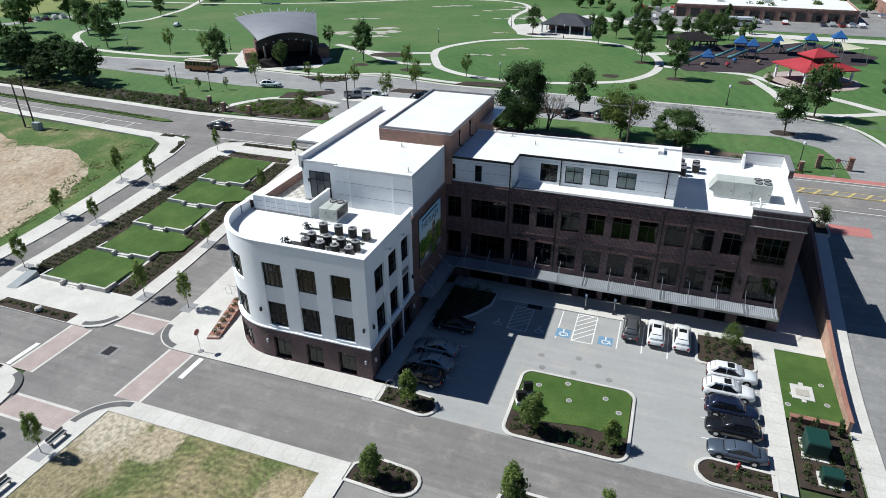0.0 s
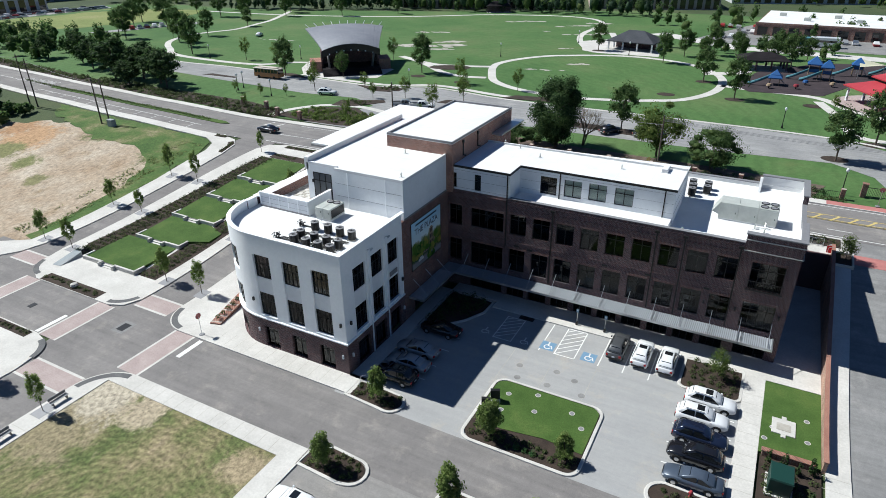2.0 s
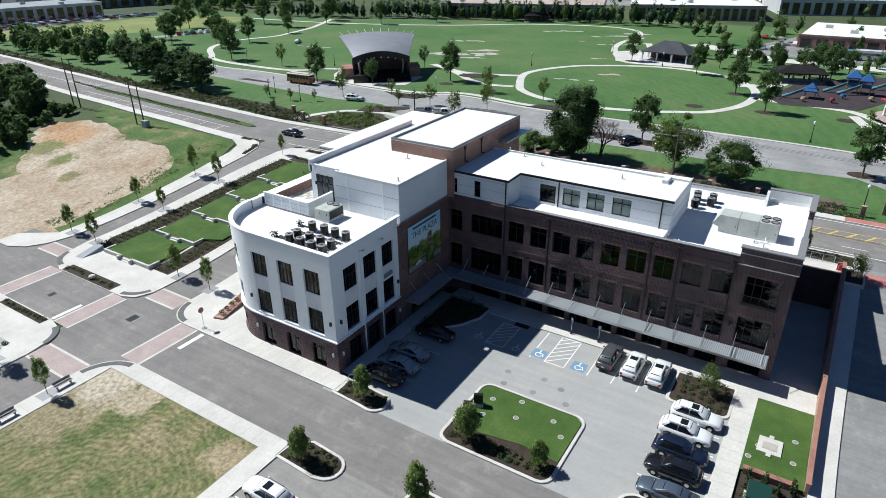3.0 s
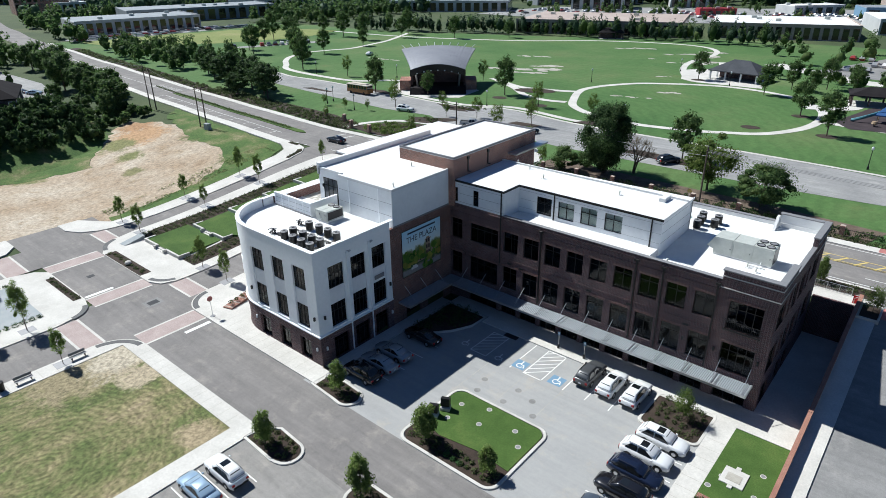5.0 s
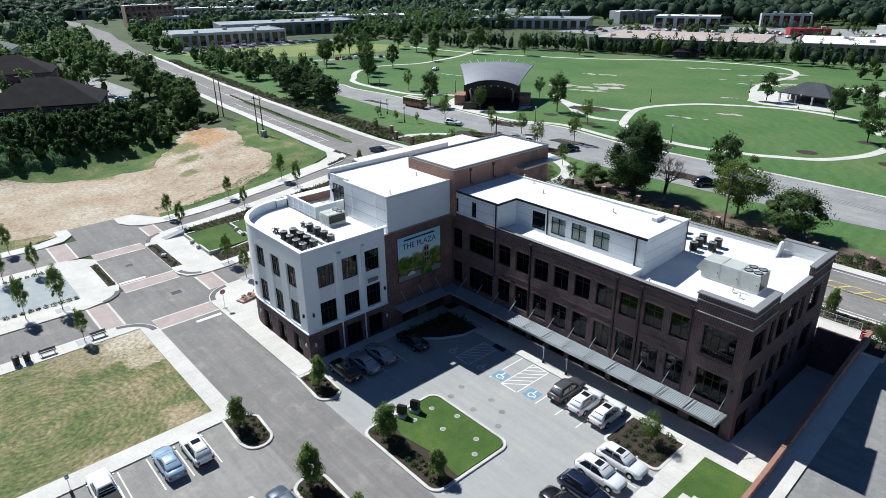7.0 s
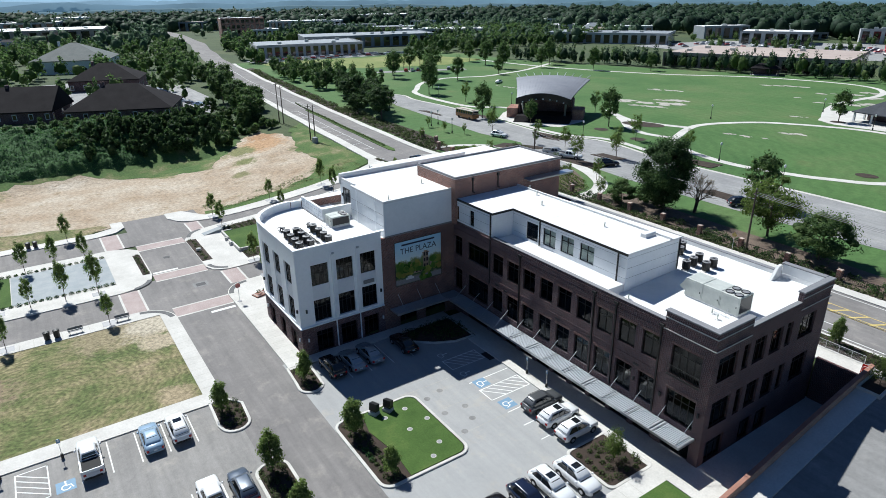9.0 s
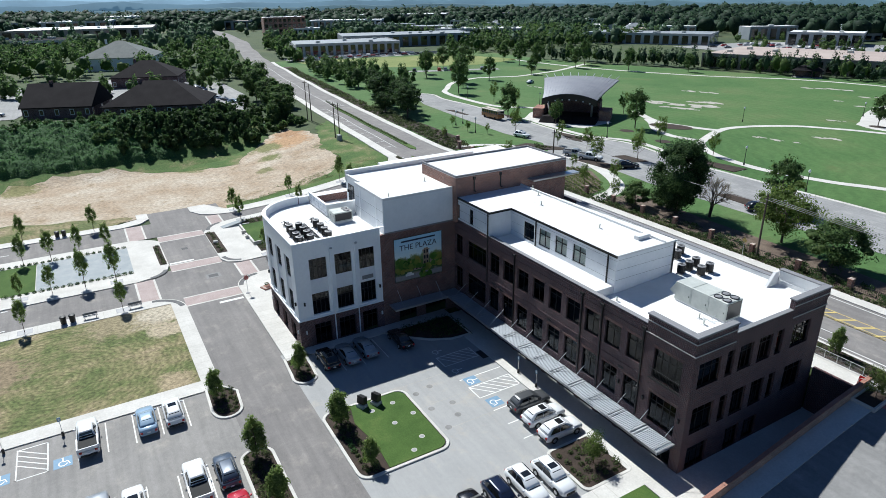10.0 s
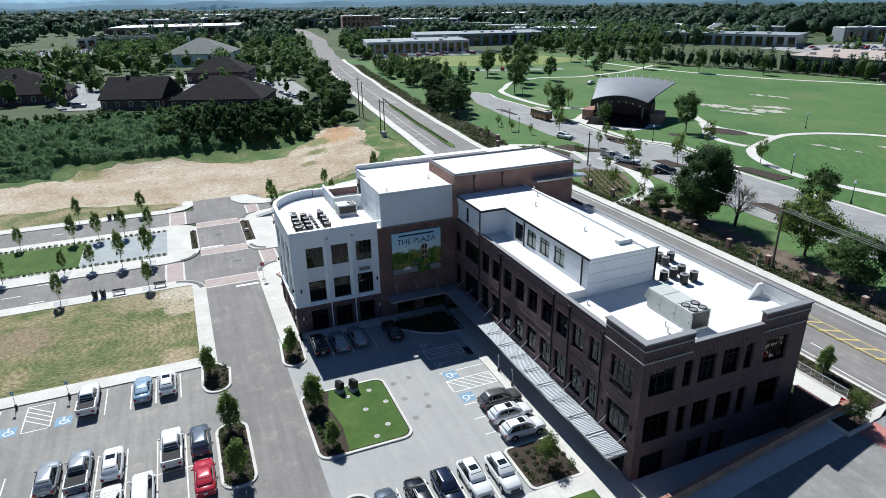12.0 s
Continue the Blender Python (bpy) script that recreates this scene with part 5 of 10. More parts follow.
def crown_points(n, clumps, rx, rz, zc, rng, taper=0.0, spread=0.28, hollow=0.45, lumps=False):
    """Points gathered in clumps through an uneven crown; taper narrows the top."""
    d = rng.normal(size=(clumps, 3))
    d /= np.linalg.norm(d, axis=1)[:, None]
    r = rng.uniform(hollow, 1.0, clumps) ** 0.7
    c = d * r[:, None]
    wide = 1 - taper * (c[:, 2] * 0.5 + 0.5)
    c[:, 0] *= rx * wide
    c[:, 1] *= rx * wide
    c[:, 2] = zc + c[:, 2] * rz
    which = rng.integers(0, clumps, n)
    own = rng.uniform(0.5, 1.55, clumps)[which][:, None]
    off = unit(rng.normal(size=(n, 3))) * 1.75 * rng.uniform(0.1, 1.0, (n, 1)) ** 0.5
    reach = np.array([rx, rx, rz * 0.8]) * spread * (1 - 0.5 * taper)
    p = c[which] + off * own * reach
    away = unit((p - np.array([0, 0, zc])) / np.array([rx, rx, rz])) * 0.6 + unit(off) * 0.8
    return (p, away, c, reach) if lumps else (p, away)


def cube_ball():
    """A coarse ball of quads: vertices on the unit sphere and faces."""
    v, f, key = [], [], {}
    for ax in range(3):
        for sg in (-1, 1):
            ids = {}
            for i in range(3):
                for k in range(3):
                    p = [0.0, 0.0, 0.0]
                    p[ax], p[(ax + 1) % 3], p[(ax + 2) % 3] = sg, (i - 1) * sg, k - 1
                    q = tuple(p)
                    if q not in key:
                        key[q] = len(v)
                        v.append(Vector(q).normalized()[:])
                    ids[i, k] = key[q]
            f += [(ids[i, k], ids[i + 1, k], ids[i + 1, k + 1], ids[i, k + 1]) for i in range(2) for k in range(2)]
    return np.array(v), np.array(f)


def tree(name, label, h, trunk, rx, base, leaf, n, size, seed, clumps=26, taper=0.3, limbs=7, spread=0.26, group="", r0=None, dense=0.0):
    """A tree: bent tapering trunk with limbs, and a crown of many small leaves in clumps."""
    rng = np.random.default_rng(seed)
    th = thing(name, label, "tree", (0, 0, 0), group)
    g = Geo()
    r0 = r0 or h * 0.016 + 0.02
    p = Vector((0, 0, -0.1))
    top = base + (h - base) * 0.75
    pts = [p]
    for i in range(1, 5):
        pts.append(Vector((rng.normal() * 0.012 * h * (i > 1), rng.normal() * 0.012 * h * (i > 1), top * i / 4)))
    for i in range(4):
        g.tube(pts[i], pts[i + 1], r0 * (1 - 0.2 * i), r0 * (1 - 0.2 * (i + 1)), 7, False)
    for i in range(limbs):
        z = base * 0.8 + (top - base * 0.8) * (i + 0.3) / limbs
        a = i * 2.4 + rng.uniform(0, 1)
        k = min(3, int(z / top * 4))
        o = pts[k].lerp(pts[k + 1], z / top * 4 - k)
        q = o + Vector((math.cos(a), math.sin(a), 0.75)) * rx * rng.uniform(0.5, 0.8) * (1 - 0.4 * i / limbs)
        g.tube(o, q, r0 * 0.4, r0 * 0.12, 5, False)
    part("trunk", g, M["bark"], th)
    if n:
        zc, rz = (h + base) / 2, (h - base) / 2
        pts, away, mids, reach = crown_points(n, clumps, rx * 0.85, rz * 0.88, zc, rng, taper, spread, lumps=True)
        v, f = leaf_quads(pts, size, rng, away)
        if dense:
            bv, bf = cube_ball()
            vs, fs, k = [v], [f], len(v)
            for c in mids:
                vs.append(c + bv * rng.uniform(0.6, 1.15, (len(bv), 1)) * reach * dense)
                fs.append(bf + k)
                k += len(bv)
            v, f = np.concatenate(vs), np.concatenate(fs)
        part("crown", fast_mesh("crown", v, f, M[leaf]), None, th)
    return th


def plant(proto, spots, jitter=0.15, ground=None):
    """Sets copies of a tree at (x, y) or (x, y, scale); the first spot takes the tree itself."""
    for i, s in enumerate(spots):
        x, y = s[0], s[1]
        k = (s[2] if len(s) > 2 else 1.0) * (1 + jitter * math.sin(x * 3.1 + y * 1.7))
        m = Matrix.Translation((x, y, land(x, y) + (ground or 0))) @ Matrix.Rotation(x * 1.3 + y, 4, "Z") @ Matrix.Diagonal((k, k, k * (1 + 0.1 * math.sin(y)), 1))
        if i == 0:
            proto.matrix_basis = m
        else:
            copy_thing(proto, m)


def shrubs(name, spots, r, leaf, label, parent=None, n=70, size=0.17, tall=1.0, lift=0.1):
    """Many small shrubs as one object."""
    rng = np.random.default_rng(len(spots) + int(abs(spots[0][0]) * 10))
    cs, away = [], []
    for s in spots:
        k = rng.uniform(0.7, 1.25) * (s[2] if len(s) > 2 else 1)
        d = unit(rng.normal(size=(n, 3)))
        d[:, 2] = np.abs(d[:, 2])
        away.append(d)
        d = d * rng.uniform(0.5, 1.0, (n, 1)) * r * k * np.array([1, 1, tall])
        cs.append(d + np.array([s[0], s[1], land(s[0], s[1]) + lift]))
    v, f = leaf_quads(np.concatenate(cs), size, rng, np.concatenate(away))
    ob = new(name, fast_mesh(name, v, f, M[leaf]))
    if parent is not None:
        ob.parent = parent
    return tagged(ob, label, "shrub", "", "stuff")


def scatter(x0, x1, y0, y1, step, jit=0.3, seed=0):
    rng = random.Random(seed + int(x0 * 7 + y0 * 3))
    out = []
    nx, ny = max(1, int((x1 - x0) / step)), max(1, int((y1 - y0) / step))
    for i in range(nx):
        for k in range(ny):
            out.append((x0 + (i + 0.5) * (x1 - x0) / nx + rng.uniform(-jit, jit) * step, y0 + (k + 0.5) * (y1 - y0) / ny + rng.uniform(-jit, jit) * step))
    return out


def bed(name, outline, label="dark bark mulch bed", lift=0.14, depth=0.1):
    return drape(name, outline, M["mulch"], lift, label=label, category="planting bed", depth=depth, step=2)


# ---- terraced lawns beside the building ----
def terraces():
    # front wall line, centre and half width of each lawn
    rows = [(47.6, -67.0, 5.4), (55.1, -65.9, 4.6), (61.8, -65.65, 4.6), (68.4, -64.9, 4.5), (75.0, -64.4, 4.4), (83.6, -64, 4.4)]
    for i in range(5):
        (y0, cx, hw), y1 = rows[i], rows[i + 1][0]
        z = land(-66, y0) + 0.55
        th = thing("terrace_lawn", "flat mown lawn terrace behind a low white stone wall", "lawn", (cx, y0, z), "lawn terraces")
        back = land(-66, y1) + 0.2 - z
        d = y1 - y0
        out = (hw, hw + 3.2) if i in (1, 3) else (hw, hw)
        pts = [(-hw + 0.3, 0.3), (out[0] - 0.3, 0.3), (out[0] - 0.3, 1.6), (out[1] - 0.3, 3.0), (out[1] - 0.3, d - 1.2), (out[0] - 0.3, d), (-hw + 0.3, d)] if i in (1, 3) else [(-hw + 0.3, 0.3), (hw - 0.3, 0.3), (hw - 0.3, d), (-hw + 0.3, d)]
        n = len(pts)
        turf = Geo().add([(x, y, -0.9) for x, y in pts] + [(x, y, back * max(0.0, y - 0.3) / d) for x, y in pts], [tuple(range(n - 1, -1, -1)), tuple(range(n, 2 * n))] + [(k, (k + 1) % n, n + (k + 1) % n, n + k) for k in range(n)])
        part("turf", turf, M["lawn"], th, "green turf")
        w = Geo()
        for a, b in ((-hw, -1.4), (1.4, hw)):
            w.box(a, b, 0.0, 0.32, -0.95, 0.16, 0.02)
        for s in (-1, 1):
            x = s * (hw - 0.15)
            w.box(x - 0.15, x + 0.15, 0.32, 1.9, -0.95, 0.16, 0.02)
            w.box(s * 1.4 - 0.17, s * 1.4 + 0.17, -0.45, 0.32, -0.95, 0.16, 0.02)
        part("wall", w, M["kerb"], th, "low white stone wall")
        for k in range(3):
            part("step", Geo().box(-1.23, 1.23, -0.35 + k * 0.32, 0.0 + k * 0.32 + 0.3, -0.75, -0.36 + k * 0.16, 0.015), M["kerb"], th, "white stone step")
    west = [(-74.6, 48.6), (-72.6, 47.9), (-70.6, 55.3), (-70.3, 62), (-69.5, 68.6), (-68.9, 75.2), (-68.5, 83.6), (-71.0, 83.6), (-72.6, 72), (-74.2, 62), (-75.9, 51)]
    bed("bed_west", west)
    east = [(-61.5, 48.0), (-58.0, 48.0), (-57.3, 66), (-56.8, 83.6), (-59.6, 83.6), (-60.1, 75), (-60.5, 68.5), (-61.1, 62), (-61.4, 55)]
    bed("bed_east", east)
    rng = random.Random(40)
    s = []
    for k in range(36):
        y = 48.8 + k * 0.97
        for q in range(4):
            s.append((-75.6 + (y - 50) * 0.14 + 0.3 + q * 0.85 + rng.uniform(-0.15, 0.15), y + rng.uniform(-0.15, 0.15)))
    shrubs("low_shrubs", s, 0.52, "leaf_shrub", "rows of small dark shrubs in bark mulch", n=64)
    s = []
    for k in range(36):
        y = 48.6 + k * 0.97
        if not (57.4 < y < 61.0 or 70.8 < y < 74.0):
            s += [(-61.0 + (y - 48) * 0.045 + 0.4 + q * 0.85 + rng.uniform(-0.15, 0.15), y + rng.uniform(-0.15, 0.15)) for q in range(3)]
    shrubs("low_shrubs", s, 0.52, "leaf_shrub", "rows of small dark shrubs in bark mulch", n=64)
    bed("bed_north", rect(-69.4, -57.6, 83.7, 85.6))
    shrubs("low_shrubs", scatter(-69, -64, 83.9, 85.4, 0.9), 0.52, "leaf_shrub", "rows of small dark shrubs in bark mulch", n=64)
    shrubs("low_shrubs", scatter(-60.5, -58, 83.9, 85.4, 0.9), 0.6, "leaf_young", "loose green shrubs in bark mulch", n=64)
    for x0, x1, y0, y1 in ((-72.6, -61.2, 41.3, 43.0), (-70.6, -60.9, 32.0, 33.1), (-69.6, -59.6, 88.3, 89.5), (-51.5, -42, 88.3, 89.6), (-87.6, -84.6, 88.2, 89.2)):
        bed("street_bed", rect(x0, x1, y0, y1), lift=0.16)
        shrubs("low_shrubs", scatter(x0 + 0.2, x1 - 0.2, y0 + 0.2, y1 - 0.2, 0.8), 0.42, "leaf_shrub", "small dark shrubs in bark mulch", n=64)
    bed("street_bed", [(-80.5, 82.2), (-79.6, 82.2), (-80.4, 86.4), (-81.6, 87.4), (-82.2, 86.6), (-81.0, 85.0)], lift=0.16)
    shrubs("low_shrubs", [(-80.3 - 0.03 * k * k, 82.8 + 0.7 * k) for k in range(6)], 0.42, "leaf_shrub", "small dark shrubs in bark mulch", n=64)
    tagged(part("boulder", Geo().lathe([(0.3, 0), (0.5, 0.2), (0.4, 0.45), (0.12, 0.55)], 9, (-66.2, 42.0, 0.2)), M["concrete"]), "pale boulder lying in a mulch bed", "boulder")
    # granite ramp wall at the west end of the plaza
    w = Geo().add([(-74.9, 44.6, 0.1), (-73.4, 44.8, 0.1), (-73.4, 48.2, 0.1), (-74.9, 48.2, 0.1), (-74.9, 44.6, 0.16), (-73.4, 44.8, 0.16), (-73.4, 48.2, 0.85), (-74.9, 48.2, 0.85)], [(3, 2, 1, 0), (4, 5, 6, 7), (0, 1, 5, 4), (1, 2, 6, 5), (2, 3, 7, 6), (3, 0, 4, 7)])
    tagged(part("ramp_wall", w, M["granite"]), "sloping blue-grey stone wall beside the plaza", "wall", "", "structure")


terraces()
# hedges along the street median, low clipped balls
for x in (-72.6, -59.9):
    shrubs("low_hedge", [(x, y) for y in np.arange(-38, 28.2, 0.95)], 0.46, "leaf_dark", "row of small clipped dark shrubs", n=100, size=0.16)

# car park beds and islands
def island(name, outline, grass=None, label=""):
    kerb_ring(name + "_kerb", outline, 0.3, 0.0, 0.16)
    n = len(outline)
    cx, cy = sum(p[0] for p in outline) / n, sum(p[1] for p in outline) / n
    inner = [(cx + (x - cx) * (1 - 0.28 / max(0.5, abs(x - cx) + 0.01) if abs(x - cx) > 0.5 else 1), cy + (y - cy) * (1 - 0.28 / max(0.5, abs(y - cy) + 0.01) if abs(y - cy) > 0.5 else 1)) for x, y in outline]
    bed(name, inner, lift=0.12, depth=0)


island("lawn_island", round_rect(-9.3, 2.1, 40.9, 50.7, 1.3))
drape("island_lawn", [(-8.9, 44.3), (-6, 43.6), (-2, 44.2), (1.7, 43.9)] + arc(0.7, 49.3, 1.0, 0, 90, 5) + arc(-7.9, 49.3, 1.0, 90, 180, 5), M["lawn"], 0.17, label="small green lawn in the car park island", category="lawn", depth=0.08)
shrubs("low_shrubs", scatter(-8.6, 1.5, 41.5, 43.4, 0.75), 0.4, "leaf_shrub", "small shrubs in bark mulch", n=64)
shrubs("grey_shrubs", scatter(-4.5, -1.5, 41.5, 42.6, 0.9), 0.38, "leaf_kudzu", "tufts of green ornamental grass", n=70)
island("east_island", round_rect(7.4, 13.5, 57.5, 63.4, 0.8))
shrubs("low_shrubs", scatter(8, 13, 58, 63, 0.85), 0.42, "leaf_shrub", "small shrubs in bark mulch", n=64)
island("south_east_island", [(9.0, 41.0), (14.0, 41.0), (14.0, 44.0)] + arc(9.0, 42.6, 1.6, 80, 270, 12)[:-1])
shrubs("low_shrubs", scatter(8.6, 13.6, 41.6, 43.8, 0.8), 0.4, "leaf_shrub", "small shrubs in bark mulch", n=64)
island("corner_island", [(-22.0, 40.9), (-18, 40.6)] + arc(-17.1, 42.0, 1.5, -90, 70, 8) + [(-19, 43.6), (-22.0, 43.6)])
shrubs("low_shrubs", scatter(-21.4, -16.2, 41.2, 43.2, 0.75), 0.4, "leaf_shrub", "small shrubs in bark mulch", n=64)
island("west_lot_island", [(-20.2, 31.4), (-15.8, 31.2)] + arc(-15.4, 32.9, 1.6, -80, 80, 8) + [(-18.5, 34.7), (-20.2, 33.4)])
shrubs("low_shrubs", scatter(-19.6, -14.6, 31.8, 34.2, 0.8), 0.4, "leaf_shrub", "small shrubs in bark mulch", n=64)
island("middle_lot_island", round_rect(-7.6, 2.5, 32.0, 35.3, 1.4))
shrubs("low_shrubs", scatter(-7, 2, 32.4, 34.9, 0.75), 0.4, "leaf_shrub", "small shrubs in bark mulch", n=64)
drape("east_lawn", rect(15.4, 20.38, 51.6, 62.5), M["lawn"], 0.15, label="bright mown lawn strip beside the brick wall", category="lawn", depth=0.1)
bed("east_bed", rect(15.6, 20.38, 43.2, 51.2), lift=0.12)
shrubs("low_shrubs", scatter(15.9, 20.1, 43.5, 51, 0.85), 0.42, "leaf_shrub", "small shrubs in bark mulch", n=64)
kerb_ring("corner_planter_kerb", rect(20.7, 22.9, 83.7, 86.7), 0.25, 0.13, 0.3)
bed("corner_planter", rect(20.95, 22.65, 83.95, 86.45), lift=0.3, depth=0.2)
bed("north_east_bed", [(8, 88.0), (21.5, 88.0), (21.5, 90.3), (8, 90.3)], lift=0.2)
shrubs("low_shrubs", scatter(8.3, 21.2, 88.2, 90.1, 0.85), 0.52, "leaf_shrub", "small shrubs in bark mulch", n=64)
island("corner_bed", [(-21.5, 55.2), (-20.6, 55.2), (-18.6, 56.4), (-16.8, 58.4), (-15.5, 61.0), (-15.5, 63.9), (-21.5, 63.9)])
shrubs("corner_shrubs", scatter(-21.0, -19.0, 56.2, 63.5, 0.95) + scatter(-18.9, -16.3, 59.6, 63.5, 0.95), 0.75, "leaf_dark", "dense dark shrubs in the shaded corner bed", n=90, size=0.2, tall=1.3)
# ramp planter at the curved corner
slab_bed = Geo().add([(-43.6, 43.9, 0.1), (-42.3, 44.3, 0.1), (-43.6, 51.5, 0.1), (-45.0, 51.2, 0.1), (-43.6, 43.9, 0.3), (-42.3, 44.3, 0.3), (-43.6, 51.5, 1.0), (-45.0, 51.2, 1.0)], [(3, 2, 1, 0), (4, 5, 6, 7), (0, 1, 5, 4), (1, 2, 6, 5), (2, 3, 7, 6), (3, 0, 4, 7)])
tagged(part("ramp_planter", slab_bed, M["brick_red"]), "low brick planter beside the corner ramp", "planter", "", "structure")
shrubs("planter_shrubs", [(-43.1 - i * 0.19, 44.8 + i * 1.0) for i in range(7)], 0.36, "leaf_shrub", "small shrubs in a brick planter", n=70, lift=0.7)

# street trees
young = tree("street_tree", "young leafy street tree with a thin trunk", 6.5, 0, 1.15, 1.5, "leaf_young", 3600, 0.17, 11, 40, 0.4, 8, 0.22, "street trees", 0.05)
plant(young, [(-49.6, 48.3), (-56.3, 48.5), (-56.1, 60.6), (-76.8, 49.0), (-76.2, 60.9), (-83.1, 60.9), (-75.0, 71.8), (-81.5, 71.9), (-83.5, 49.1), (-56.3, 74.5, 0.8), (-58.3, 16.6, 1.2), (-58.2, 21.0, 1.2), (-57.6, 25.3, 1.25), (-58.2, 12.6), (-46.6, 25.3, 1.05), (-46.5, 13.4, 1.1), (-72.9, 16.5, 1.2), (-72.9, 20.8, 1.2), (-72.9, 25.2, 1.2), (-73, 12.5), (-85.3, 12.0), (-85.3, 23.5), (-46.6, 3, 1.0), (-58.2, 4, 1.0), (-73.2, 4), (-72.4, 85.2, 0.75), (-58, 87.2, 0.6), (-48, 86, 0.7)])
conic = tree("lot_tree", "young dense green tree in a mulch bed", 4.0, 0, 1.15, 0.55, "leaf_young", 4600, 0.16, 12, 44, 0.55, 6, 0.25, "car park trees", 0.06, 0.3)
plant(conic, [(-18.6, 41.9), (-17.9, 32.3, 1.05), (-6.6, 42.3, 1.1), (0.4, 42.6, 1.05), (-6.2, 33.6, 1.1), (0.9, 33.7, 1.1), (-18.2, 2.0), (15.9, 89.2, 0.85)])
loose = tree("river_birch", "airy light-green multi-stemmed young tree", 4.9, 0, 1.3, 0.6, "leaf_light", 2600, 0.16, 13, 30, 0.15, 9, 0.3, "", 0.05)
plant(loose, [(10.9, 60.6), (22.0, 85.4, 1.05), (9.4, 89.2, 0.8)])

# tufts of dry grass over the field and weeds on the banks
def tufts(name, x0, x1, y0, y1, n, size, leaf, label, lift=0.06, seed=1):
    rng = np.random.default_rng(seed)
    p = np.stack([rng.uniform(x0, x1, n), rng.uniform(y0, y1, n), np.zeros(n)], 1)
    keep = [noise.noise((a * 0.25, b * 0.25, seed * 3.0)) > -0.12 for a, b, _ in p]
    p = p[keep]
    p[:, 2] = [land(a, b) + lift + 0.03 for a, b, _ in p]
    v, f = leaf_quads(p, size, rng, np.tile([0.0, 0.0, 1.0], (len(p), 1)), 0.22)
    tagged(new(name, fast_mesh(name, v, f, M[leaf])), label, "grass", "", "stuff")


M["leaf_weed"] = leaf_mat("weed_blades", (0.12, 0.16, 0.055), (0.17, 0.205, 0.08), (0.25, 0.27, 0.12))
tufts("weed_tufts", -92, -86.5, 49, 84, 1500, 0.35, "leaf_weed", "weeds beside the pavement", 0.02, 6)


# ---- park behind the main road ----
P0 = 5.3
drape("park_lawn", [(-330, 104.4), (75, 104.4), (75, 330), (-60, 330), (-150, 290), (-240, 262), (-330, 262)], M["park"], -0.02, label="wide mown park lawn", category="lawn")

def oval(cx, cy, rx, ry, turn, n=48):
    c, s = math.cos(radians(turn)), math.sin(radians(turn))
    return [(cx + rx * math.cos(2 * math.pi * i / n) * c - ry * math.sin(2 * math.pi * i / n) * s, cy + rx * math.cos(2 * math.pi * i / n) * s + ry * math.sin(2 * math.pi * i / n) * c) for i in range(n)]


def path(name, line, w, lift=0.03, mat="concrete", label="pale concrete park path", category="path"):
    return drape(name, ribbon(flow(line), w), M[mat], lift, label=label, category=category)


ring = [(-61.5, 166), (-64.8, 174), (-66, 181), (-63.4, 189.7), (-57.3, 198.6), (-50.5, 203), (-44.6, 206), (-34.7, 209), (-24.6, 208.2), (-13.9, 203.2), (-5.5, 192), (-2.8, 180.4), (-4.1, 168.4), (-9.4, 158.4), (-16.5, 154.1), (-22.2, 151.7), (-35, 149.3), (-48, 152), (-57, 158), (-61.5, 166)]
path("oval_path", ring, 2.2)
path("park_path", [(-65, 176), (-74, 173), (-84, 172), (-99, 179)], 2.4, 0.035)
path("park_path", [(-61, 161), (-68, 160), (-76, 163), (-83, 169), (-88, 172.5)], 2.2, 0.04)
path("park_path", [(-200, 184), (-195, 171), (-188, 163), (-179, 156.5), (-170.7, 150.6), (-155, 148), (-133, 148.4), (-124.3, 155.6), (-118, 158)], 2.2, 0.03)
path("park_path", [(-200, 184), (-197, 194), (-194, 203), (-197, 218), (-201, 233), (-215, 262)], 2.2, 0.035)
path("park_path", [(-260, 246), (-205, 250), (-152, 267), (-120, 288), (-96, 296), (-78, 297), (-66, 290), (-60, 275), (-60.6, 252), (-57, 234), (-48, 214)], 2.2, 0.03)
path("park_path", [(-51, 256), (-45, 240), (-40, 232)], 2.4, 0.035)
path("park_path", [(-2.8, 178), (4, 176.5), (18.5, 174), (25.7, 164), (36.8, 153.2), (44, 146.5), (60, 140)], 2.4, 0.03)
path("park_path", [(19, 170), (23, 156), (25.5, 143), (33, 141.5), (44, 147)], 2.2, 0.035)
path("park_path", [(-9, 192), (0, 197), (1, 205)], 3.5, 0.04)
drape("pavilion_court", [(-50, 214), (-44, 211), (-25, 212), (-27, 226), (-34, 236), (-48, 240), (-56, 232)], M["concrete"], 0.028, label="pale concrete court round the pavilion", category="pavement")
drape("stage_court", [(-116, 150), (-110, 143.5), (-98, 141.2), (-88, 148), (-90, 160), (-108, 168), (-122, 162)], M["concrete"], 0.026, label="pale concrete court behind the stage", category="pavement")
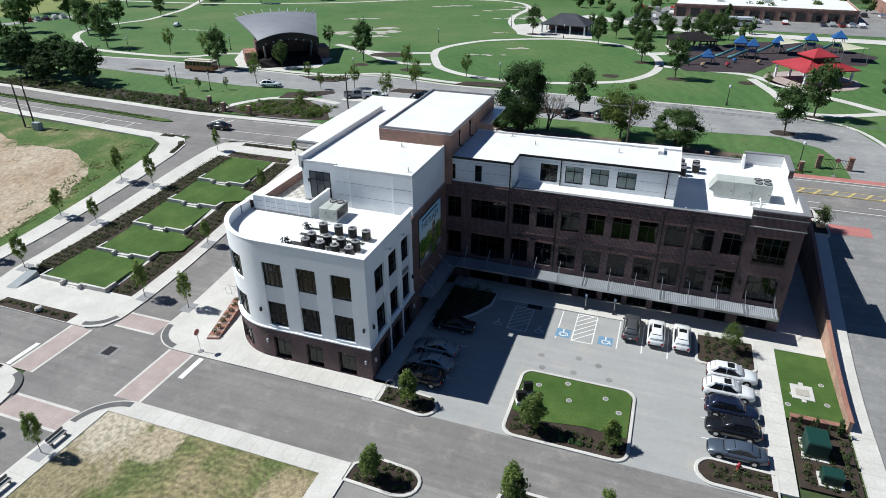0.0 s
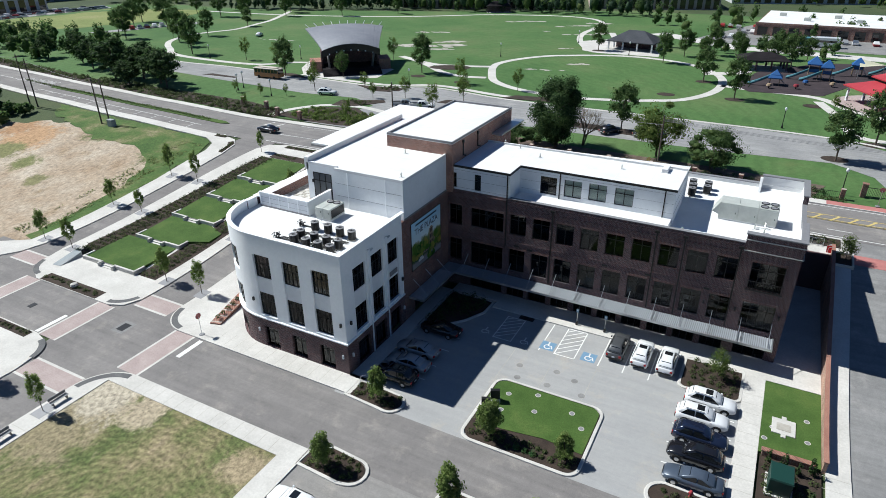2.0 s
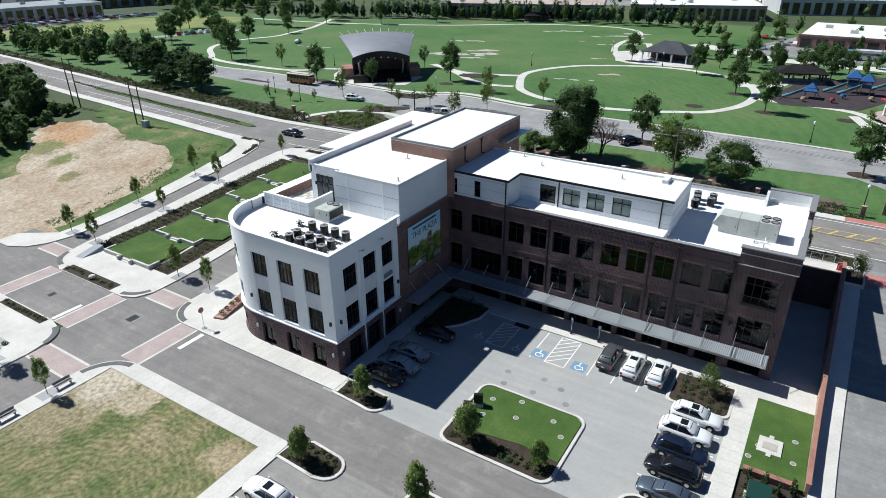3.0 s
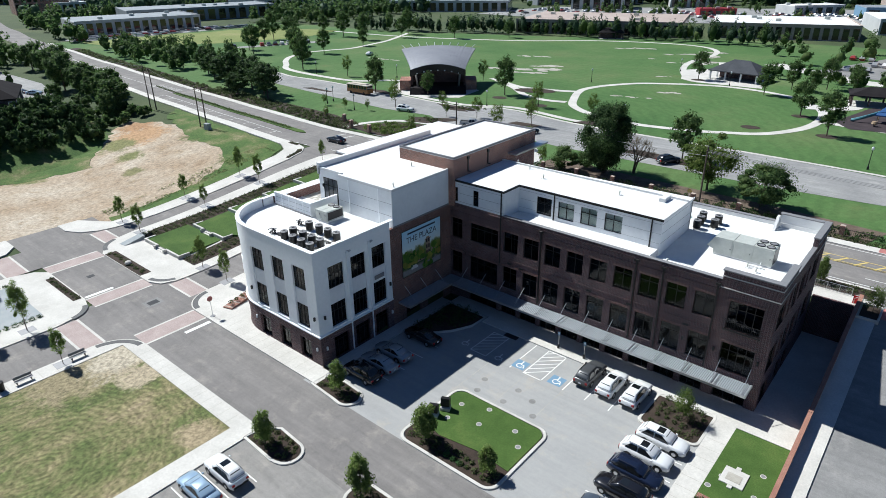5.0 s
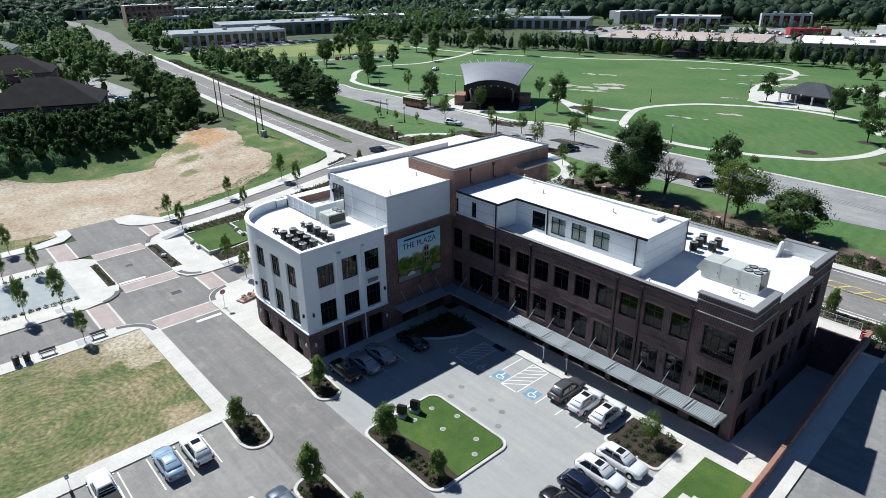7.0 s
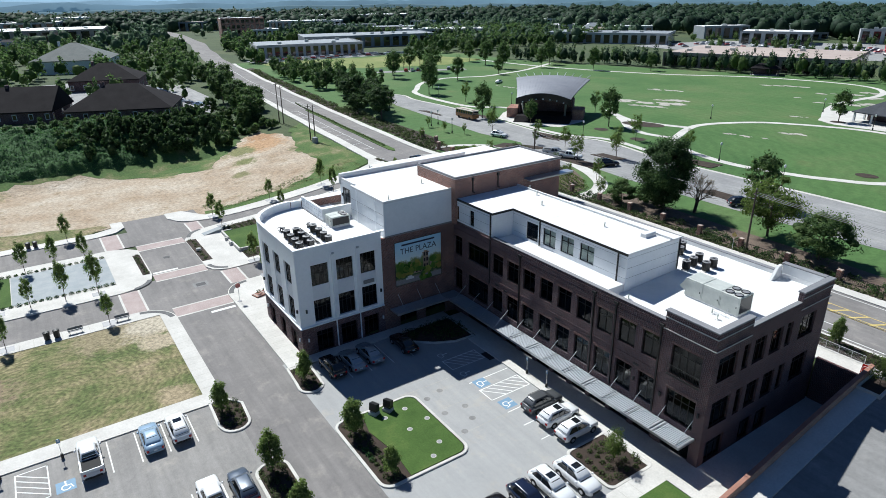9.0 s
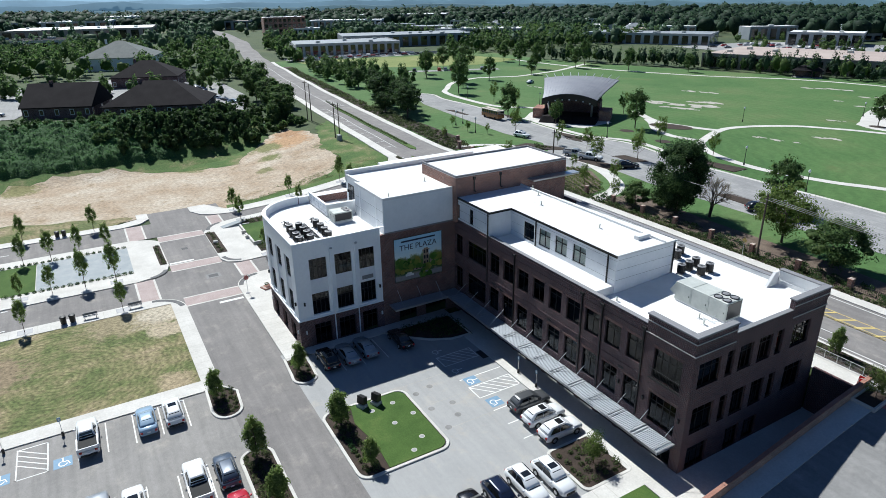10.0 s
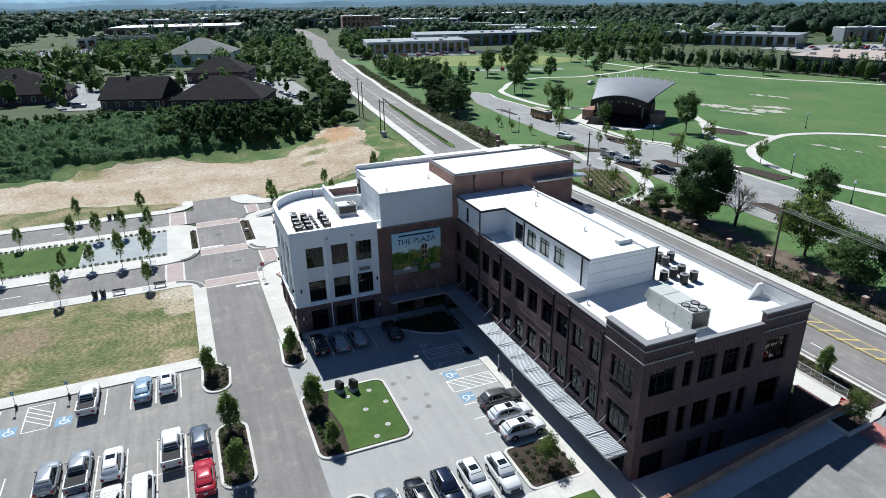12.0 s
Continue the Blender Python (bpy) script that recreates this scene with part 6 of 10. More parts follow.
# park drive and its car park
drape("park_drive", [(-176, 138), (-168, 143), (-156, 141.2), (-140, 142), (-127, 141.5), (-108, 140.5), (-82, 139), (-68, 144), (-48, 140.8), (-27, 140.5), (-4, 140.5), (22, 139), (34, 133), (38, 120), (38.5, 102.6), (29, 102.6), (28.8, 112), (27, 118.5), (21, 123.5), (3, 122), (-17, 121.5), (-40, 121.5), (-52, 123), (-66, 104.4), (-78, 104.4), (-74, 112), (-72, 122), (-80, 126.5), (-95, 125), (-125, 127.5), (-150, 130)], M["asphalt_pale"], 0.02, label="pale worn asphalt park drive and car park", category="road")
path("drive_kerb", [(-176, 138.2), (-168, 143.3), (-156, 141.5), (-140, 142.3), (-127, 141.8), (-108, 140.8), (-82, 139.3), (-68, 144.3), (-48, 141.1), (-27, 140.8), (-4, 140.8), (22, 139.3), (34, 133.3), (38.3, 120)], 0.9, 0.05, "concrete", "pale concrete kerb of the park drive", "kerb")
path("drive_walk", [(-110, 143), (-82, 141.5), (-68, 146.8), (-48, 143.6), (-36, 146)], 1.8, 0.045)
for outline in ([(-62, 121.5), (-50, 122), (-50, 126), (-60, 125)], [(-60, 131), (-53, 131), (-52, 134.5), (-59, 134.2)], [(-120, 141.5), (-112, 139.5), (-104, 139), (-112, 142.5)], [(-88, 138.3), (-80, 134.5), (-75, 135.5), (-82, 139)], [(-136, 130.5), (-124, 131), (-124, 132), (-134, 132.5)], [(-28, 126), (-12, 124.5), (-10, 128), (-26, 129)], [(-48, 141.8), (-36, 142.5), (-36, 147), (-46, 145.5)]):
    drape("drive_island", outline, M["mulch"], 0.1, label="mulch island in the park car park", category="planting bed", depth=0.12)
for x, y in ((-79, 155), (-64.5, 153), (-13.7, 162.5), (-7.4, 181), (1.6, 164), (-45, 215.5), (21.5, 126), (28.2, 138), (18, 165)):
    drape("tree_ring", oval(x, y, 2.2, 1.8, 0, 14), M["mulch"], 0.03, label="ring of mulch round a park tree", category="planting bed")
drape("mulch_round", oval(-76.5, 169.5, 6.2, 3.4, 20, 20), M["mulch"], 0.055, label="oval mulch bed at the path fork", category="planting bed")
# sandy worn patches on the big lawn
for i, (x, y, a, b, t) in enumerate(((-99, 202, 10, 3.2, 30), (-106, 199, 7, 2.0, 25), (-95, 195, 6, 1.2, 20), (-98, 211, 6, 1.4, 30), (-116, 229, 7, 1.0, 20), (-93, 274, 7, 1.4, 25), (-70, 268, 7, 1.4, 35), (-64, 245, 3, 1.0, 20), (-58, 248, 2.5, 0.8, 10), (-58, 268, 4, 2.5, 50), (-55, 250, 5, 2.5, 60), (-62, 280, 5, 1.4, 20), (-45, 212.5, 2, 0.8, 10), (-56, 215, 3, 0.7, 20), (-74, 250, 2.0, 0.7, 10), (-160, 188, 9, 0.6, 5), (-44, 190, 4, 1.0, 30), (-50, 178, 5, 0.6, 15))):
    rng = random.Random(i)
    g = Geo()
    for k in range(max(4, int(a * 2.2))):
        u, w = rng.uniform(-1, 1), rng.gauss(0, 0.5)
        px, py = x + u * a * math.cos(radians(t)) - w * b * math.sin(radians(t)), y + u * a * math.sin(radians(t)) + w * b * math.cos(radians(t))
        r = rng.uniform(0.3, 1.0) * min(b, 1.3)
        z = land(px, py) + 0.012 + 0.0013 * k
        m = 11
        g.add([(px + r * rng.uniform(0.6, 1.5) * 1.7 * math.cos(q * 2 * math.pi / m), py + r * rng.uniform(0.6, 1.4) * math.sin(q * 2 * math.pi / m), z) for q in range(m)], [tuple(range(m))])
    tagged(part("worn_patch", g, M["concrete_old"]), "sandy worn patches in the park lawn", "bare ground", "", "stuff")

# planted strip along the main road, with low fence, piers, shrubs
for outline in (along([(-160, 104.6), (-86, 105.5), (-86, 110.5), (-100, 113), (-125, 112), (-160, 108.5)]), [(-87, 105.8), (-79, 104.6), (-70, 105), (-62, 106.5), (-66, 113), (-74, 118.5), (-82, 116)]):
    drape("roadside_bed", outline, M["mulch"], 0.05, label="dark planted bed beside the main road", category="planting bed")
rng = random.Random(5)
drape("roadside_bed", rough(along([(-300, 104.6), (-160, 104.6), (-160, 108.5), (-200, 110), (-300, 109)]), 0.8, 4), M["mulch"], 0.05, label="dark planted bed beside the main road", category="planting bed")
shrubs("roadside_shrubs", [(x, y + bend(x)) for x, y in [(rng.uniform(-290, -160), rng.uniform(104.8, 109)) for _ in range(420)]], 0.7, "leaf_shrub", "mixed low shrubs in a dark bed", n=30, size=0.32)
shrubs("roadside_shrubs", [(x, y + bend(x)) for x, y in [(rng.uniform(-158, -87), rng.uniform(105, 111.2)) for _ in range(420)]], 0.6, "leaf_shrub", "mixed low shrubs in a dark bed", n=50, size=0.24)
shrubs("round_bed_shrubs", [(rng.uniform(-84, -65), rng.uniform(106, 115)) for _ in range(220)], 0.6, "leaf_light", "yellow-green tufted shrubs in a mulch bed", n=50, size=0.23)
path("bed_walk", [(-88, 104.8), (-87, 111), (-82, 117.6), (-74, 119.6), (-66, 118)], 1.8, 0.06)
path("garden_walk", [(-36.8, 104.6), (-37.9, 106.6), (-38.9, 110.7), (-42.1, 115.2), (-47.8, 118.7), (-53.3, 120.8), (-58.6, 122.4), (-67, 122.2)], 2.8, 0.06)
drape("garden_bed", [(-47.4, 104.6), (-60.1, 111.1), (-61.2, 114.3), (-57, 116.8), (-52.8, 118.2), (-46.5, 114.8), (-41.4, 110.0), (-39.6, 104.7)], M["mulch_old"], 0.045, label="mulched garden bed with rows of tufted shrubs", category="planting bed")
rows = []
for k in range(9):
    for q in range(24):
        x, y = -59 + q * 0.85 + k * 0.4, 112.5 - q * 0.32 + k * 1.05 - 2.6
        if y > 105 and y < 117.2 + (x + 53) * -0.5 and y > 104.6 + max(0, -47.4 - x) * 0.5 + 0.4 and x < -41 + (110 - y) * 0.2:
            rows.append((x, y))
shrubs("garden_shrubs", rows, 0.5, "leaf_light", "rows of yellow-green tufted shrubs in mulch", n=48, size=0.2)
drape("bank_bed", [(-36, 104.6), (18, 104.6), (20, 111), (4, 112.5), (-20, 113), (-30, 114), (-36.4, 113.4), (-36.6, 108)], M["mulch_old"], 0.045, label="mulched bank under the trees", category="planting bed")
for outline in ([(-81, 117.8), (-81.8, 122.8), (-72.4, 127.4), (-71, 125.8), (-75.4, 119.6)], [(-79.5, 136.3), (-82.2, 139), (-74.4, 140), (-74.3, 136.9)]):
    drape("drive_island", outline, M["mulch"], 0.11, label="mulch island in the park car park", category="planting bed", depth=0.12)
    cx, cy = sum(p[0] for p in outline) / len(outline), sum(p[1] for p in outline) / len(outline)
    shrubs("island_shrubs", [(cx + rng.gauss(0, 1.8), cy + rng.gauss(0, 1.2)) for _ in range(26)], 0.45, "leaf_shrub", "low shrubs in a mulch island", n=40, size=0.22, lift=0.1)
shrubs("bank_shrubs", [(rng.uniform(-40, 20), rng.uniform(105, 108.8)) for _ in range(170)], 0.6, "leaf_dark", "low shrubs on the mulched bank", n=55, size=0.23)
hedge = [(x, 104.9 + rng.uniform(-0.2, 0.2), 1.0) for x in np.arange(-60, 22, 0.55)]
shrubs("road_hedge", hedge, 0.55, "leaf_shrub", "clipped hedge along the main road", n=44, size=0.24)
shrubs("median_shrubs", [(x, 97.2 + bend(x)) for x in np.arange(-175, -97, 0.8)], 0.45, "leaf_shrub", "row of low shrubs in the road median", n=26, size=0.25, lift=0.15)
drape("road_median", along([(-160, 96.4), (-93, 96.4), (-91, 97.2), (-93, 98.0), (-160, 98.0)]), M["lawn"], 0.14, label="narrow planted median in the main road", category="median", depth=0.16)


def fence():
    th = thing("park_fence", "black metal fence between brick piers", "fence", (0, 0, 0))
    line = [(-48, 104.2), (22, 104.2)]
    x = -48.0
    while x <= 22:
        z = land(x, 106)
        part("pier", Geo().box(x - 0.3, x + 0.3, 105.8, 106.4, z - 0.1, z + 1.5).box(x - 0.36, x + 0.36, 105.74, 106.46, z + 1.5, z + 1.62, 0.04), M["brick_red"], th, "square brick pier")
        if x + 7 <= 22:
            g = Geo().box(x + 0.3, x + 6.7, 106.07, 106.13, z + 1.05, z + 1.1).box(x + 0.3, x + 6.7, 106.07, 106.13, z + 0.15, z + 0.2)
            for i in range(26):
                u = x + 0.45 + i * 0.245
                g.box(u, u + 0.02, 106.09, 106.11, z, z + 1.2)
            part("panel", g, M["black"], th, "black metal fence panel")
        x += 7.0
    for x, y in ((-86, 105.3), (-79.5, 104.9), (-92, 108.5), (-100, 109.5)):
        z = land(x, y)
        part("pier", Geo().box(x - 0.35, x + 0.35, y - 0.35, y + 0.35, z - 0.1, z + 1.8).box(x - 0.42, x + 0.42, y - 0.42, y + 0.42, z + 1.8, z + 1.95, 0.05), M["brick_red"], th, "square brick pier")


fence()


# ---- band stage ----
def stage():
    th = thing("band_stage", "open-air stage under a flared grey metal roof", "stage", (-97.6, 150.0, P0))
    th.rotation_euler = (0, 0, radians(40))
    n = 20
    roof = Geo()
    # flared shell: a low front arch and a wide raised rear rim
    rows = 9
    for j in range(rows + 1):
        f = j / rows
        half = 7.9 + 3.9 * f ** 1.15
        for i in range(n + 1):
            u = i / n * 2 - 1
            roof.v.append((u * half, 21.5 * f + 1.6 * (1 - u * u) * f, 6.6 + 3.2 * f ** 0.9 + 1.6 * (1 - u * u) * (1 - 0.5 * f)))
    for j in range(rows):
        for i in range(n):
            a = j * (n + 1) + i
            roof.f.append((a, a + 1, a + n + 2, a + n + 1))
    k = len(roof.v)
    roof.v += [(x, y, z - 0.35) for x, y, z in roof.v]
    roof.f += [tuple(i + k for i in reversed(f)) for f in roof.f[:rows * n]]
    for j in range(rows):
        for c in (0, n):
            a, b = j * (n + 1) + c, (j + 1) * (n + 1) + c
            roof.f.append((a, b, b + k, a + k))
    for i in range(n):
        for r in (0, rows * (n + 1)):
            a = r + i
            roof.f.append((a, a + 1, a + 1 + k, a + k))
    part("roof", roof, M["stage_roof"], th, "flared grey standing-seam roof")
    for i in range(0, n + 1):
        g = Geo()
        for j in range(rows):
            a, b = Vector(roof.v[j * (n + 1) + i]), Vector(roof.v[(j + 1) * (n + 1) + i])
            g.tube(a + Vector((0, 0, 0.03)), b + Vector((0, 0, 0.03)), 0.035, n=4)
        part("seam", g, M["stage_roof"], th)
    for i in range(1, n, 2):
        a = Vector(roof.v[rows * (n + 1) + i])
        d = Vector((a.x * 0.09, 1.0, 0.7))
        part("spike", Geo().tube(a, a + d * 1.2, 0.1, 0.07, 6), M["lamp_white"], th, "white raking strut end")
    front, m = Geo(), n + 1
    for i in range(m):
        u = i / n * 2 - 1
        z = 6.2 + 1.6 * (1 - u * u)
        front.v += [(u * 8.1, -0.3, z - 1.5), (u * 8.1, -0.3, z + 0.35), (u * 8.1, 0.0, z + 0.35), (u * 8.1, 0.0, z - 1.5)]
    for i in range(n):
        front.f += [(i * 4 + k, (i + 1) * 4 + k, (i + 1) * 4 + (k + 1) % 4, i * 4 + (k + 1) % 4) for k in range(4)]
    part("fascia", front, M["dark_metal"], th, "curved dark fascia")
    for i in range(1, 8):
        u = i / 4 - 1
        part("lamp", Geo().lathe([(0.2, 0), (0.2, 0.3)], 8, (u * 8, -0.55, 4.8 + 1.6 * (1 - u * u))), M["lamp_white"], th, "small pale spotlight")
    part("rear_wall", Geo().box(-8.0, 8.0, 10.6, 11.1, 0, 6.4), M["brick"], th, "dark brick rear wall")
    for s in (-1, 1):
        part("side_wall", Geo().box(s * 8.0 - 0.25, s * 8.0 + 0.25, 5.5, 11.0, 0, 5.4), M["brick"], th, "dark brick side wall")
        part("wing_wall", Geo().box(min(s * 8.3, s * 11.5), max(s * 8.3, s * 11.5), 4.0, 11.0, 0, 2.9), M["brick_red"], th, "low brick wing")
        part("column", Geo().tube((s * 6.0, 4.4, 0), (s * 6.6, 0.8, 6.6), 0.3, 0.3, 8), M["steel"], th, "leaning pale column")
    part("stage_floor", Geo().box(-8.2, 8.2, 1.0, 10.6, 0, 1.2), M["shingle"], th, "dark grey stage floor")
    for k in range(6):
        part("step", Geo().box(-8.2, 8.2, 0.4 - k * 0.7, 1.0 - k * 0.7, 0, 1.05 - k * 0.17), M["shingle"], th, "dark grey step")

stage()


# ---- pavilions ----
def hip_roof(g, x0, x1, y0, y1, z0, z1, inset=None, over=0.0):
    """A hip roof with a ridge along the longer side."""
    w, d = x1 - x0, y1 - y0
    k = min(w, d) / 2 if inset is None else inset
    if w >= d:
        a, b = (x0 + k, (y0 + y1) / 2, z1), (x1 - k, (y0 + y1) / 2, z1)
    else:
        a, b = ((x0 + x1) / 2, y0 + k, z1), ((x0 + x1) / 2, y1 - k, z1)
    v = [(x0, y0, z0), (x1, y0, z0), (x1, y1, z0), (x0, y1, z0), a, b]
    v += [(x, y, z0 - 0.25) for x, y, _ in v[:4]]
    f = [(0, 1, 5, 4), (1, 2, 5), (2, 3, 4, 5), (3, 0, 4)] if w >= d else [(0, 1, 4), (1, 2, 5, 4), (2, 3, 5), (3, 0, 4, 5)]
    f += [(6, 7, 1, 0), (7, 8, 2, 1), (8, 9, 3, 2), (9, 6, 0, 3), (9, 8, 7, 6)]
    return g.add(v, f)


def pavilion(name, label, x, y, w, d, wall, peak, turn, roof_mat, posts=True, body=None):
    th = thing(name, label, "pavilion", (x, y, land(x, y)))
    th.rotation_euler = (0, 0, radians(turn))
    part("roof", hip_roof(Geo(), -w / 2, w / 2, -d / 2, d / 2, wall, peak), roof_mat, th)
    nx, ny = 4, 3
    for i in range(nx):
        for k in range(ny):
            if i in (0, nx - 1) or k in (0, ny - 1):
                px, py = (-w / 2 + 0.7) + i * (w - 1.4) / (nx - 1), (-d / 2 + 0.7) + k * (d - 1.4) / (ny - 1)
                part("post", Geo().box(px - 0.22, px + 0.22, py - 0.22, py + 0.22, 0, wall - 0.2), M["lamp_white"] if posts else M["brick"], th, "square post")
    if body:
        part("room", Geo().box(-w / 2 + 1.2, w / 2 - 1.2, d * 0.05, d / 2 - 0.9, 0, wall - 0.22), body, th, "enclosed room")
    part("floor", Geo().box(-w / 2 + 0.2, w / 2 - 0.2, -d / 2 + 0.2, d / 2 - 0.2, 0, 0.12), M["concrete"], th)
    return th


pavilion("park_pavilion", "open pavilion with a dark hip roof and white posts", -35, 223.5, 16, 11, 2.9, 6.0, -8, M["slate_roof"], True, M["brick"])
pavilion("picnic_shelter", "low picnic shelter with a dark roof", 4.5, 206, 13, 9, 2.9, 4.6, 12, M["shingle"], False)
pavilion("toilet_block", "small brick building with a dark hip roof", -118, 301, 12, 7, 3.0, 5.0, 30, M["shingle"], False, M["brick"])


def red_pavilion():
    th = thing("red_pavilion", "open pavilion with a two-tier red metal roof", "pavilion", (32.4, 172.2, P0))
    th.rotation_euler = (0, 0, radians(28))
    part("roof", hip_roof(Geo(), -6.9, 6.9, -6.4, 6.4, 3.6, 6.0, 6.1), M["red_roof"], th, "red metal lower roof")
    part("upper_roof", hip_roof(Geo(), -3.2, 3.2, -3.0, 3.0, 6.1, 7.6, 2.8), M["red_roof"], th, "red metal upper roof")
    part("clerestory", Geo().box(-2.6, 2.6, -2.4, 2.4, 4.9, 6.05), M["dark_metal"], th)
    for i in range(-6, 7, 1):
        if abs(i) < 9:
            part("seam", Geo().tube((i, -6.4, 3.65), (max(-2.0, min(2.0, i * 0.25)), -0.4, 6.0), 0.04, n=4), M["red_roof"], th)
    for x in (-5.9, -2.0, 2.0, 5.9):
        for y in (-5.4, 5.4):
            part("post", Geo().box(x - 0.22, x + 0.22, y - 0.22, y + 0.22, 0, 3.5), M["lamp_white"], th, "white post")
    part("low_wall", Geo().box(-6.4, 6.4, -6.2, -5.8, 0, 0.8), M["brick_red"], th, "low brick wall")
    drape("pavilion_floor", oval(32.4, 172.2, 10.5, 10, 0, 24), M["brickpave"], 0.03, label="brick paved floor round the red pavilion", category="pavement")


red_pavilion()


# ---- playground ----
def playground():
    drape("playground_surface", [(0, 180), (4, 174), (20, 176.5), (26, 190), (48, 194), (54, 208), (40, 226), (20, 222), (4, 200)], M["rubber"], 0.04, label="dark rubber mulch playground", category="playground")
    M["play_blue"] = plain("blue_plastic", (0.02, 0.09, 0.27), 0.5)
    M["play_teal"] = plain("teal_plastic", (0.07, 0.2, 0.24), 0.5)
    M["play_tan"] = plain("tan_plastic", (0.3, 0.22, 0.14), 0.5)
    M["play_yellow"] = plain("pale_yellow_cloth", (0.5, 0.49, 0.36), 0.8)
    M["play_red"] = plain("red_plastic", (0.25, 0.03, 0.04), 0.4)

    def tower(x, y, w, roofc, h=5.0):
        th = thing("play_tower", "climbing tower with a coloured tent roof", "playground tower", (x, y, P0))
        for a in (-1, 1):
            for b in (-1, 1):
                part("post", Geo().tube((a * w / 2, b * w / 2, 0), (a * w / 2, b * w / 2, h - 1.0), 0.09, n=7), M["play_tan"], th)
        part("platform", Geo().box(-w / 2, w / 2, -w / 2, w / 2, 1.7, 1.85), M["play_tan"], th)
        part("roof", hip_roof(Geo(), -w * 0.75, w * 0.75, -w * 0.75, w * 0.75, h - 1.0, h + 0.9), M[roofc], th, "tent-shaped roof")
        part("panel", Geo().box(-w / 2, w / 2, -w / 2 - 0.05, -w / 2, 1.9, 2.7), M["play_blue"], th)
        g = Geo()
        for i in range(10):
            t0 = i / 9
            g.v += [(-w / 2 - 5 * t0, -2.5 * math.sin(t0 * 2) + 0.4 * math.cos(q * 0.785), 2.3 - 2.0 * t0 + 0.4 * math.sin(q * 0.785)) for q in range(8)]
        g.f = [(i * 8 + q, i * 8 + (q + 1) % 8, i * 8 + 8 + (q + 1) % 8, i * 8 + 8 + q) for i in range(9) for q in range(8)]
        part("slide", g, M["play_teal"] if roofc == "play_blue" else M["play_tan"], th, "curving slide")
        for i in range(5):
            part("rung", Geo().box(w / 2 + 0.1 + i * 0.25, w / 2 + 0.35 + i * 0.25, -0.5, 0.5, 1.5 - i * 0.3, 1.58 - i * 0.3), M["play_tan"], th)

    tower(17.5, 197, 2.4, "play_blue", 5.0)
    tower(20.5, 195.5, 2.1, "play_blue", 4.6)
    tower(9, 185, 2.2, "play_blue", 3.0)
    tower(37, 211, 2.2, "play_blue", 4.4)
    tower(44, 212, 2.4, "play_blue", 5.2)
    tower(28, 206, 2.2, "play_blue", 4.0)
    for x, y, c in ((14, 182, "play_red"), (8, 180, "play_tan"), (22, 188, "play_tan"), (16, 188, "play_blue")):
        th = thing("spring_rider", "small coloured spring rider", "play equipment", (x, y, P0))
        part("seat", Geo().lathe([(0.2, 0.4), (0.7, 0.7), (0.5, 1.2), (0.1, 1.3)], 10), M[c], th)
        part("spring", Geo().tube((0, 0, 0), (0, 0, 0.5), 0.12), M["dark_metal"], th)
    for x, y in ((31, 205), (46, 201)):
        th = thing("shade_sail", "pale stretched shade sail on posts", "shade sail", (x, y, P0))
        g = Geo().add([(-3, -3, 3.0), (3, -3, 4.0), (3, 3, 3.0), (-3, 3, 4.2), (0, 0, 3.3)], [(0, 1, 4), (1, 2, 4), (2, 3, 4), (3, 0, 4)])
        g.add([(x_, y_, z_ - 0.03) for x_, y_, z_ in g.v[:5]], [(4, 1, 0), (4, 2, 1), (4, 3, 2), (4, 0, 3)])
        part("sail", g, M["play_yellow"], th)
        for a, b, z in ((-3, -3, 3.0), (3, -3, 4.0), (3, 3, 3.0), (-3, 3, 4.2)):
            part("post", Geo().tube((a, b, 0), (a, b, z), 0.08, n=6), M["steel"], th)


playground()


# ---- trees of the park ----
oak = tree("broad_tree", "large dark-green broadleaf tree", 15.0, 0, 5.3, 0.6, "leaf_dark", 26000, 0.32, 21, 84, 0.25, 10, 0.2, "", 0.38, 0.9)
plant(oak, [(-24.2, 111.3, 1.05)], 0)
mid = tree("park_tree", "medium dark-green park tree", 7.5, 0, 3.0, 1.4, "leaf_wood", 3800, 0.3, 22, 46, 0.35, 8, 0.22, "park trees", 0.13, 0.75)
plant(mid, [(-16.0, 127.5, 1.35), (-80.2, 159.3, 1.1), (-97.2, 145.0, 0.6), (-112.6, 139, 1.0), (-164.5, 153, 1.1), (-178, 163.4, 0.8), (-190, 170, 1.1), (-191, 185, 1.2), (-215, 166.6, 1.3), (-227.5, 173, 1.1), (-222.8, 192.8, 1.3), (-196, 212), (-251, 203, 1.2), (-213, 228, 1.3), (-7.6, 181, 0.9), (1.5, 164.3, 0.85), (-45.2, 216, 0.8), (-22, 203, 0.8), (21.6, 125.2, 1.05), (28.3, 138.4, 1.05), (-10, 222, 0.8), (-4, 226, 0.7), (-240, 190, 1.1), (-232, 232, 1.2), (-204, 246, 1.1), (-180, 258, 1.1), (-212, 259, 1.2), (-160, 276, 1.1), (-252, 236, 1.1), (44, 152, 0.9), (8, 223, 0.8), (-2, 216, 0.7), (16, 224, 0.8), (-12, 214, 0.7), (-18, 216, 0.9), (6, 213, 0.9), (12, 212, 1.0)])
pale = tree("light_park_tree", "airy light-green young park tree", 7.0, 0, 2.0, 1.6, "leaf_light", 1900, 0.24, 23, 32, 0.3, 7, 0.25, "park trees", 0.09)
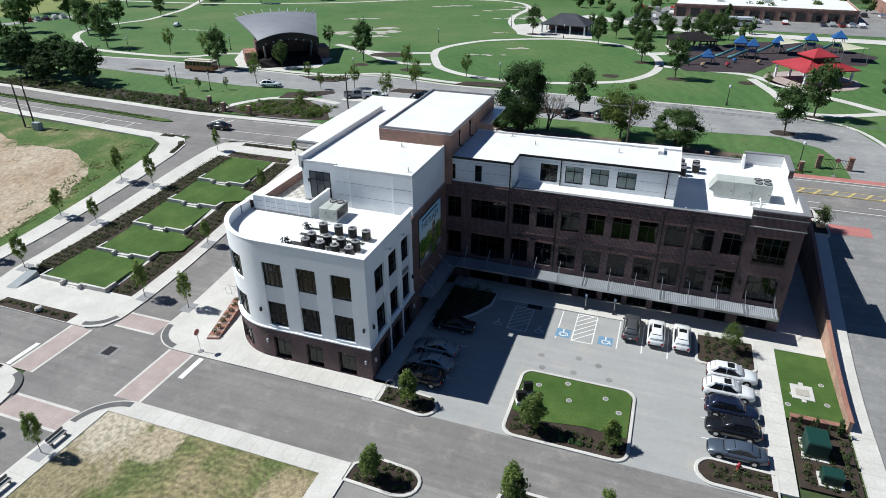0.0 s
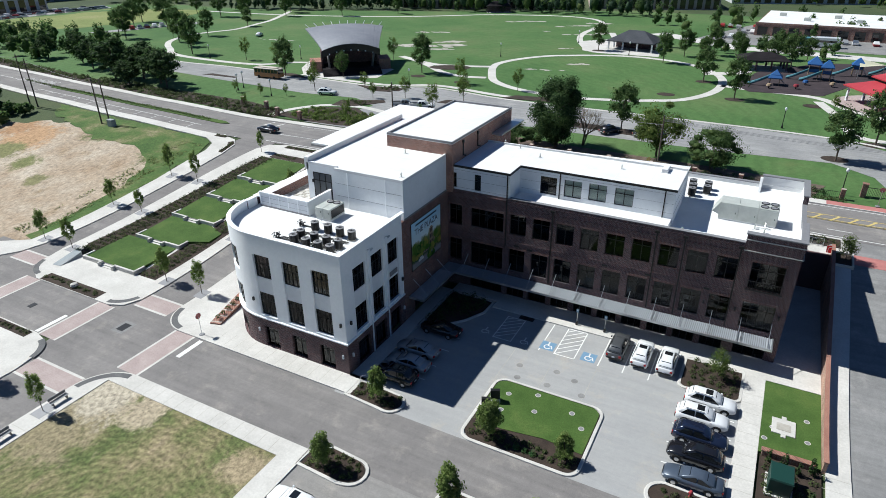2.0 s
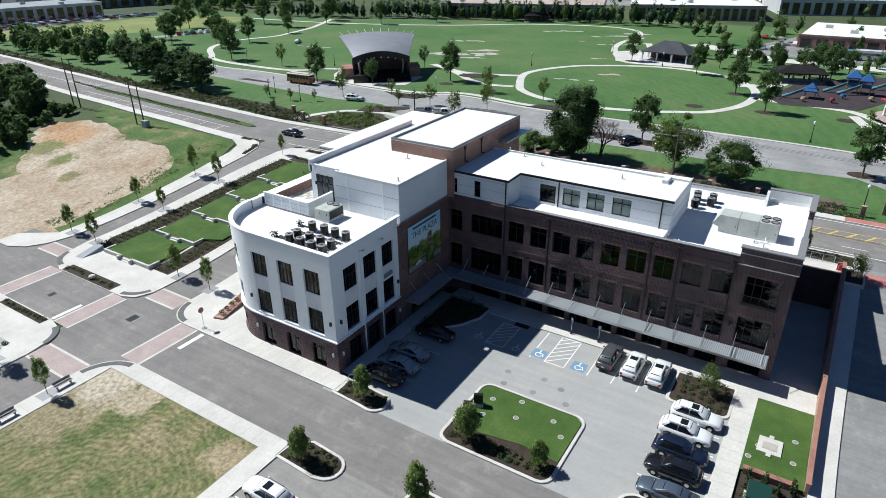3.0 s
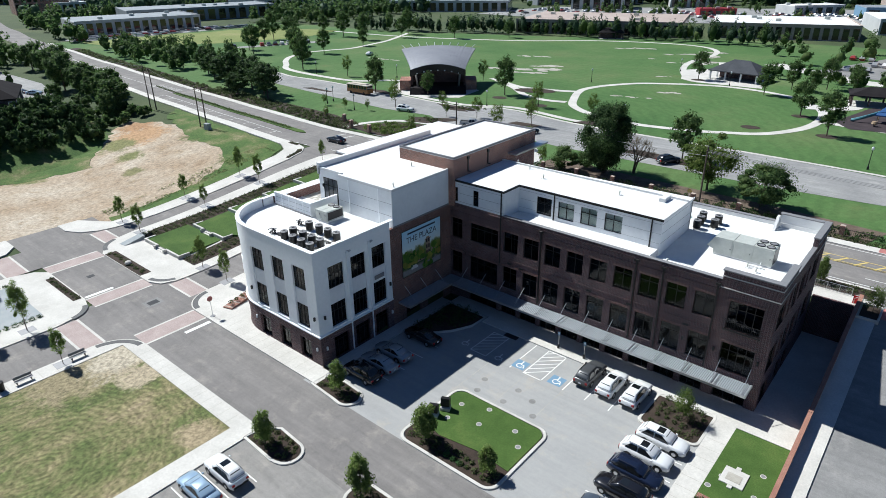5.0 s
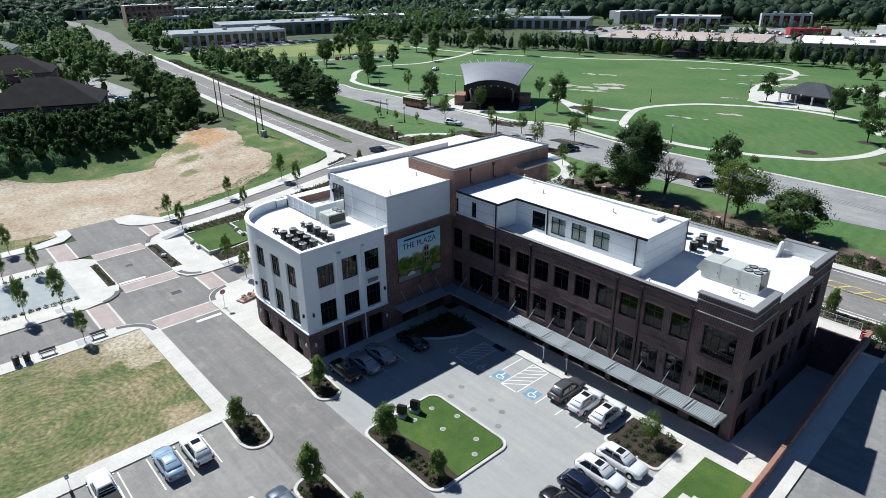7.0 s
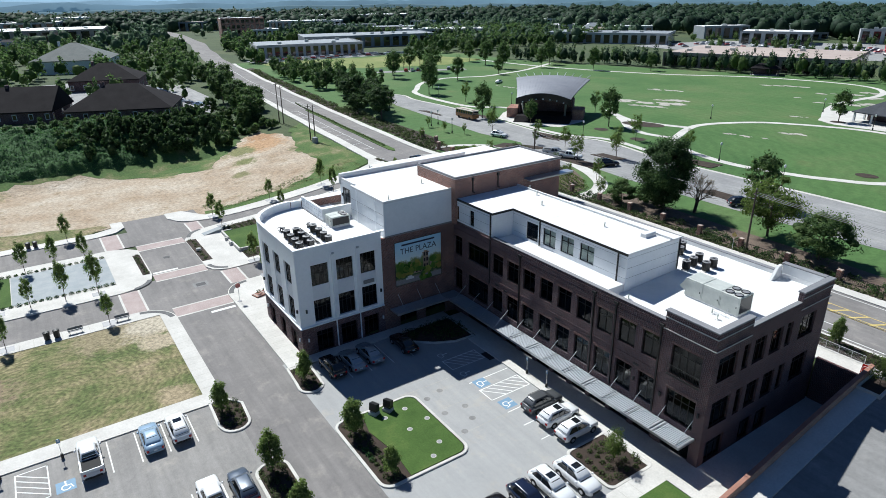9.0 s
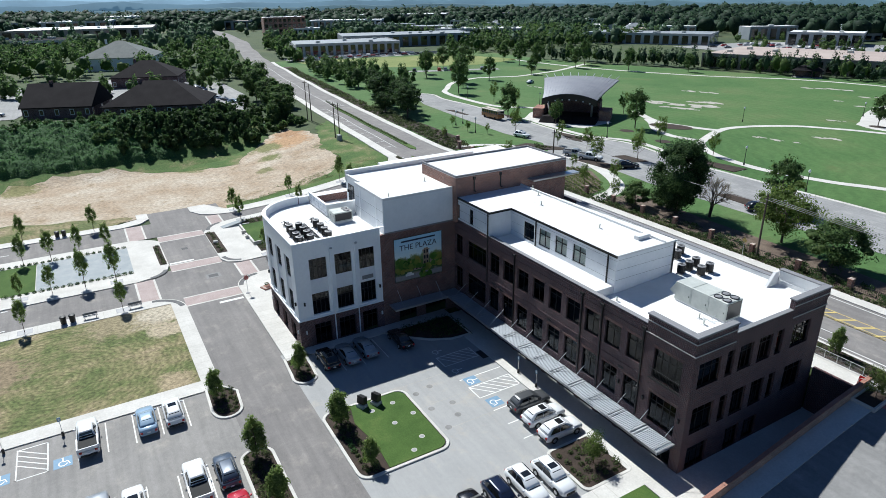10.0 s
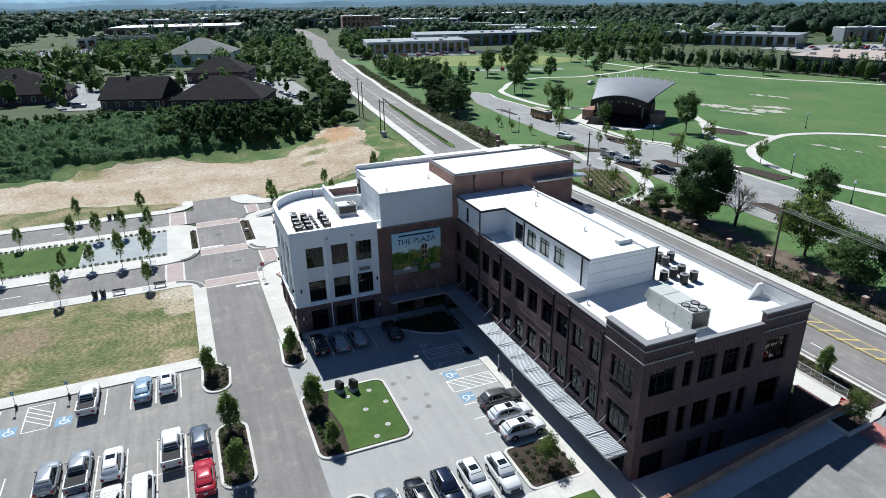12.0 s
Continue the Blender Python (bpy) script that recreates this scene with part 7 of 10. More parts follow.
plant(pale, [(-63.7, 151.2), (-140.6, 153, 0.95), (-129, 154, 0.9), (-98.3, 173, 0.9), (-93.6, 128, 1.0), (-84, 136, 0.6), (-47.5, 150.5, 0.75), (22, 162.5, 0.65), (-69, 131.5, 0.85), (-200, 176, 1.0), (-246, 190), (-57, 123.5, 0.9), (-54, 133, 0.9), (-56, 116, 0.6), (-46, 110, 0.6), (-35, 107.5, 0.7), (-110.9, 118.3, 0.45), (-102.6, 118.1, 0.45), (-97, 121, 0.45), (-69, 108, 0.6), (-76, 128, 0.5), (-98, 108, 0.5), (-44, 116, 0.8)])
bush = tree("spreading_tree", "broad light-green tree with several stems", 7.5, 0, 4.2, 1.0, "leaf_light", 7000, 0.25, 24, 44, 0.0, 11, 0.22, "", 0.16, 0.6)
plant(bush, [(-6.5, 114, 1.25)], 0)
bush2 = tree("spreading_tree", "broad green tree with several stems", 7.0, 0, 4.0, 0.8, "leaf_wood", 8000, 0.26, 25, 46, 0.0, 9, 0.24, "", 0.16, 1.0)
plant(bush2, [(2.9, 111.0, 1.12), (-30.5, 108, 0.6), (-28, 112, 0.5)], 0)


def bare_tree(x, y):
    th = thing("bare_tree", "leafless grey tree with many fine branches", "tree", (x, y, land(x, y)))
    rng = random.Random(4)
    g, tw = Geo(), Geo()

    def grow(p, d, length, r, depth):
        q = p + d * length
        (g if depth < 3 else tw).tube(p, q, r, r * 0.65, 5 if depth < 3 else 3, False)
        if depth >= 6:
            return
        for _ in range(3 if depth < 5 else 2):
            e = (d + Vector((rng.gauss(0, 0.55), rng.gauss(0, 0.55), rng.gauss(0.1, 0.25)))).normalized()
            grow(p.lerp(q, rng.uniform(0.7, 1.0)), e, length * rng.uniform(0.62, 0.85), r * 0.6, depth + 1)

    grow(Vector((0, 0, -0.1)), Vector((0.08, 0, 1)), 2.6, 0.24, 0)
    grow(Vector((0.1, 0.1, -0.1)), Vector((0.3, -0.2, 1)).normalized(), 2.4, 0.16, 1)
    part("trunk", g, M["bark"], th)
    part("fine_branching", tw, M["leaf_dry"], th, "fine grey twigs")


bare_tree(-20.0, 114.5)


# ---- vehicles ----
PAINT = {
    "white": plain("white_car_paint", (0.72, 0.73, 0.74), 0.3, 0.0, 0.6, 0.02),
    "silver": plain("silver_car_paint", (0.3, 0.32, 0.345), 0.35, 0.3, 0.6, 0.02),
    "grey": plain("grey_car_paint", (0.08, 0.084, 0.09), 0.35, 0.2, 0.6, 0.02),
    "slate": plain("blue_grey_car_paint", (0.07, 0.09, 0.125), 0.35, 0.2, 0.6, 0.02),
    "black": plain("black_car_paint", (0.012, 0.012, 0.015), 0.22, 0.2, 0.8, 0.02),
    "navy": plain("navy_car_paint", (0.015, 0.022, 0.05), 0.22, 0.3, 0.8, 0.02),
    "red": plain("red_car_paint", (0.4, 0.02, 0.04), 0.3, 0.1, 0.6, 0.02),
    "blue": plain("light_blue_car_paint", (0.26, 0.36, 0.48), 0.35, 0.1, 0.6, 0.02),
    "yellow": plain("yellow_bus_paint", (0.3, 0.14, 0.035), 0.4, 0.0, 0.3, 0.02),
}


def loft(rings, close=True):
    """Joins rings of points into one closed body."""
    g, n = Geo(), len(rings[0])
    for r in rings:
        g.v += r
    for k in range(len(rings) - 1):
        g.f += [(k * n + i, k * n + (i + 1) % n, (k + 1) * n + (i + 1) % n, (k + 1) * n + i) for i in range(n)]
    if close:
        g.f += [tuple(range(n - 1, -1, -1)), tuple((len(rings) - 1) * n + i for i in range(n))]
    return g


def body_ring(x, hw, z0, z1):
    return [(x, -hw * 0.86, z0), (x, hw * 0.86, z0), (x, hw * 0.98, z0 + 0.14), (x, hw, (z0 + z1) / 2 + 0.02), (x, hw * 0.95, z1 - 0.1), (x, hw * 0.8, z1), (x, -hw * 0.8, z1), (x, -hw * 0.95, z1 - 0.1), (x, -hw, (z0 + z1) / 2 + 0.02), (x, -hw * 0.98, z0 + 0.14)]


SHAPES = {
    # stations (x, half width, bottom, top); cabin: rear foot, rear roof, front roof, windscreen foot, roof height, belt
    "suv": ([(-2.33, 0.72, 0.42, 0.95), (-2.25, 0.86, 0.32, 1.05), (-1.9, 0.93, 0.28, 1.08), (0.9, 0.94, 0.26, 1.06), (1.6, 0.92, 0.28, 1.02), (2.15, 0.85, 0.32, 0.92), (2.36, 0.66, 0.4, 0.78)], (-2.24, -1.62, 0.3, 1.22, 1.68, 1.04)),
    "sedan": ([(-2.4, 0.7, 0.42, 0.86), (-2.3, 0.84, 0.32, 0.98), (-1.7, 0.91, 0.25, 1.0), (0.9, 0.92, 0.24, 0.96), (1.7, 0.9, 0.25, 0.88), (2.25, 0.83, 0.3, 0.76), (2.42, 0.62, 0.38, 0.64)], (-2.0, -0.95, 0.15, 1.3, 1.43, 0.95)),
    "pickup": ([(-2.9, 0.9, 0.5, 1.05), (-2.82, 0.97, 0.42, 1.12), (-1.2, 0.99, 0.4, 1.12), (1.2, 0.99, 0.38, 1.12), (2.2, 0.97, 0.4, 1.1), (2.7, 0.92, 0.44, 1.02), (2.88, 0.78, 0.5, 0.85)], (-0.98, -0.78, 0.65, 1.45, 1.86, 1.1)),
    "van": ([(-2.7, 0.86, 0.45, 1.0), (-2.62, 0.97, 0.35, 1.1), (-1.0, 0.99, 0.32, 1.12), (1.2, 0.99, 0.3, 1.1), (2.0, 0.95, 0.32, 1.05), (2.5, 0.88, 0.36, 0.95), (2.68, 0.7, 0.45, 0.8)], (-2.6, -2.5, 0.95, 1.75, 2.05, 1.08)),
}
FLEET = {}


def make_car(kind, paint, label):
    st, (rf, rr, fr, ff, top, belt) = SHAPES[kind]
    th = thing({"suv": "suv", "sedan": "sedan", "pickup": "pickup_truck", "van": "van"}[kind], label, "car", (0, 0, -50), "parked cars")
    pm = PAINT[paint]
    part("body", loft([body_ring(*s) for s in st]), pm, th, "", True).data.shade_smooth()
    hw = st[2][1]
    b, t = hw * 0.86, hw * 0.68

    def plan(x0, x1, w, z, r=0.16):
        return [(x + r * math.cos(radians(a)) * 0.9, y + r * math.sin(radians(a)) * 0.7, z) for x, y, a0 in ((x1 - r, w - r, 0), (x0 + r, w - r, 90), (x0 + r, -w + r, 180), (x1 - r, -w + r, 270)) for a in (a0 + 5, a0 + 45, a0 + 85)]

    zt = top - 0.05
    part("cabin", loft([plan(rf, ff, b, belt - 0.06), plan(rf * 0.55 + rr * 0.45 - 0.03, ff * 0.55 + fr * 0.45 + 0.03, b * 0.5 + t * 0.5 + 0.02, (belt + zt) / 2), plan(rr, fr, t, zt), plan(rr + 0.14, fr - 0.14, t - 0.13, top)]), pm, th, "", True)

    def at(f):
        """Rear, front and half width of the cabin at the share f of its height."""
        k = 0.5 * f * 2 if f < 0.5 else 0.5 + (f - 0.5)
        bulge = 0.035 * (1 - abs(2 * f - 1))
        return rf + (rr - rf) * k * (0.9 if f < 0.5 else 1.0) - bulge, ff + (fr - ff) * k * (0.9 if f < 0.5 else 1.0) + bulge, b + (t - b) * k + 0.02, belt - 0.06 + (zt - belt + 0.06) * f

    lo, hi = at(0.14), at(0.9)
    md = at(0.5)

    def sheet(rows, n):
        """A thin curved pane from rows of (left, right) points, pushed out along n."""
        g = Geo()
        for d in (0.0, 1.0):
            for p, q in rows:
                g.v += [tuple(Vector(p) + Vector(n) * (0.022 if d else -0.02)), tuple(Vector(q) + Vector(n) * (0.022 if d else -0.02))]
        k = len(rows) * 2
        for i in range(len(rows) - 1):
            g.f += [(k + i * 2, k + i * 2 + 1, k + i * 2 + 3, k + i * 2 + 2), (i * 2, i * 2 + 2, i * 2 + 3, i * 2 + 1)]
            g.f += [(i * 2, k + i * 2, k + i * 2 + 2, i * 2 + 2), (i * 2 + 1, i * 2 + 3, k + i * 2 + 3, k + i * 2 + 1)]
        return g.add([], [])

    gl = M["car_glass"]
    part("windscreen", sheet([((v[1] - 0.02, -v[2] + 0.17, v[3]), (v[1] - 0.02, v[2] - 0.17, v[3])) for v in (lo, md, hi)], (0.6, 0, 0.5)), gl, th, "dark windscreen")
    part("rear_window", sheet([((v[0] + 0.02, v[2] - 0.18, v[3]), (v[0] + 0.02, -v[2] + 0.18, v[3])) for v in (at(0.3), md, hi)], (-0.6, 0, 0.5)), gl, th, "dark rear window")
    mid = (rr + fr) / 2 + 0.05
    for s in (-1, 1):
        for x0, x1 in ((0, 1), (1, 2)):
            rows = []
            for v in (lo, md, hi):
                xs = (v[0] + 0.3 if kind != "pickup" else v[0] + 0.16, mid, v[1] - 0.28)
                rows.append(((xs[x0] + 0.05, s * (v[2] - 0.01), v[3]), (xs[x1] - 0.05, s * (v[2] - 0.01), v[3])))
            part("side_window", sheet(rows, (0, s * 0.9, 0.3)), gl, th, "dark side window")
        part("mirror", Geo().box(ff - 0.45, ff - 0.28, s * (hw + 0.09) - 0.08, s * (hw + 0.09) + 0.08, belt - 0.05, belt + 0.1, 0.03), pm, th)
        part("headlight", Geo().box(st[-2][0] - 0.12, st[-2][0] + 0.09, s * 0.6 - 0.17, s * 0.6 + 0.17, st[-2][3] - 0.22, st[-2][3] - 0.08, 0.02), M["lamp_white"], th, "clear headlight")
        part("tail_light", Geo().box(st[0][0] - 0.03, st[0][0] + 0.14, s * 0.68 - 0.12, s * 0.68 + 0.12, st[0][3] - 0.25, st[0][3] - 0.02, 0.02), M["lamp_red"], th, "red tail light")
        for x in (-1.38 if kind != "pickup" else -1.75, 1.42 if kind != "pickup" else 1.85):
            r = 0.34 if kind in ("suv", "sedan") else 0.4
            w = part("wheel", Geo().tube((0, -0.11, 0), (0, 0.11, 0), r, r, 16), M["tyre"], th, "black tyre")
            w.location = (x, s * (hw - 0.1), r)
            part("rim", Geo().tube((0, s * 0.1, 0), (0, s * 0.125, 0), r * 0.64, r * 0.55, 10), M["chrome"], w, "alloy rim")
            bow = [(x + q * math.cos(math.pi * i / 8), s * (hw + d), r + q * math.sin(math.pi * i / 8)) for i in range(9) for q, d in ((r + 0.005, -0.08), (r + 0.005, 0.01), (r + 0.095, 0.01), (r + 0.095, -0.08))]
            arch = Geo().add(bow, [(4 * i + k, 4 * i + (k + 1) % 4, 4 * i + 4 + (k + 1) % 4, 4 * i + 4 + k) for i in range(8) for k in range(4)])
            part("wheel_arch", arch, M["tyre"], th, "dark wheel arch")
    part("bumper", Geo().box(st[0][0] - 0.06, st[0][0] + 0.1, -0.72, 0.72, 0.42, 0.6, 0.03), M["black"] if kind in ("suv", "pickup") else pm, th)
    part("plate", Geo().box(st[0][0] - 0.07, st[0][0] - 0.055, -0.16, 0.16, 0.62, 0.78), M["lamp_white"], th, "pale plate")
    part("grille", Geo().box(st[-1][0] - 0.05, st[-1][0] + 0.03, -0.45, 0.45, 0.45, 0.68, 0.02), M["black"], th)
    if kind == "pickup":
        zb = max(s[3] for s in st if s[0] < -0.9) + 0.06
        part("bed_floor", Geo().box(-2.75, -1.0, -0.8, 0.8, zb - 0.05, zb + 0.012), M["tyre"], th, "dark open load bed")
        for s in (-1, 1):
            part("bed_rail", Geo().box(-2.85, -0.95, s * 0.9 - 0.07, s * 0.9 + 0.07, 1.0, zb + 0.16, 0.02), pm, th)
        part("tailgate", Geo().box(-2.9, -2.78, -0.85, 0.85, 0.9, zb + 0.16, 0.02), pm, th)
    if kind == "suv":
        for s in (-1, 1):
            part("roof_rail", Geo().tube((rr + 0.1, s * (t - 0.03), top + 0.03), (fr - 0.15, s * (t - 0.03), top + 0.03), 0.022, n=5), M["dark_metal"], th)
        if paint in ("white", "black"):
            part("sunroof", Geo().box(-0.55, 0.1, -0.4, 0.4, top - 0.03, top + 0.012, 0.005), M["car_glass"], th, "dark glass sunroof")
    return th


def car(kind, paint, label, x, y, turn, z=None):
    """Parks a car at (x, y); turn 0 faces east, 90 north."""
    m = pose(x, y, (land(x, y) + 0.02) if z is None else z, 0, 0, turn)
    if (kind, paint) not in FLEET:
        FLEET[kind, paint] = make_car(kind, paint, label)
        FLEET[kind, paint].matrix_basis = m
    else:
        copy_thing(FLEET[kind, paint], m)


W, G_, K, N_ = "white suv parked in a marked stall", "dark grey suv parked in a marked stall", "glossy black suv parked in a marked stall", "dark navy suv parked in a marked stall"
car("suv", "grey", G_, 0.65, 60.9, 90)
car("suv", "white", W, 3.3, 60.7, 90)
car("suv", "white", W, 5.95, 60.7, 90)
car("suv", "white", W, 10.8, 55.9, 0)
car("suv", "white", W, 10.4, 53.2, 0)
car("suv", "navy", N_, 10.6, 50.5, 0)
car("suv", "black", K, 10.6, 47.9, 180)
car("sedan", "slate", "blue-grey sedan parked in a marked stall", 10.8, 45.1, 180)
car("sedan", "silver", "silver sedan parked in the building's shade", -18.8, 50.4, 180)
car("sedan", "silver", "silver sedan parked in the building's shade", -18.5, 47.9, 180)
car("suv", "black", K, -18.6, 45.4, 180)
car("sedan", "black", "black sedan parked in the building's shade", -18.4, 55.0, 180)
# south car park
car("pickup", "white", "white pickup truck with an open dark load bed", -17.3, 19.7, 180)
car("sedan", "blue", "light blue sedan parked in a marked stall", -17.2, 25.1, 180)
car("suv", "white", W, -17.2, 27.7, 180)
car("pickup", "white", "white pickup truck with an open dark load bed", -5.1, 28.0, 180)
car("suv", "slate", "dark blue-grey suv parked in a marked stall", -5.2, 30.6, 180)
car("sedan", "red", "red sedan parked in a marked stall", 0.3, 30.7, 180)
car("van", "white", "white van parked in a marked stall", 0.4, 25.5, 180)
car("suv", "white", W, -4.9, 22.8, 180)
car("pickup", "silver", "silver pickup truck with an open load bed", -5.0, 20.0, 180)
car("suv", "silver", "silver suv parked in a marked stall", -5.2, 17.4, 180)
car("sedan", "white", "white sedan parked in a marked stall", 0.6, 22.9, 180)
car("sedan", "slate", "blue-grey sedan parked in a marked stall", 0.5, 20.2, 180)
car("suv", "white", W, 0.6, 17.5, 180)
# roads and park
car("sedan", "black", "black sedan on the main road", -79.5, 95.0, 180)
car("suv", "white", W, -88.4, 126.2, 15)
car("pickup", "silver", "silver pickup truck with an open load bed", -64.6, 124.0, 30)
car("pickup", "white", "white pickup truck with an open dark load bed", -60.4, 124.6, 25)
car("suv", "black", K, -11.2, 125.4, 60)
car("suv", "black", K, -17.5, 124.5, 60)
car("suv", "black", K, -50.5, 126.5, 60)
for i, (x, y, k, p) in enumerate(((-229, 68, "sedan", "silver"), (-224, 70, "suv", "navy"), (-206, 75, "suv", "slate"), (-202, 77, "sedan", "blue"), (-210, 73, "suv", "white"), (-238, 62, "sedan", "white"), (-198, 56, "suv", "black"), (-184, 4, "suv", "silver"), (-188, 1, "sedan", "black"), (-318, 100, "sedan", "black"), (-352, 103, "suv", "silver"), (-172, 193, "sedan", "white"))):
    car(k, p, "parked car seen far off", x, y, 20 + i * 9)


M["pale_bus_roof"] = plain("cream_bus_roof", (0.5, 0.45, 0.38), 0.6)


def bus():
    th = thing("tour_trolley", "yellow and brown trolley bus with a row of windows", "bus", (-115, 135.0, P0 + 0.02))
    th.rotation_euler = (0, 0, radians(2))
    part("body", Geo().box(-4.2, 4.2, -1.2, 1.2, 0.5, 1.6, 0.05), PAINT["yellow"], th)
    part("window_band", Geo().box(-4.1, 4.1, -1.15, 1.15, 1.6, 2.6), M["car_glass"], th, "row of dark windows")
    part("roof", Geo().box(-4.3, 4.3, -1.28, 1.28, 2.6, 2.85, 0.1).box(-3.4, 3.4, -0.7, 0.7, 2.85, 3.1, 0.08), M["pale_bus_roof"], th, "pale cream roof with a raised monitor")
    for i in range(8):
        x = -4.0 + i * 1.14
        part("pillar", Geo().box(x - 0.07, x + 0.07, -1.19, 1.19, 1.6, 2.6), PAINT["yellow"], th)
    for x in (-2.6, 2.7):
        for s in (-1, 1):
            part("wheel", Geo().tube((x, s * 1.05, 0.45), (x, s * 1.22, 0.45), 0.45, n=12), M["tyre"], th)


bus()


def motorhome():
    th = thing("motorhome", "long white motorhome with a teal front", "motorhome", (21.5, 252, land(21, 252) + 0.06))
    part("body", Geo().box(-5.2, 3.4, -1.3, 1.3, 0.45, 3.3, 0.12), PAINT["white"], th)
    part("front", Geo().box(-8.2, -5.2, -1.3, 1.3, 0.45, 3.0, 0.12), M["play_teal"], th, "teal front section")
    part("window_band", Geo().box(-7.8, 2.6, -1.33, -1.29, 1.7, 2.4), M["car_glass"], th, "dark side windows")
    for x in (-6.6, 1.4):
        for s in (-1, 1):
            part("wheel", Geo().tube((x, s * 1.1, 0.45), (x, s * 1.31, 0.45), 0.45, n=12), M["tyre"], th)


motorhome()
# distant car parks: far cars as small shaped blocks
def far_cars(name, spots, label):
    g = Geo()
    for i, (x, y, a) in enumerate(spots):
        z, c, s = land(x, y), math.cos(radians(a)), math.sin(radians(a))
        v = [(-2.2, -0.9, 0.3), (2.2, -0.9, 0.3), (2.2, 0.9, 0.3), (-2.2, 0.9, 0.3), (-2.2, -0.9, 0.9), (2.2, -0.9, 0.8), (2.2, 0.9, 0.8), (-2.2, 0.9, 0.9), (-1.5, -0.7, 1.5), (0.8, -0.7, 1.5), (0.8, 0.7, 1.5), (-1.5, 0.7, 1.5), (-2.0, -0.85, 0.9), (1.3, -0.85, 0.86), (1.3, 0.85, 0.86), (-2.0, 0.85, 0.9)]
        g.add([(x + p * c - q * s, y + p * s + q * c, z + r) for p, q, r in v], [(0, 1, 5, 4), (1, 2, 6, 5), (2, 3, 7, 6), (3, 0, 4, 7), (4, 5, 6, 7), (12, 13, 9, 8), (13, 14, 10, 9), (14, 15, 11, 10), (15, 12, 8, 11), (8, 9, 10, 11)])
    m, n, l, p = node_mat("far_car_paint")
    r = n.new("ShaderNodeNewGeometry").outputs["Random Per Island"]
    k = n.new("ShaderNodeValToRGB")
    k.color_ramp.interpolation = "CONSTANT"
    e = k.color_ramp.elements
    for pos, col in ((0.3, (0.3, 0.31, 0.33)), (0.5, (0.03, 0.03, 0.035)), (0.75, (0.1, 0.12, 0.16)), (0.88, (0.3, 0.03, 0.03))):
        e.new(pos).color = (*col, 1)
    e[0].color = (0.7, 0.7, 0.7, 1)
    l.new(r, k.inputs["Fac"]), l.new(k.outputs[0], p.inputs["Base Color"])
    p.inputs["Roughness"].default_value = 0.35
    tagged(new(name, g.mesh(name, m)), label, "cars", "", "stuff")


# ---- painted lines ----
def stripe(name, boxes, mat, lift, label, category="road marking"):
    """Flat painted lines: each box is (x0, x1, y0, y1) on level ground."""
    th = thing(name, label, category, (0, 0, 0), "", "structure")
    for x0, x1, y0, y1 in boxes:
        v = [(x, y, land(x, y) + lift) for x, y in ((x0, y0), (x1, y0), (x1, y1), (x0, y1))]
        part("line", Geo().add(v, [(0, 1, 2, 3)]), mat, th)
    return th


def slanted(th, rows, mat, lift, w=0.12):
    for x0, y0, x1, y1 in rows:
        d = Vector((x1 - x0, y1 - y0)).normalized() * w / 2
        v = [(x0 - d.y, y0 + d.x), (x0 + d.y, y0 - d.x), (x1 + d.y, y1 - d.x), (x1 - d.y, y1 + d.x)]
        part("line", Geo().add([(x, y, land(x, y) + lift) for x, y in v], [(0, 1, 2, 3)]), mat, th)


stripe("stall_lines", [(x - 0.06, x + 0.06, 57.2, 62.6) for x in (-0.6, 2.0, 4.65)] + [(-7.25, -7.13, 57.0, 62.6)], M["paint_white"], 0.014, "white stall lines on the concrete car park")
stripe("stall_lines", [(8.0, 13.2, y - 0.06, y + 0.06) for y in (46.5, 49.2, 51.9, 54.6)], M["paint_white"], 0.014, "white stall lines on the concrete car park")
stripe("stall_lines", [(-21.0, -15.9, y - 0.06, y + 0.06) for y in (46.7, 49.2, 52.2, 54.9)], M["paint_white"], 0.014, "white stall lines in the building's shade")
stripe("stall_lines", [(-19.8, -14.6, y - 0.06, y + 0.06) for y in (8.2, 10.9, 18.75, 21.3, 23.85, 26.4, 29.0)], M["paint_white"], 0.022, "white stall lines on the asphalt car park")
stripe("stall_lines", [(-7.6, 2.8, y - 0.06, y + 0.06) for y in (8.3, 10.9, 13.5, 16.1, 18.7, 21.3, 23.9, 26.6, 29.2)] + [(-2.5, -2.38, 8.3, 31.5)], M["paint_white"], 0.022, "white stall lines on the asphalt car park")
for x0, x1, y0, y1, n, lf in ((-5.5, -3.15, 57.1, 62.6, 6, 0.014), (-12.8, -10.5, 57.0, 61.8, 6, 0.014), (-19.4, -14.5, 13.5, 16.2, 6, 0.022)):
    th = stripe("hatched_aisle", [(x0, x0 + 0.12, y0, y1), (x1 - 0.12, x1, y0, y1), (x0, x1, y0, y0 + 0.12), (x0, x1, y1 - 0.12, y1)], M["paint_white"], lf, "white hatched access aisle between stalls")
    if y1 - y0 > x1 - x0:
        slanted(th, [(x0, y0 + i * (y1 - y0) / n, x0 + min(1.0, (n - i) / 2.4) * (x1 - x0), min(y1, y0 + (i + 2.4) * (y1 - y0) / n)) for i in range(n)], M["paint_white"], lf + 0.001)
    else:
        slanted(th, [(x0 + i * (x1 - x0) / n, y0, x0 + (i + 2.6) * (x1 - x0) / n, y1) for i in range(n - 2)], M["paint_white"], lf + 0.001)
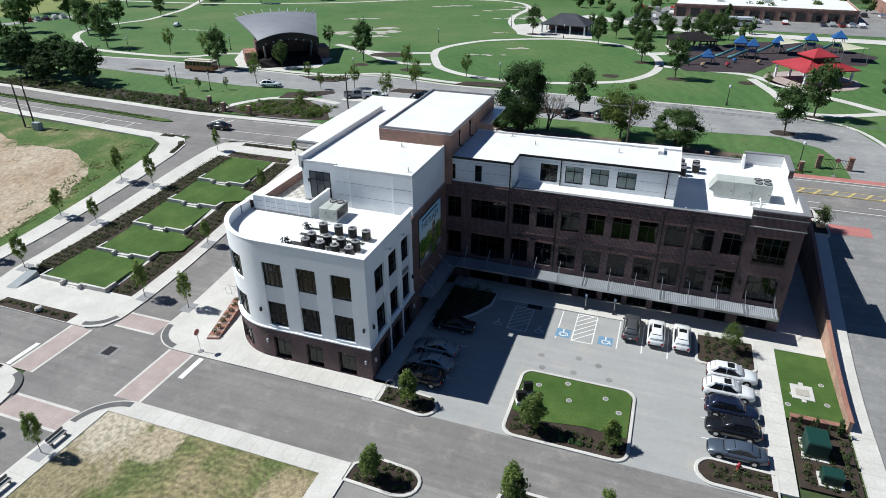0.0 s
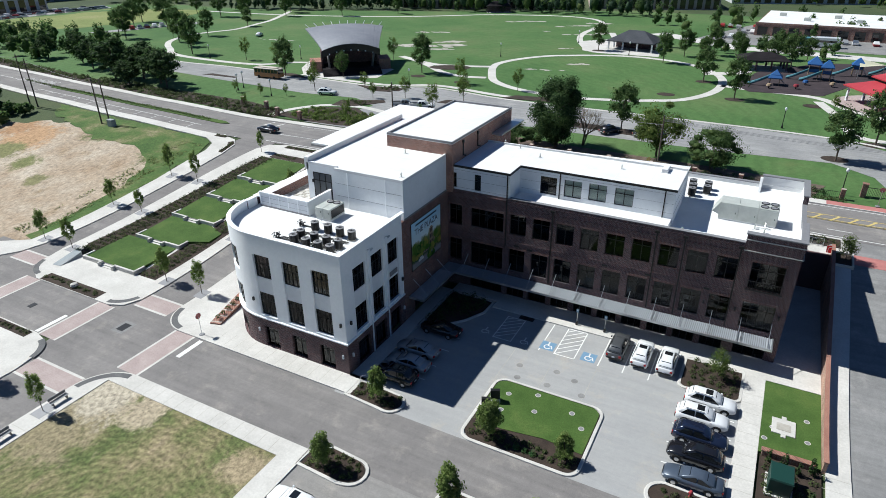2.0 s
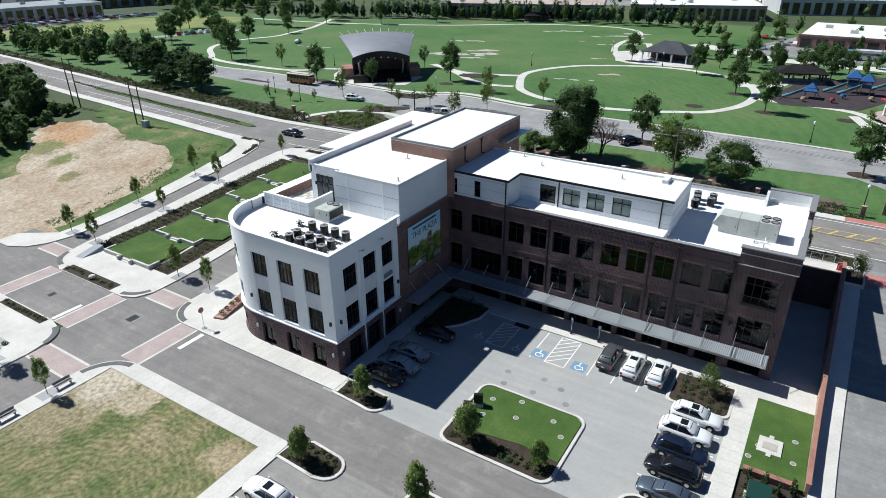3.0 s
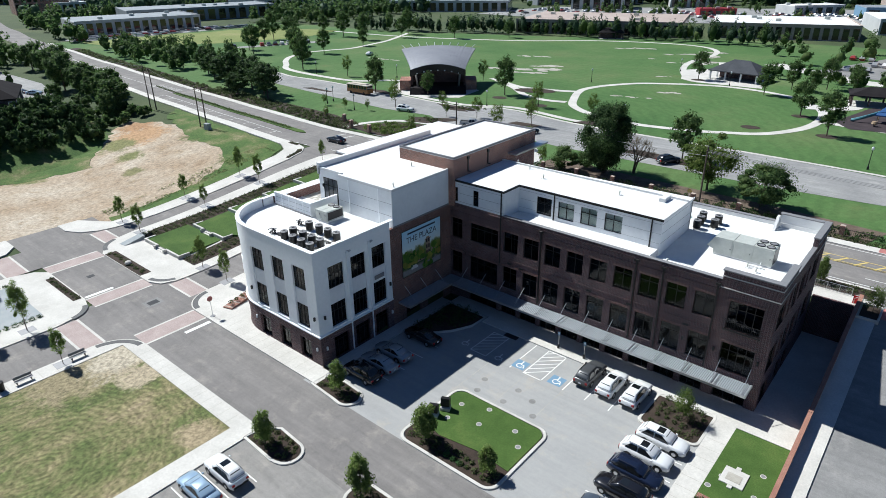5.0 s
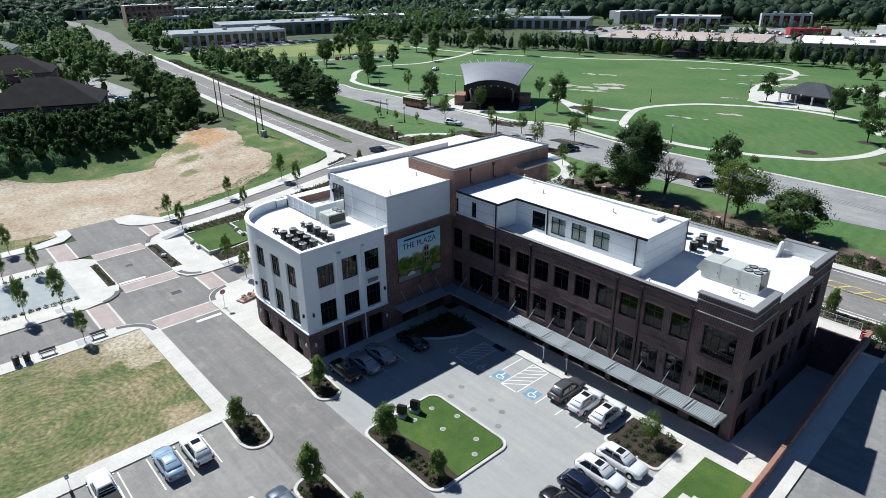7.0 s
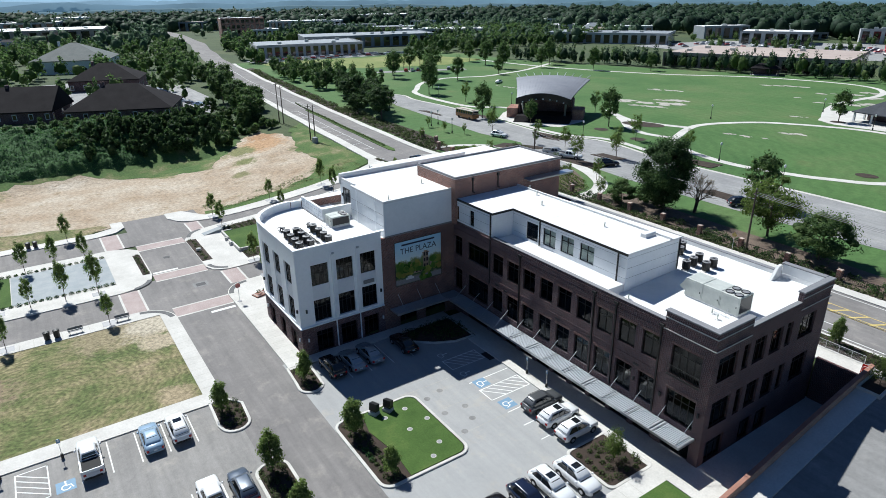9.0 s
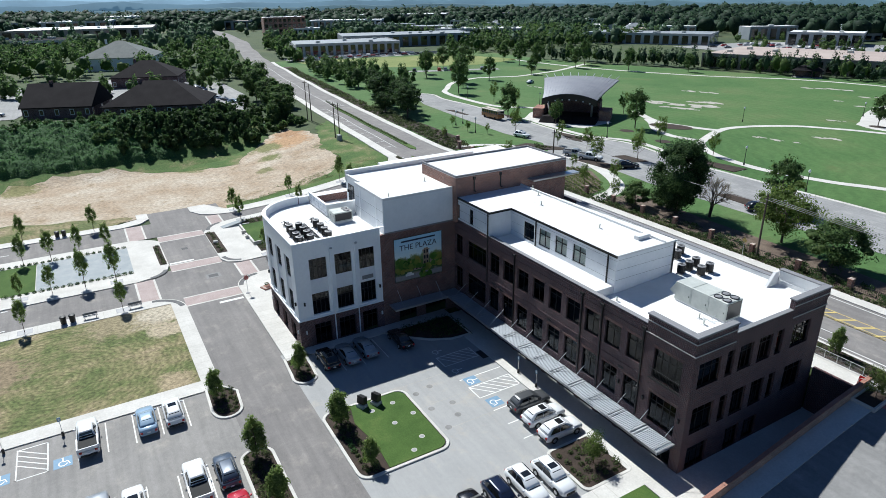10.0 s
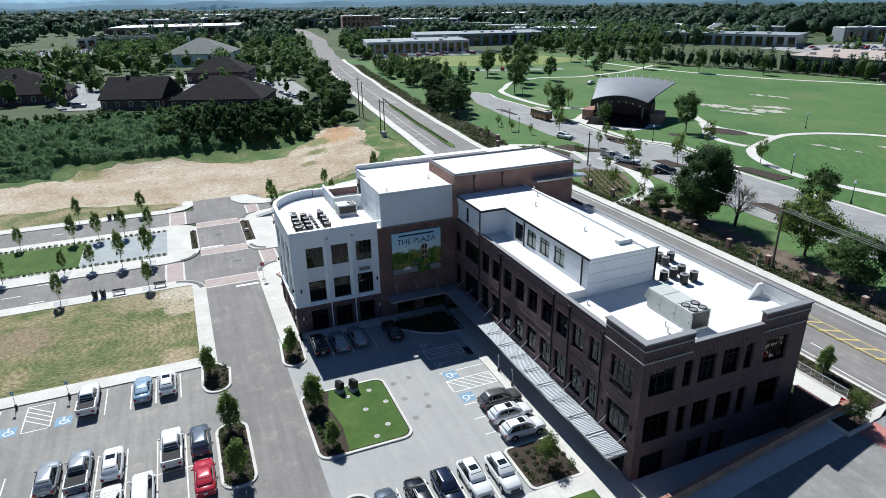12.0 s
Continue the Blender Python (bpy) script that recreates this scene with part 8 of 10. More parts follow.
stripe("stop_bar", [(-42.3, -41.7, 37.6, 41.0), (-61.2, -60.6, 33.5, 37.3)], M["paint_white"], 0.02, "broad white stop bar")
for x0, x1, y0, y1 in ((-52.0, -51.8, 5, 7.5), (-48.6, -48.4, 9, 11.0), (-55.2, -55.0, 9, 11), (-79.9, -79.7, 8, 10)):
    stripe("lane_mark", [(x0, x1, y0, y1)], M["paint_white"], 0.018, "short white lane mark")
for nm, x0, x1, y, mat, label in (("centre_line", -20, 75, 96.6, "paint_yellow", "yellow centre line of the main road"), ("centre_line", -20, 75, 97.0, "paint_yellow", "yellow centre line of the main road"), ("edge_line", -76, 75, 91.4, "paint_white", "white edge line of the main road"), ("edge_line", -76, 75, 102.0, "paint_white", "white edge line of the main road"), ("edge_line", -160, -96, 93.7, "paint_white", "white edge line of the main road"), ("edge_line", -300, -162, 96.7, "paint_white", "white middle line of the main road"), ("lane_line", -76, -20, 95.6, "paint_white", "white lane line of the main road")):
    drape(nm, along(rect(x0, x1, y, y + 0.14), 6), M[mat], 0.024, label=label, category="road marking")
stripe("lane_line", [(x, x + 3.0, 93.4, 93.55) for x in range(-16, 70, 9)], M["paint_white"], 0.02, "white lane lines of the main road")
th = stripe("crossing_lines", [], M["paint_white"], 0.024, "white crossing lines over the main road")
slanted(th, [(-86.4, 89.6, -83.0, 101.0), (-83.6, 89.6, -80.2, 101.0)], M["paint_white"], 0.03, 0.3)
th = stripe("turn_hatch", [], M["paint_white"], 0.024, "pale hatched strip at the end of the road median")
slanted(th, [(-178 + i * 1.7, 96.3 + bend(-178), -176.6 + i * 1.7, 99.4 + bend(-176)) for i in range(9)], M["paint_white"], 0.03, 0.3)
th = stripe("turn_lane_hatch", [(4, 40, 98.6, 98.75), (4, 40, 96.62, 96.78)], M["paint_yellow"], 0.024, "yellow hatched strip on the main road")
slanted(th, [(x, 96.7, x + 1.3, 98.7) for x in np.arange(5, 39, 2.2)], M["paint_yellow"], 0.025, 0.3)
th = stripe("parking_bay_lines", [(x, x + 0.15, 91.2 + bend(x), 93.6 + bend(x)) for x in (-160 + i * 6.2 for i in range(11))], M["paint_white"], 0.022, "white roadside bay lines")
th = stripe("red_crossing", [(20, 39, 102.8, 104.4)], M["paint_red"], 0.135, "faded red crossing at the park gate")
stripe("red_crossing", [(22.6, 28.0, 84.9, 87.2)], M["paint_red"], 0.02, "faded red crossing at the street corner")


def wheelchair(x, y, turn, lift, pale=True):
    """A painted access symbol: blue square with a white seated figure in a wheel, as plain shapes."""
    th = thing("access_symbol", "blue painted square with a white wheelchair symbol", "road marking", (x, y, lift), "", "structure")
    th.rotation_euler = (0, 0, radians(turn))
    if pale:
        part("square", Geo().add([(-0.8, -0.8, 0), (0.8, -0.8, 0), (0.8, 0.8, 0), (-0.8, 0.8, 0)], [(0, 1, 2, 3)]), M["paint_blue"], th, "blue painted square")
    ringg = Geo()
    n = 18
    for i in range(n):
        a0, a1 = math.radians(100 + i * 14), math.radians(100 + (i + 1) * 14)
        ringg.add([(r * math.cos(a), r * math.sin(a) - 0.18, 0.003) for r, a in ((0.3, a0), (0.42, a0), (0.42, a1), (0.3, a1))], [(0, 1, 2, 3)])
    ringg.add([(-0.08, 0.1, 0.0035), (0.06, 0.1, 0.0035), (0.06, 0.55, 0.0035), (-0.08, 0.55, 0.0035)], [(0, 1, 2, 3)])
    ringg.add([(-0.02, 0.0, 0.004), (0.42, 0.0, 0.004), (0.42, 0.12, 0.004), (-0.02, 0.12, 0.004)], [(0, 1, 2, 3)])
    ringg.add([(0.35, 0.1, 0.0045), (0.45, 0.1, 0.0045), (0.65, -0.45, 0.0045), (0.53, -0.45, 0.0045)], [(0, 3, 2, 1)])
    ringg.add([(0.11 * math.cos(k) - 0.02, 0.66 + 0.11 * math.sin(k), 0.004) for k in np.linspace(0, 5.5, 8)], [tuple(range(8))])
    part("symbol", ringg, M["paint_white"], th, "white wheelchair symbol")


wheelchair(-6.5, 58.2, 0, 0.015)
wheelchair(-1.85, 58.2, 0, 0.015)
wheelchair(-14.0, 57.8, 0, 0.015, False)
wheelchair(-9.2, 57.8, 0, 0.015, False)
wheelchair(-15.3, 12.3, 90, 0.023)
wheelchair(-15.2, 17.4, 90, 0.023)


# ---- roof plant ----
def condenser(x, y, z):
    th = thing("condenser", "round black condenser with a ribbed grille and wire fan guard", "air conditioner", (x, y, z), "roof condensers")
    part("cabinet", Geo().lathe([(0.4, 0.1), (0.42, 0.14), (0.42, 1.0), (0.4, 1.04)], 18), M["dark_metal"], th)
    g = Geo()
    for i in range(14):
        a = i * 2 * math.pi / 14
        g.tube((0.43 * math.cos(a), 0.43 * math.sin(a), 0.14), (0.43 * math.cos(a), 0.43 * math.sin(a), 1.0), 0.01, n=4)
    part("grille", g, M["black"], th, "black upright grille ribs")
    part("top_rim", Geo().lathe([(0.43, 1.02), (0.45, 1.07), (0.36, 1.1), (0.34, 1.07)], 18), M["coping"], th, "grey top rim")
    part("fan_hub", Geo().lathe([(0.12, 1.06), (0.12, 1.12)], 10).box(-0.3, 0.3, -0.02, 0.02, 1.08, 1.1).box(-0.02, 0.02, -0.3, 0.3, 1.082, 1.102), M["black"], th)
    part("foot", Geo().box(-0.5, 0.5, -0.35, -0.25, 0, 0.1), M["concrete_old"], th)
    part("foot", Geo().box(-0.5, 0.5, 0.25, 0.35, 0, 0.1), M["concrete_old"], th)
    return th


c0 = condenser(-30.5, 45.8, 12.95)
for x, y in [(x, y) for y in (45.6, 47.0, 49.3) for x in (-30.5, -28.8, -27.2, -25.65)][1:]:
    copy_thing(c0, pose(x, y + 0.07 * math.sin(x * 3), 12.95, 0, 0, x * 20))
for x, y in ((3.65, 78.6), (3.6, 79.9), (3.4, 81.2), (5.2, 79.9), (5.2, 81.2), (0.85, 81.2), (-0.3, 81.3), (0.2, 82.5)):
    copy_thing(c0, pose(x, y, wing_z(y), 0, 0, x * 30))
for i, (x, y) in enumerate(((-28.4, 46.3), (-28.4, 48.2))):
    th = thing("pipe_run", "black insulated pipes on the roof between condensers", "pipes", (x, y, 12.95))
    for k in range(3):
        part("pipe", Geo().tube((-4.2, -0.15 + k * 0.15, 0.12), (3.0, -0.15 + k * 0.15, 0.12), 0.04, n=6), M["black"], th)
    for k in range(6):
        part("support", Geo().box(-3.6 + k * 1.2, -3.5 + k * 1.2, -0.3, 0.3, 0, 0.08), M["wood_pole"], th)
for x, y in ((-33.0, 46.0), (-32.6, 49.6)):
    th = thing("pipe_bundle", "bunch of bent black refrigerant pipes on the roof", "pipes", (x, y, 12.95))
    rngp = random.Random(int(y))
    for k in range(9):
        a, r, h = rngp.uniform(0, 6.3), rngp.uniform(0.15, 0.4), rngp.uniform(0.35, 0.7)
        part("pipe", Geo().tube((r * math.cos(a), r * math.sin(a), 0.02), (r * 0.4 * math.cos(a), r * 0.4 * math.sin(a), h), 0.04, n=5).tube((r * 0.4 * math.cos(a), r * 0.4 * math.sin(a), h), (0.5 * math.cos(a + 1), 0.5 * math.sin(a + 1), h - 0.12), 0.04, n=5), M["black"], th)
    part("tail", Geo().tube((0, 0, 0.1), (2.0, 0.1, 0.1), 0.09, n=6), M["black"], th)


def rooftop_unit(x0, x1, y0, y1, z, h, label, fans, taper=0.0):
    th = thing("rooftop_unit", label, "roof unit", ((x0 + x1) / 2, (y0 + y1) / 2, z))
    w, d = x1 - x0, y1 - y0
    n = max(2, int(w / 1.6))
    for i in range(n):
        a, b = -w / 2 + i * w / n, -w / 2 + (i + 1) * w / n
        hh = h * (1 if i or not taper else taper)
        part("section", Geo().box(a + 0.01, b - 0.01, -d / 2, d / 2, 0.2, hh, 0.04), M["unit"], th, "pale steel casing section")
        part("door", Geo().box(a + 0.12, b - 0.12, -d / 2 - 0.03, -d / 2, 0.35, hh - 0.2), M["unit"], th, "access door")
        part("handle", Geo().box(b - 0.3, b - 0.22, -d / 2 - 0.06, -d / 2 - 0.03, 0.9, 1.05), M["black"], th)
    part("curb", Geo().box(-w / 2 + 0.05, w / 2 - 0.05, -d / 2 + 0.05, d / 2 - 0.05, 0, 0.2), M["roof"], th)
    for i, (fx, fy) in enumerate(fans):
        part("fan", Geo().lathe([(0.42, h), (0.42, h + 0.08), (0.34, h + 0.08), (0.33, h + 0.02)], 14, (fx, fy, 0)), M["dark_metal"], th, "dark fan ring")
        part("fan_guard", Geo().lathe([(0.33, h + 0.05), (0.1, h + 0.07)], 14, (fx, fy, 0)), M["coping"], th)
    part("coil", Geo().box(w / 2, w / 2 + 0.02, -d / 2 + 0.15, d / 2 - 0.15, 0.35, h - 0.15), M["dark_metal"], th, "dark coil face")
    g = Geo().tube((w / 2 - 1.0, -d / 2 - 0.5, 0.1), (w / 2 - 1.0, -d / 2, 0.5), 0.04).tube((w / 2 - 2.0, -d / 2 - 0.7, 0.08), (w / 2 - 0.4, -d / 2 - 0.7, 0.08), 0.04)
    part("conduit", g, M["steel"], th)


rooftop_unit(7.3, 13.2, 73.4, 75.6, wing_z(73.4), 2.05, "long pale sheet-steel rooftop air handling unit", [(1.5, -0.55), (1.5, 0.55), (2.45, -0.55), (2.45, 0.55)])
hood = Geo().add([(6.6, 73.5, 13.15), (7.3, 73.5, 12.85), (7.3, 75.5, 12.85), (6.6, 75.5, 13.15), (7.3, 73.5, 14.3), (7.3, 75.5, 14.3)], [(0, 3, 2, 1), (0, 1, 4), (2, 3, 5), (0, 4, 5, 3), (1, 2, 5, 4)])
part("intake_hood", hood, M["unit"], B, "sloping intake hood of the roof unit")
rooftop_unit(-32.4, -30.3, 51.8, 54.4, 12.95, 1.45, "square pale sheet-steel rooftop unit", [(-0.35, 0.7), (0.5, 0.7)])
for x, y, z in ((4.3, 68.6, wing_z(68.6)), (-24.2, 57.0, 17.5), (-28, 64.2, 17.5), (-20, 76.5, 16.36), (-17.5, 75.5, 16.36), (-14, 73.2, 16.36), (-4, 73.6, 16.36), (12.2, 71.8, wing_z(71.8)), (11.2, 72.4, wing_z(72.4))):
    th = thing("roof_vent", "small pale roof vent pipe", "vent", (x, y, z))
    part("pipe", Geo().tube((0, 0, 0), (0, 0, 0.4), 0.07, n=8), M["unit"], th)
    part("cap", Geo().lathe([(0.05, 0.42), (0.13, 0.46), (0.02, 0.55)], 8), M["unit"], th)
    part("flange", Geo().box(-0.2, 0.2, -0.2, 0.2, 0, 0.04), M["roof"], th)
# membrane seams on the roofs
for nm, x0, x1, y0, y1, z, along in (("roof_seams", -40, -24, 57, 84, 17.502, "y"), ("roof_seams", -23, 2.8, 70, 76.1, 16.362, "x"), ("roof_seams", -31, -22.8, 67, 83, 19.002, "y"), ("roof_seams", -36, -23.8, 44.5, 55.5, 12.952, "y")):
    th = thing(nm, "faint welded seams of a white roof membrane", "seams", (0, 0, 0), "", "structure")
    n = int(((x1 - x0) if along == "x" else (y1 - y0)) / 1.9)
    for i in range(1, n):
        if along == "x":
            u = x0 + i * 1.9
            part("seam", Geo().box(u - 0.03, u + 0.03, y0, y1, z - 0.001, z + 0.006), M["panel"], th)
        else:
            u = y0 + i * 1.9
            part("seam", Geo().box(x0 if u > 62.5 or z < 17 else -36, x1, u - 0.03, u + 0.03, z - 0.001, z + 0.006), M["panel"], th)


# ---- street furniture ----
def sign(x, y, kind, turn=0):
    if kind == "stop":
        th = thing("stop_sign", "red octagonal stop sign on a steel post", "road sign", (x, y, land(x, y) + 0.13))
        part("post", Geo().tube((0, 0, 0), (0, 0, 2.4), 0.035, n=6), M["steel"], th)
        o = Geo()
        v = [(-0.02, 0.38 * math.cos(math.radians(22.5 + 45 * i)), 2.5 + 0.38 * math.sin(math.radians(22.5 + 45 * i))) for i in range(8)]
        o.add(v + [(0.02, b, c) for _, b, c in v], [tuple(range(8)), tuple(range(15, 7, -1))] + [(i, 8 + i, 8 + (i + 1) % 8, (i + 1) % 8) for i in range(8)])
        part("plate", o, M["paint_red"], th, "red octagon")
        part("base", Geo().lathe([(0.35, 0), (0.3, 0.05)], 10), M["coping"], th)
    elif kind == "access":
        th = thing("access_sign", "small blue parking sign on a thin post", "road sign", (x, y, land(x, y) + 0.1))
        part("post", Geo().tube((0, 0, 0), (0, 0, 2.2), 0.03, n=6), M["steel"], th)
        part("plate", Geo().box(-0.16, 0.16, -0.05, -0.03, 1.75, 2.2), M["paint_blue"], th, "blue plate")
        part("symbol", Geo().box(-0.08, 0.08, -0.056, -0.051, 1.9, 2.1), M["paint_white"], th, "white symbol bar")
        part("base", Geo().lathe([(0.15, 0), (0.12, 0.5)], 8), M["black"], th)
    else:
        th = thing("warning_sign", "yellow diamond warning sign on a post", "road sign", (x, y, land(x, y)))
        part("post", Geo().tube((0, 0, 0), (0, 0, 2.4), 0.03, n=6), M["steel"], th)
        part("plate", Geo().add([(-0.45, 0, 2.6), (0, 0, 2.15), (0.45, 0, 2.6), (0, 0, 3.05), (-0.45, 0.03, 2.6), (0, 0.03, 2.15), (0.45, 0.03, 2.6), (0, 0.03, 3.05)], [(0, 1, 2, 3), (7, 6, 5, 4), (0, 4, 5, 1), (1, 5, 6, 2), (2, 6, 7, 3), (3, 7, 4, 0)]), M["paint_yellow"], th, "yellow diamond")
    th.rotation_euler = (0, 0, radians(turn))


sign(-42.8, 41.9, "stop", 180)
sign(26.5, 105.0, "stop", 90)
sign(-4.9, 63.6, "access")
sign(-1.6, 63.6, "access")
sign(-19.6, 12.4, "access", 90)
sign(-19.6, 17.5, "access", 90)
sign(-6.0, 104.0, "warning")


def park_lamp(x, y):
    th = thing("park_lamp", "black park lamp post with a pale globe", "street lamp", (x, y, land(x, y)), "park lamps")
    part("post", Geo().lathe([(0.2, 0), (0.18, 0.5), (0.08, 0.7), (0.06, 3.6)], 8), M["black"], th)
    part("globe", Geo().lathe([(0.1, 3.6), (0.24, 3.8), (0.24, 4.05), (0.1, 4.25)], 10), M["lamp_white"], th, "pale globe")
    return th


l0 = park_lamp(-55.6, 228)
for x, y in ((-70, 192), (-38.7, 149.5), (-34, 211), (-153.5, 150.2), (-113, 123), (-125.4, 161.3), (-75.4, 144.2), (12.5, 143), (-112, 120), (22, 108), (-100, 119), (-50, 107), (-20, 142)):
    copy_thing(l0, Matrix.Translation((x, y, land(x, y))))


def pole(x, y, h, wires=()):
    th = thing("utility_pole", "tall weathered wooden utility pole", "utility pole", (x, y, land(x, y)))
    part("shaft", Geo().tube((0, 0, -0.2), (0, 0, h), 0.17, 0.11, 8), M["wood_pole"], th)
    part("crossarm", Geo().box(-0.05, 0.05, -0.7, 0.7, h - 0.6, h - 0.48), M["wood_pole"], th)
    part("insulator", Geo().lathe([(0.06, h), (0.08, h + 0.12), (0.03, h + 0.2)], 8), M["coping"], th)
    return th


for x, y, h in ((-117.6, 84.9, 9.5), (-115.6, 85.4, 9.5), (-145.6, 86.6, 12), (-144.2, 87.4, 11), (-4.8, 105.6, 9.5), (-62.4, 115.4, 7.5), (-240, 96, 10), (52, 107, 9)):
    pole(x, y, h)


def wire(name, p, q, sag, label):
    th = thing(name, label, "cable", (0, 0, 0))
    g = Geo()
    p, q = Vector(p), Vector(q)
    n = 16
    pts = [p.lerp(q, i / n) - Vector((0, 0, sag * 4 * (i / n) * (1 - i / n))) for i in range(n + 1)]
    ring = [(0.025 * math.cos(a), 0.025 * math.sin(a)) for a in (0, 1.57, 3.14, 4.71)]
    side = (q - p).cross(Vector((0, 0, 1))).normalized()
    g.add([tuple(c + side * u + Vector((0, 0, w))) for c in pts for u, w in ring], [(4 * i + k, 4 * i + (k + 1) % 4, 4 * i + 4 + (k + 1) % 4, 4 * i + 4 + k) for i in range(n) for k in range(4)])
    part("cable", g, M["coping"], th)


for k in (-0.6, 0.0, 0.6):
    wire("overhead_cable", (-4.8, 105.6 + k, P0 + 8.9), (52, 107 + k, P0 + 8.4), 0.9, "thin grey overhead cable")
wire("overhead_cable", (-62.4, 115.4, P0 + 7.0), (-4.8, 105.6, P0 + 8.1), 0.8, "thin grey overhead cable")
wire("overhead_cable", (-144.2, 87.4, P0 + 10.4), (-117.6, 84.9, P0 + 8.3), 0.5, "thin grey overhead cable")
wire("overhead_cable", (-240, 96, P0 + 9.4), (-145.6, 86.6, P0 + 11), 0.9, "thin grey overhead cable")
th = thing("transformer_box", "pale blue-grey utility cabinet beside the road", "cabinet", (-113.8, 84.6, land(-113.8, 84.6)))
part("body", Geo().box(-0.8, 0.8, -0.5, 0.5, 0, 1.5, 0.05), M["granite"], th)
part("door", Geo().box(-0.7, 0.7, -0.53, -0.5, 0.15, 1.4), M["granite"], th)


def bin_pair(x, y, z, turn):
    for k in (-0.55, 0.55):
        th = thing("litter_bin", "black slatted litter bin", "bin", (x + k * math.cos(radians(turn)), y + k * math.sin(radians(turn)), z))
        part("barrel", Geo().lathe([(0.28, 0), (0.36, 0.15), (0.38, 0.85), (0.42, 0.95)], 14), M["black"], th)
        part("lid", Geo().lathe([(0.42, 0.95), (0.4, 1.1), (0.15, 1.2)], 14), M["black"], th, "black domed lid")


bin_pair(-46.4, 18.5, 0.13, 90)
bin_pair(-85.2, 18.0, 0.13, 90)
bin_pair(-57.0, -2.0, 0.13, 90)


def notice(x, y, turn):
    th = thing("tilted_board", "black box sign tilted on a white base", "sign", (x, y, 0.17))
    th.rotation_euler = (0, 0, radians(turn))
    part("box", Geo().add([(-0.45, -0.3, 0.5), (0.45, -0.3, 0.5), (0.45, 0.35, 0.35), (-0.45, 0.35, 0.35), (-0.45, -0.15, 1.35), (0.45, -0.15, 1.35), (0.45, 0.4, 1.2), (-0.45, 0.4, 1.2)], [(3, 2, 1, 0), (4, 5, 6, 7), (0, 1, 5, 4), (1, 2, 6, 5), (2, 3, 7, 6), (3, 0, 4, 7)]), M["black"], th)
    part("foot", Geo().box(-0.5, 0.5, -0.4, 0.4, 0, 0.35, 0.05), M["kerb"], th, "white concrete base")


notice(-8.3, 45.4, 25)
notice(-8.0, 46.9, 25)


def manhole(x, y, z, r, kind=0):
    th = thing("manhole_cover", "round dark iron cover set in the surface", "manhole cover", (x, y, z))
    part("cover", Geo().lathe([(r, -0.05), (r, 0.006), (r * 0.2, 0.012)], 18), M["coping"] if kind else M["asphalt_new"], th)
    part("rim", Geo().lathe([(r + 0.06, -0.05), (r + 0.06, 0.003), (r, 0.004)], 18), M["asphalt_lot"] if kind == 0 else M["kerb"], th)


for x, y in ((-4.1, 54.2), (-4.3, 51.7), (-2.0, 53.6), (-0.7, 51.7), (-7.5, 51.5), (-8.0, 53.5)):
    manhole(x, y, 0.01, 0.3)
for x, y in ((-4.0, 47.2), (-7.0, 46.0), (-0.7, 48.6), (0.7, 47.0), (-7.2, 48.5), (-4.5, 49.6)):
    manhole(x, y, 0.18, 0.22, 1)
for x, y in ((16.4, 55.4), (19.2, 57.6), (19.3, 54.6), (15.8, 53.6)):
    manhole(x, y, 0.16, 0.2, 1)
th = thing("iron_grate", "square dark iron grate with a paler frame in the street", "grate", (-52.4, 38.8, 0.01))
part("grate", Geo().box(-0.55, 0.55, -0.7, 0.7, -0.02, 0.012), M["dark_metal"], th)
part("surround", Geo().box(-0.95, 0.95, -1.1, 1.1, -0.02, 0.008), M["asphalt_new"], th)
th = thing("iron_grate", "square dark iron grate with a paler frame in the street", "grate", (-67.0, 36.8, 0.01))
part("grate", Geo().box(-0.4, 0.4, -0.5, 0.5, -0.02, 0.012), M["dark_metal"], th)
th = thing("concrete_pad", "white concrete pad with covers in the lawn", "pad", (17.3, 55.8, 0.15))
part("slab", Geo().box(-1.0, 1.0, -1.1, 1.1, -0.05, 0.1, 0.02), M["kerb"], th)
part("cover", Geo().box(-0.6, 0.6, -0.6, 0.4, 0.1, 0.13), M["concrete_old"], th, "grey steel cover")
part("lug", Geo().box(-0.2, 0.2, 1.1, 1.5, -0.05, 0.09), M["kerb"], th)
part("lug", Geo().box(-0.2, 0.2, -1.5, -1.1, -0.05, 0.09), M["kerb"], th)
th = thing("drain_grate", "long dark drain grate beside the hatched aisle", "grate", (-10.6, 62.3, 0.01))
part("grate", Geo().box(-0.9, 0.9, -0.4, 0.4, -0.02, 0.013), M["black"], th)


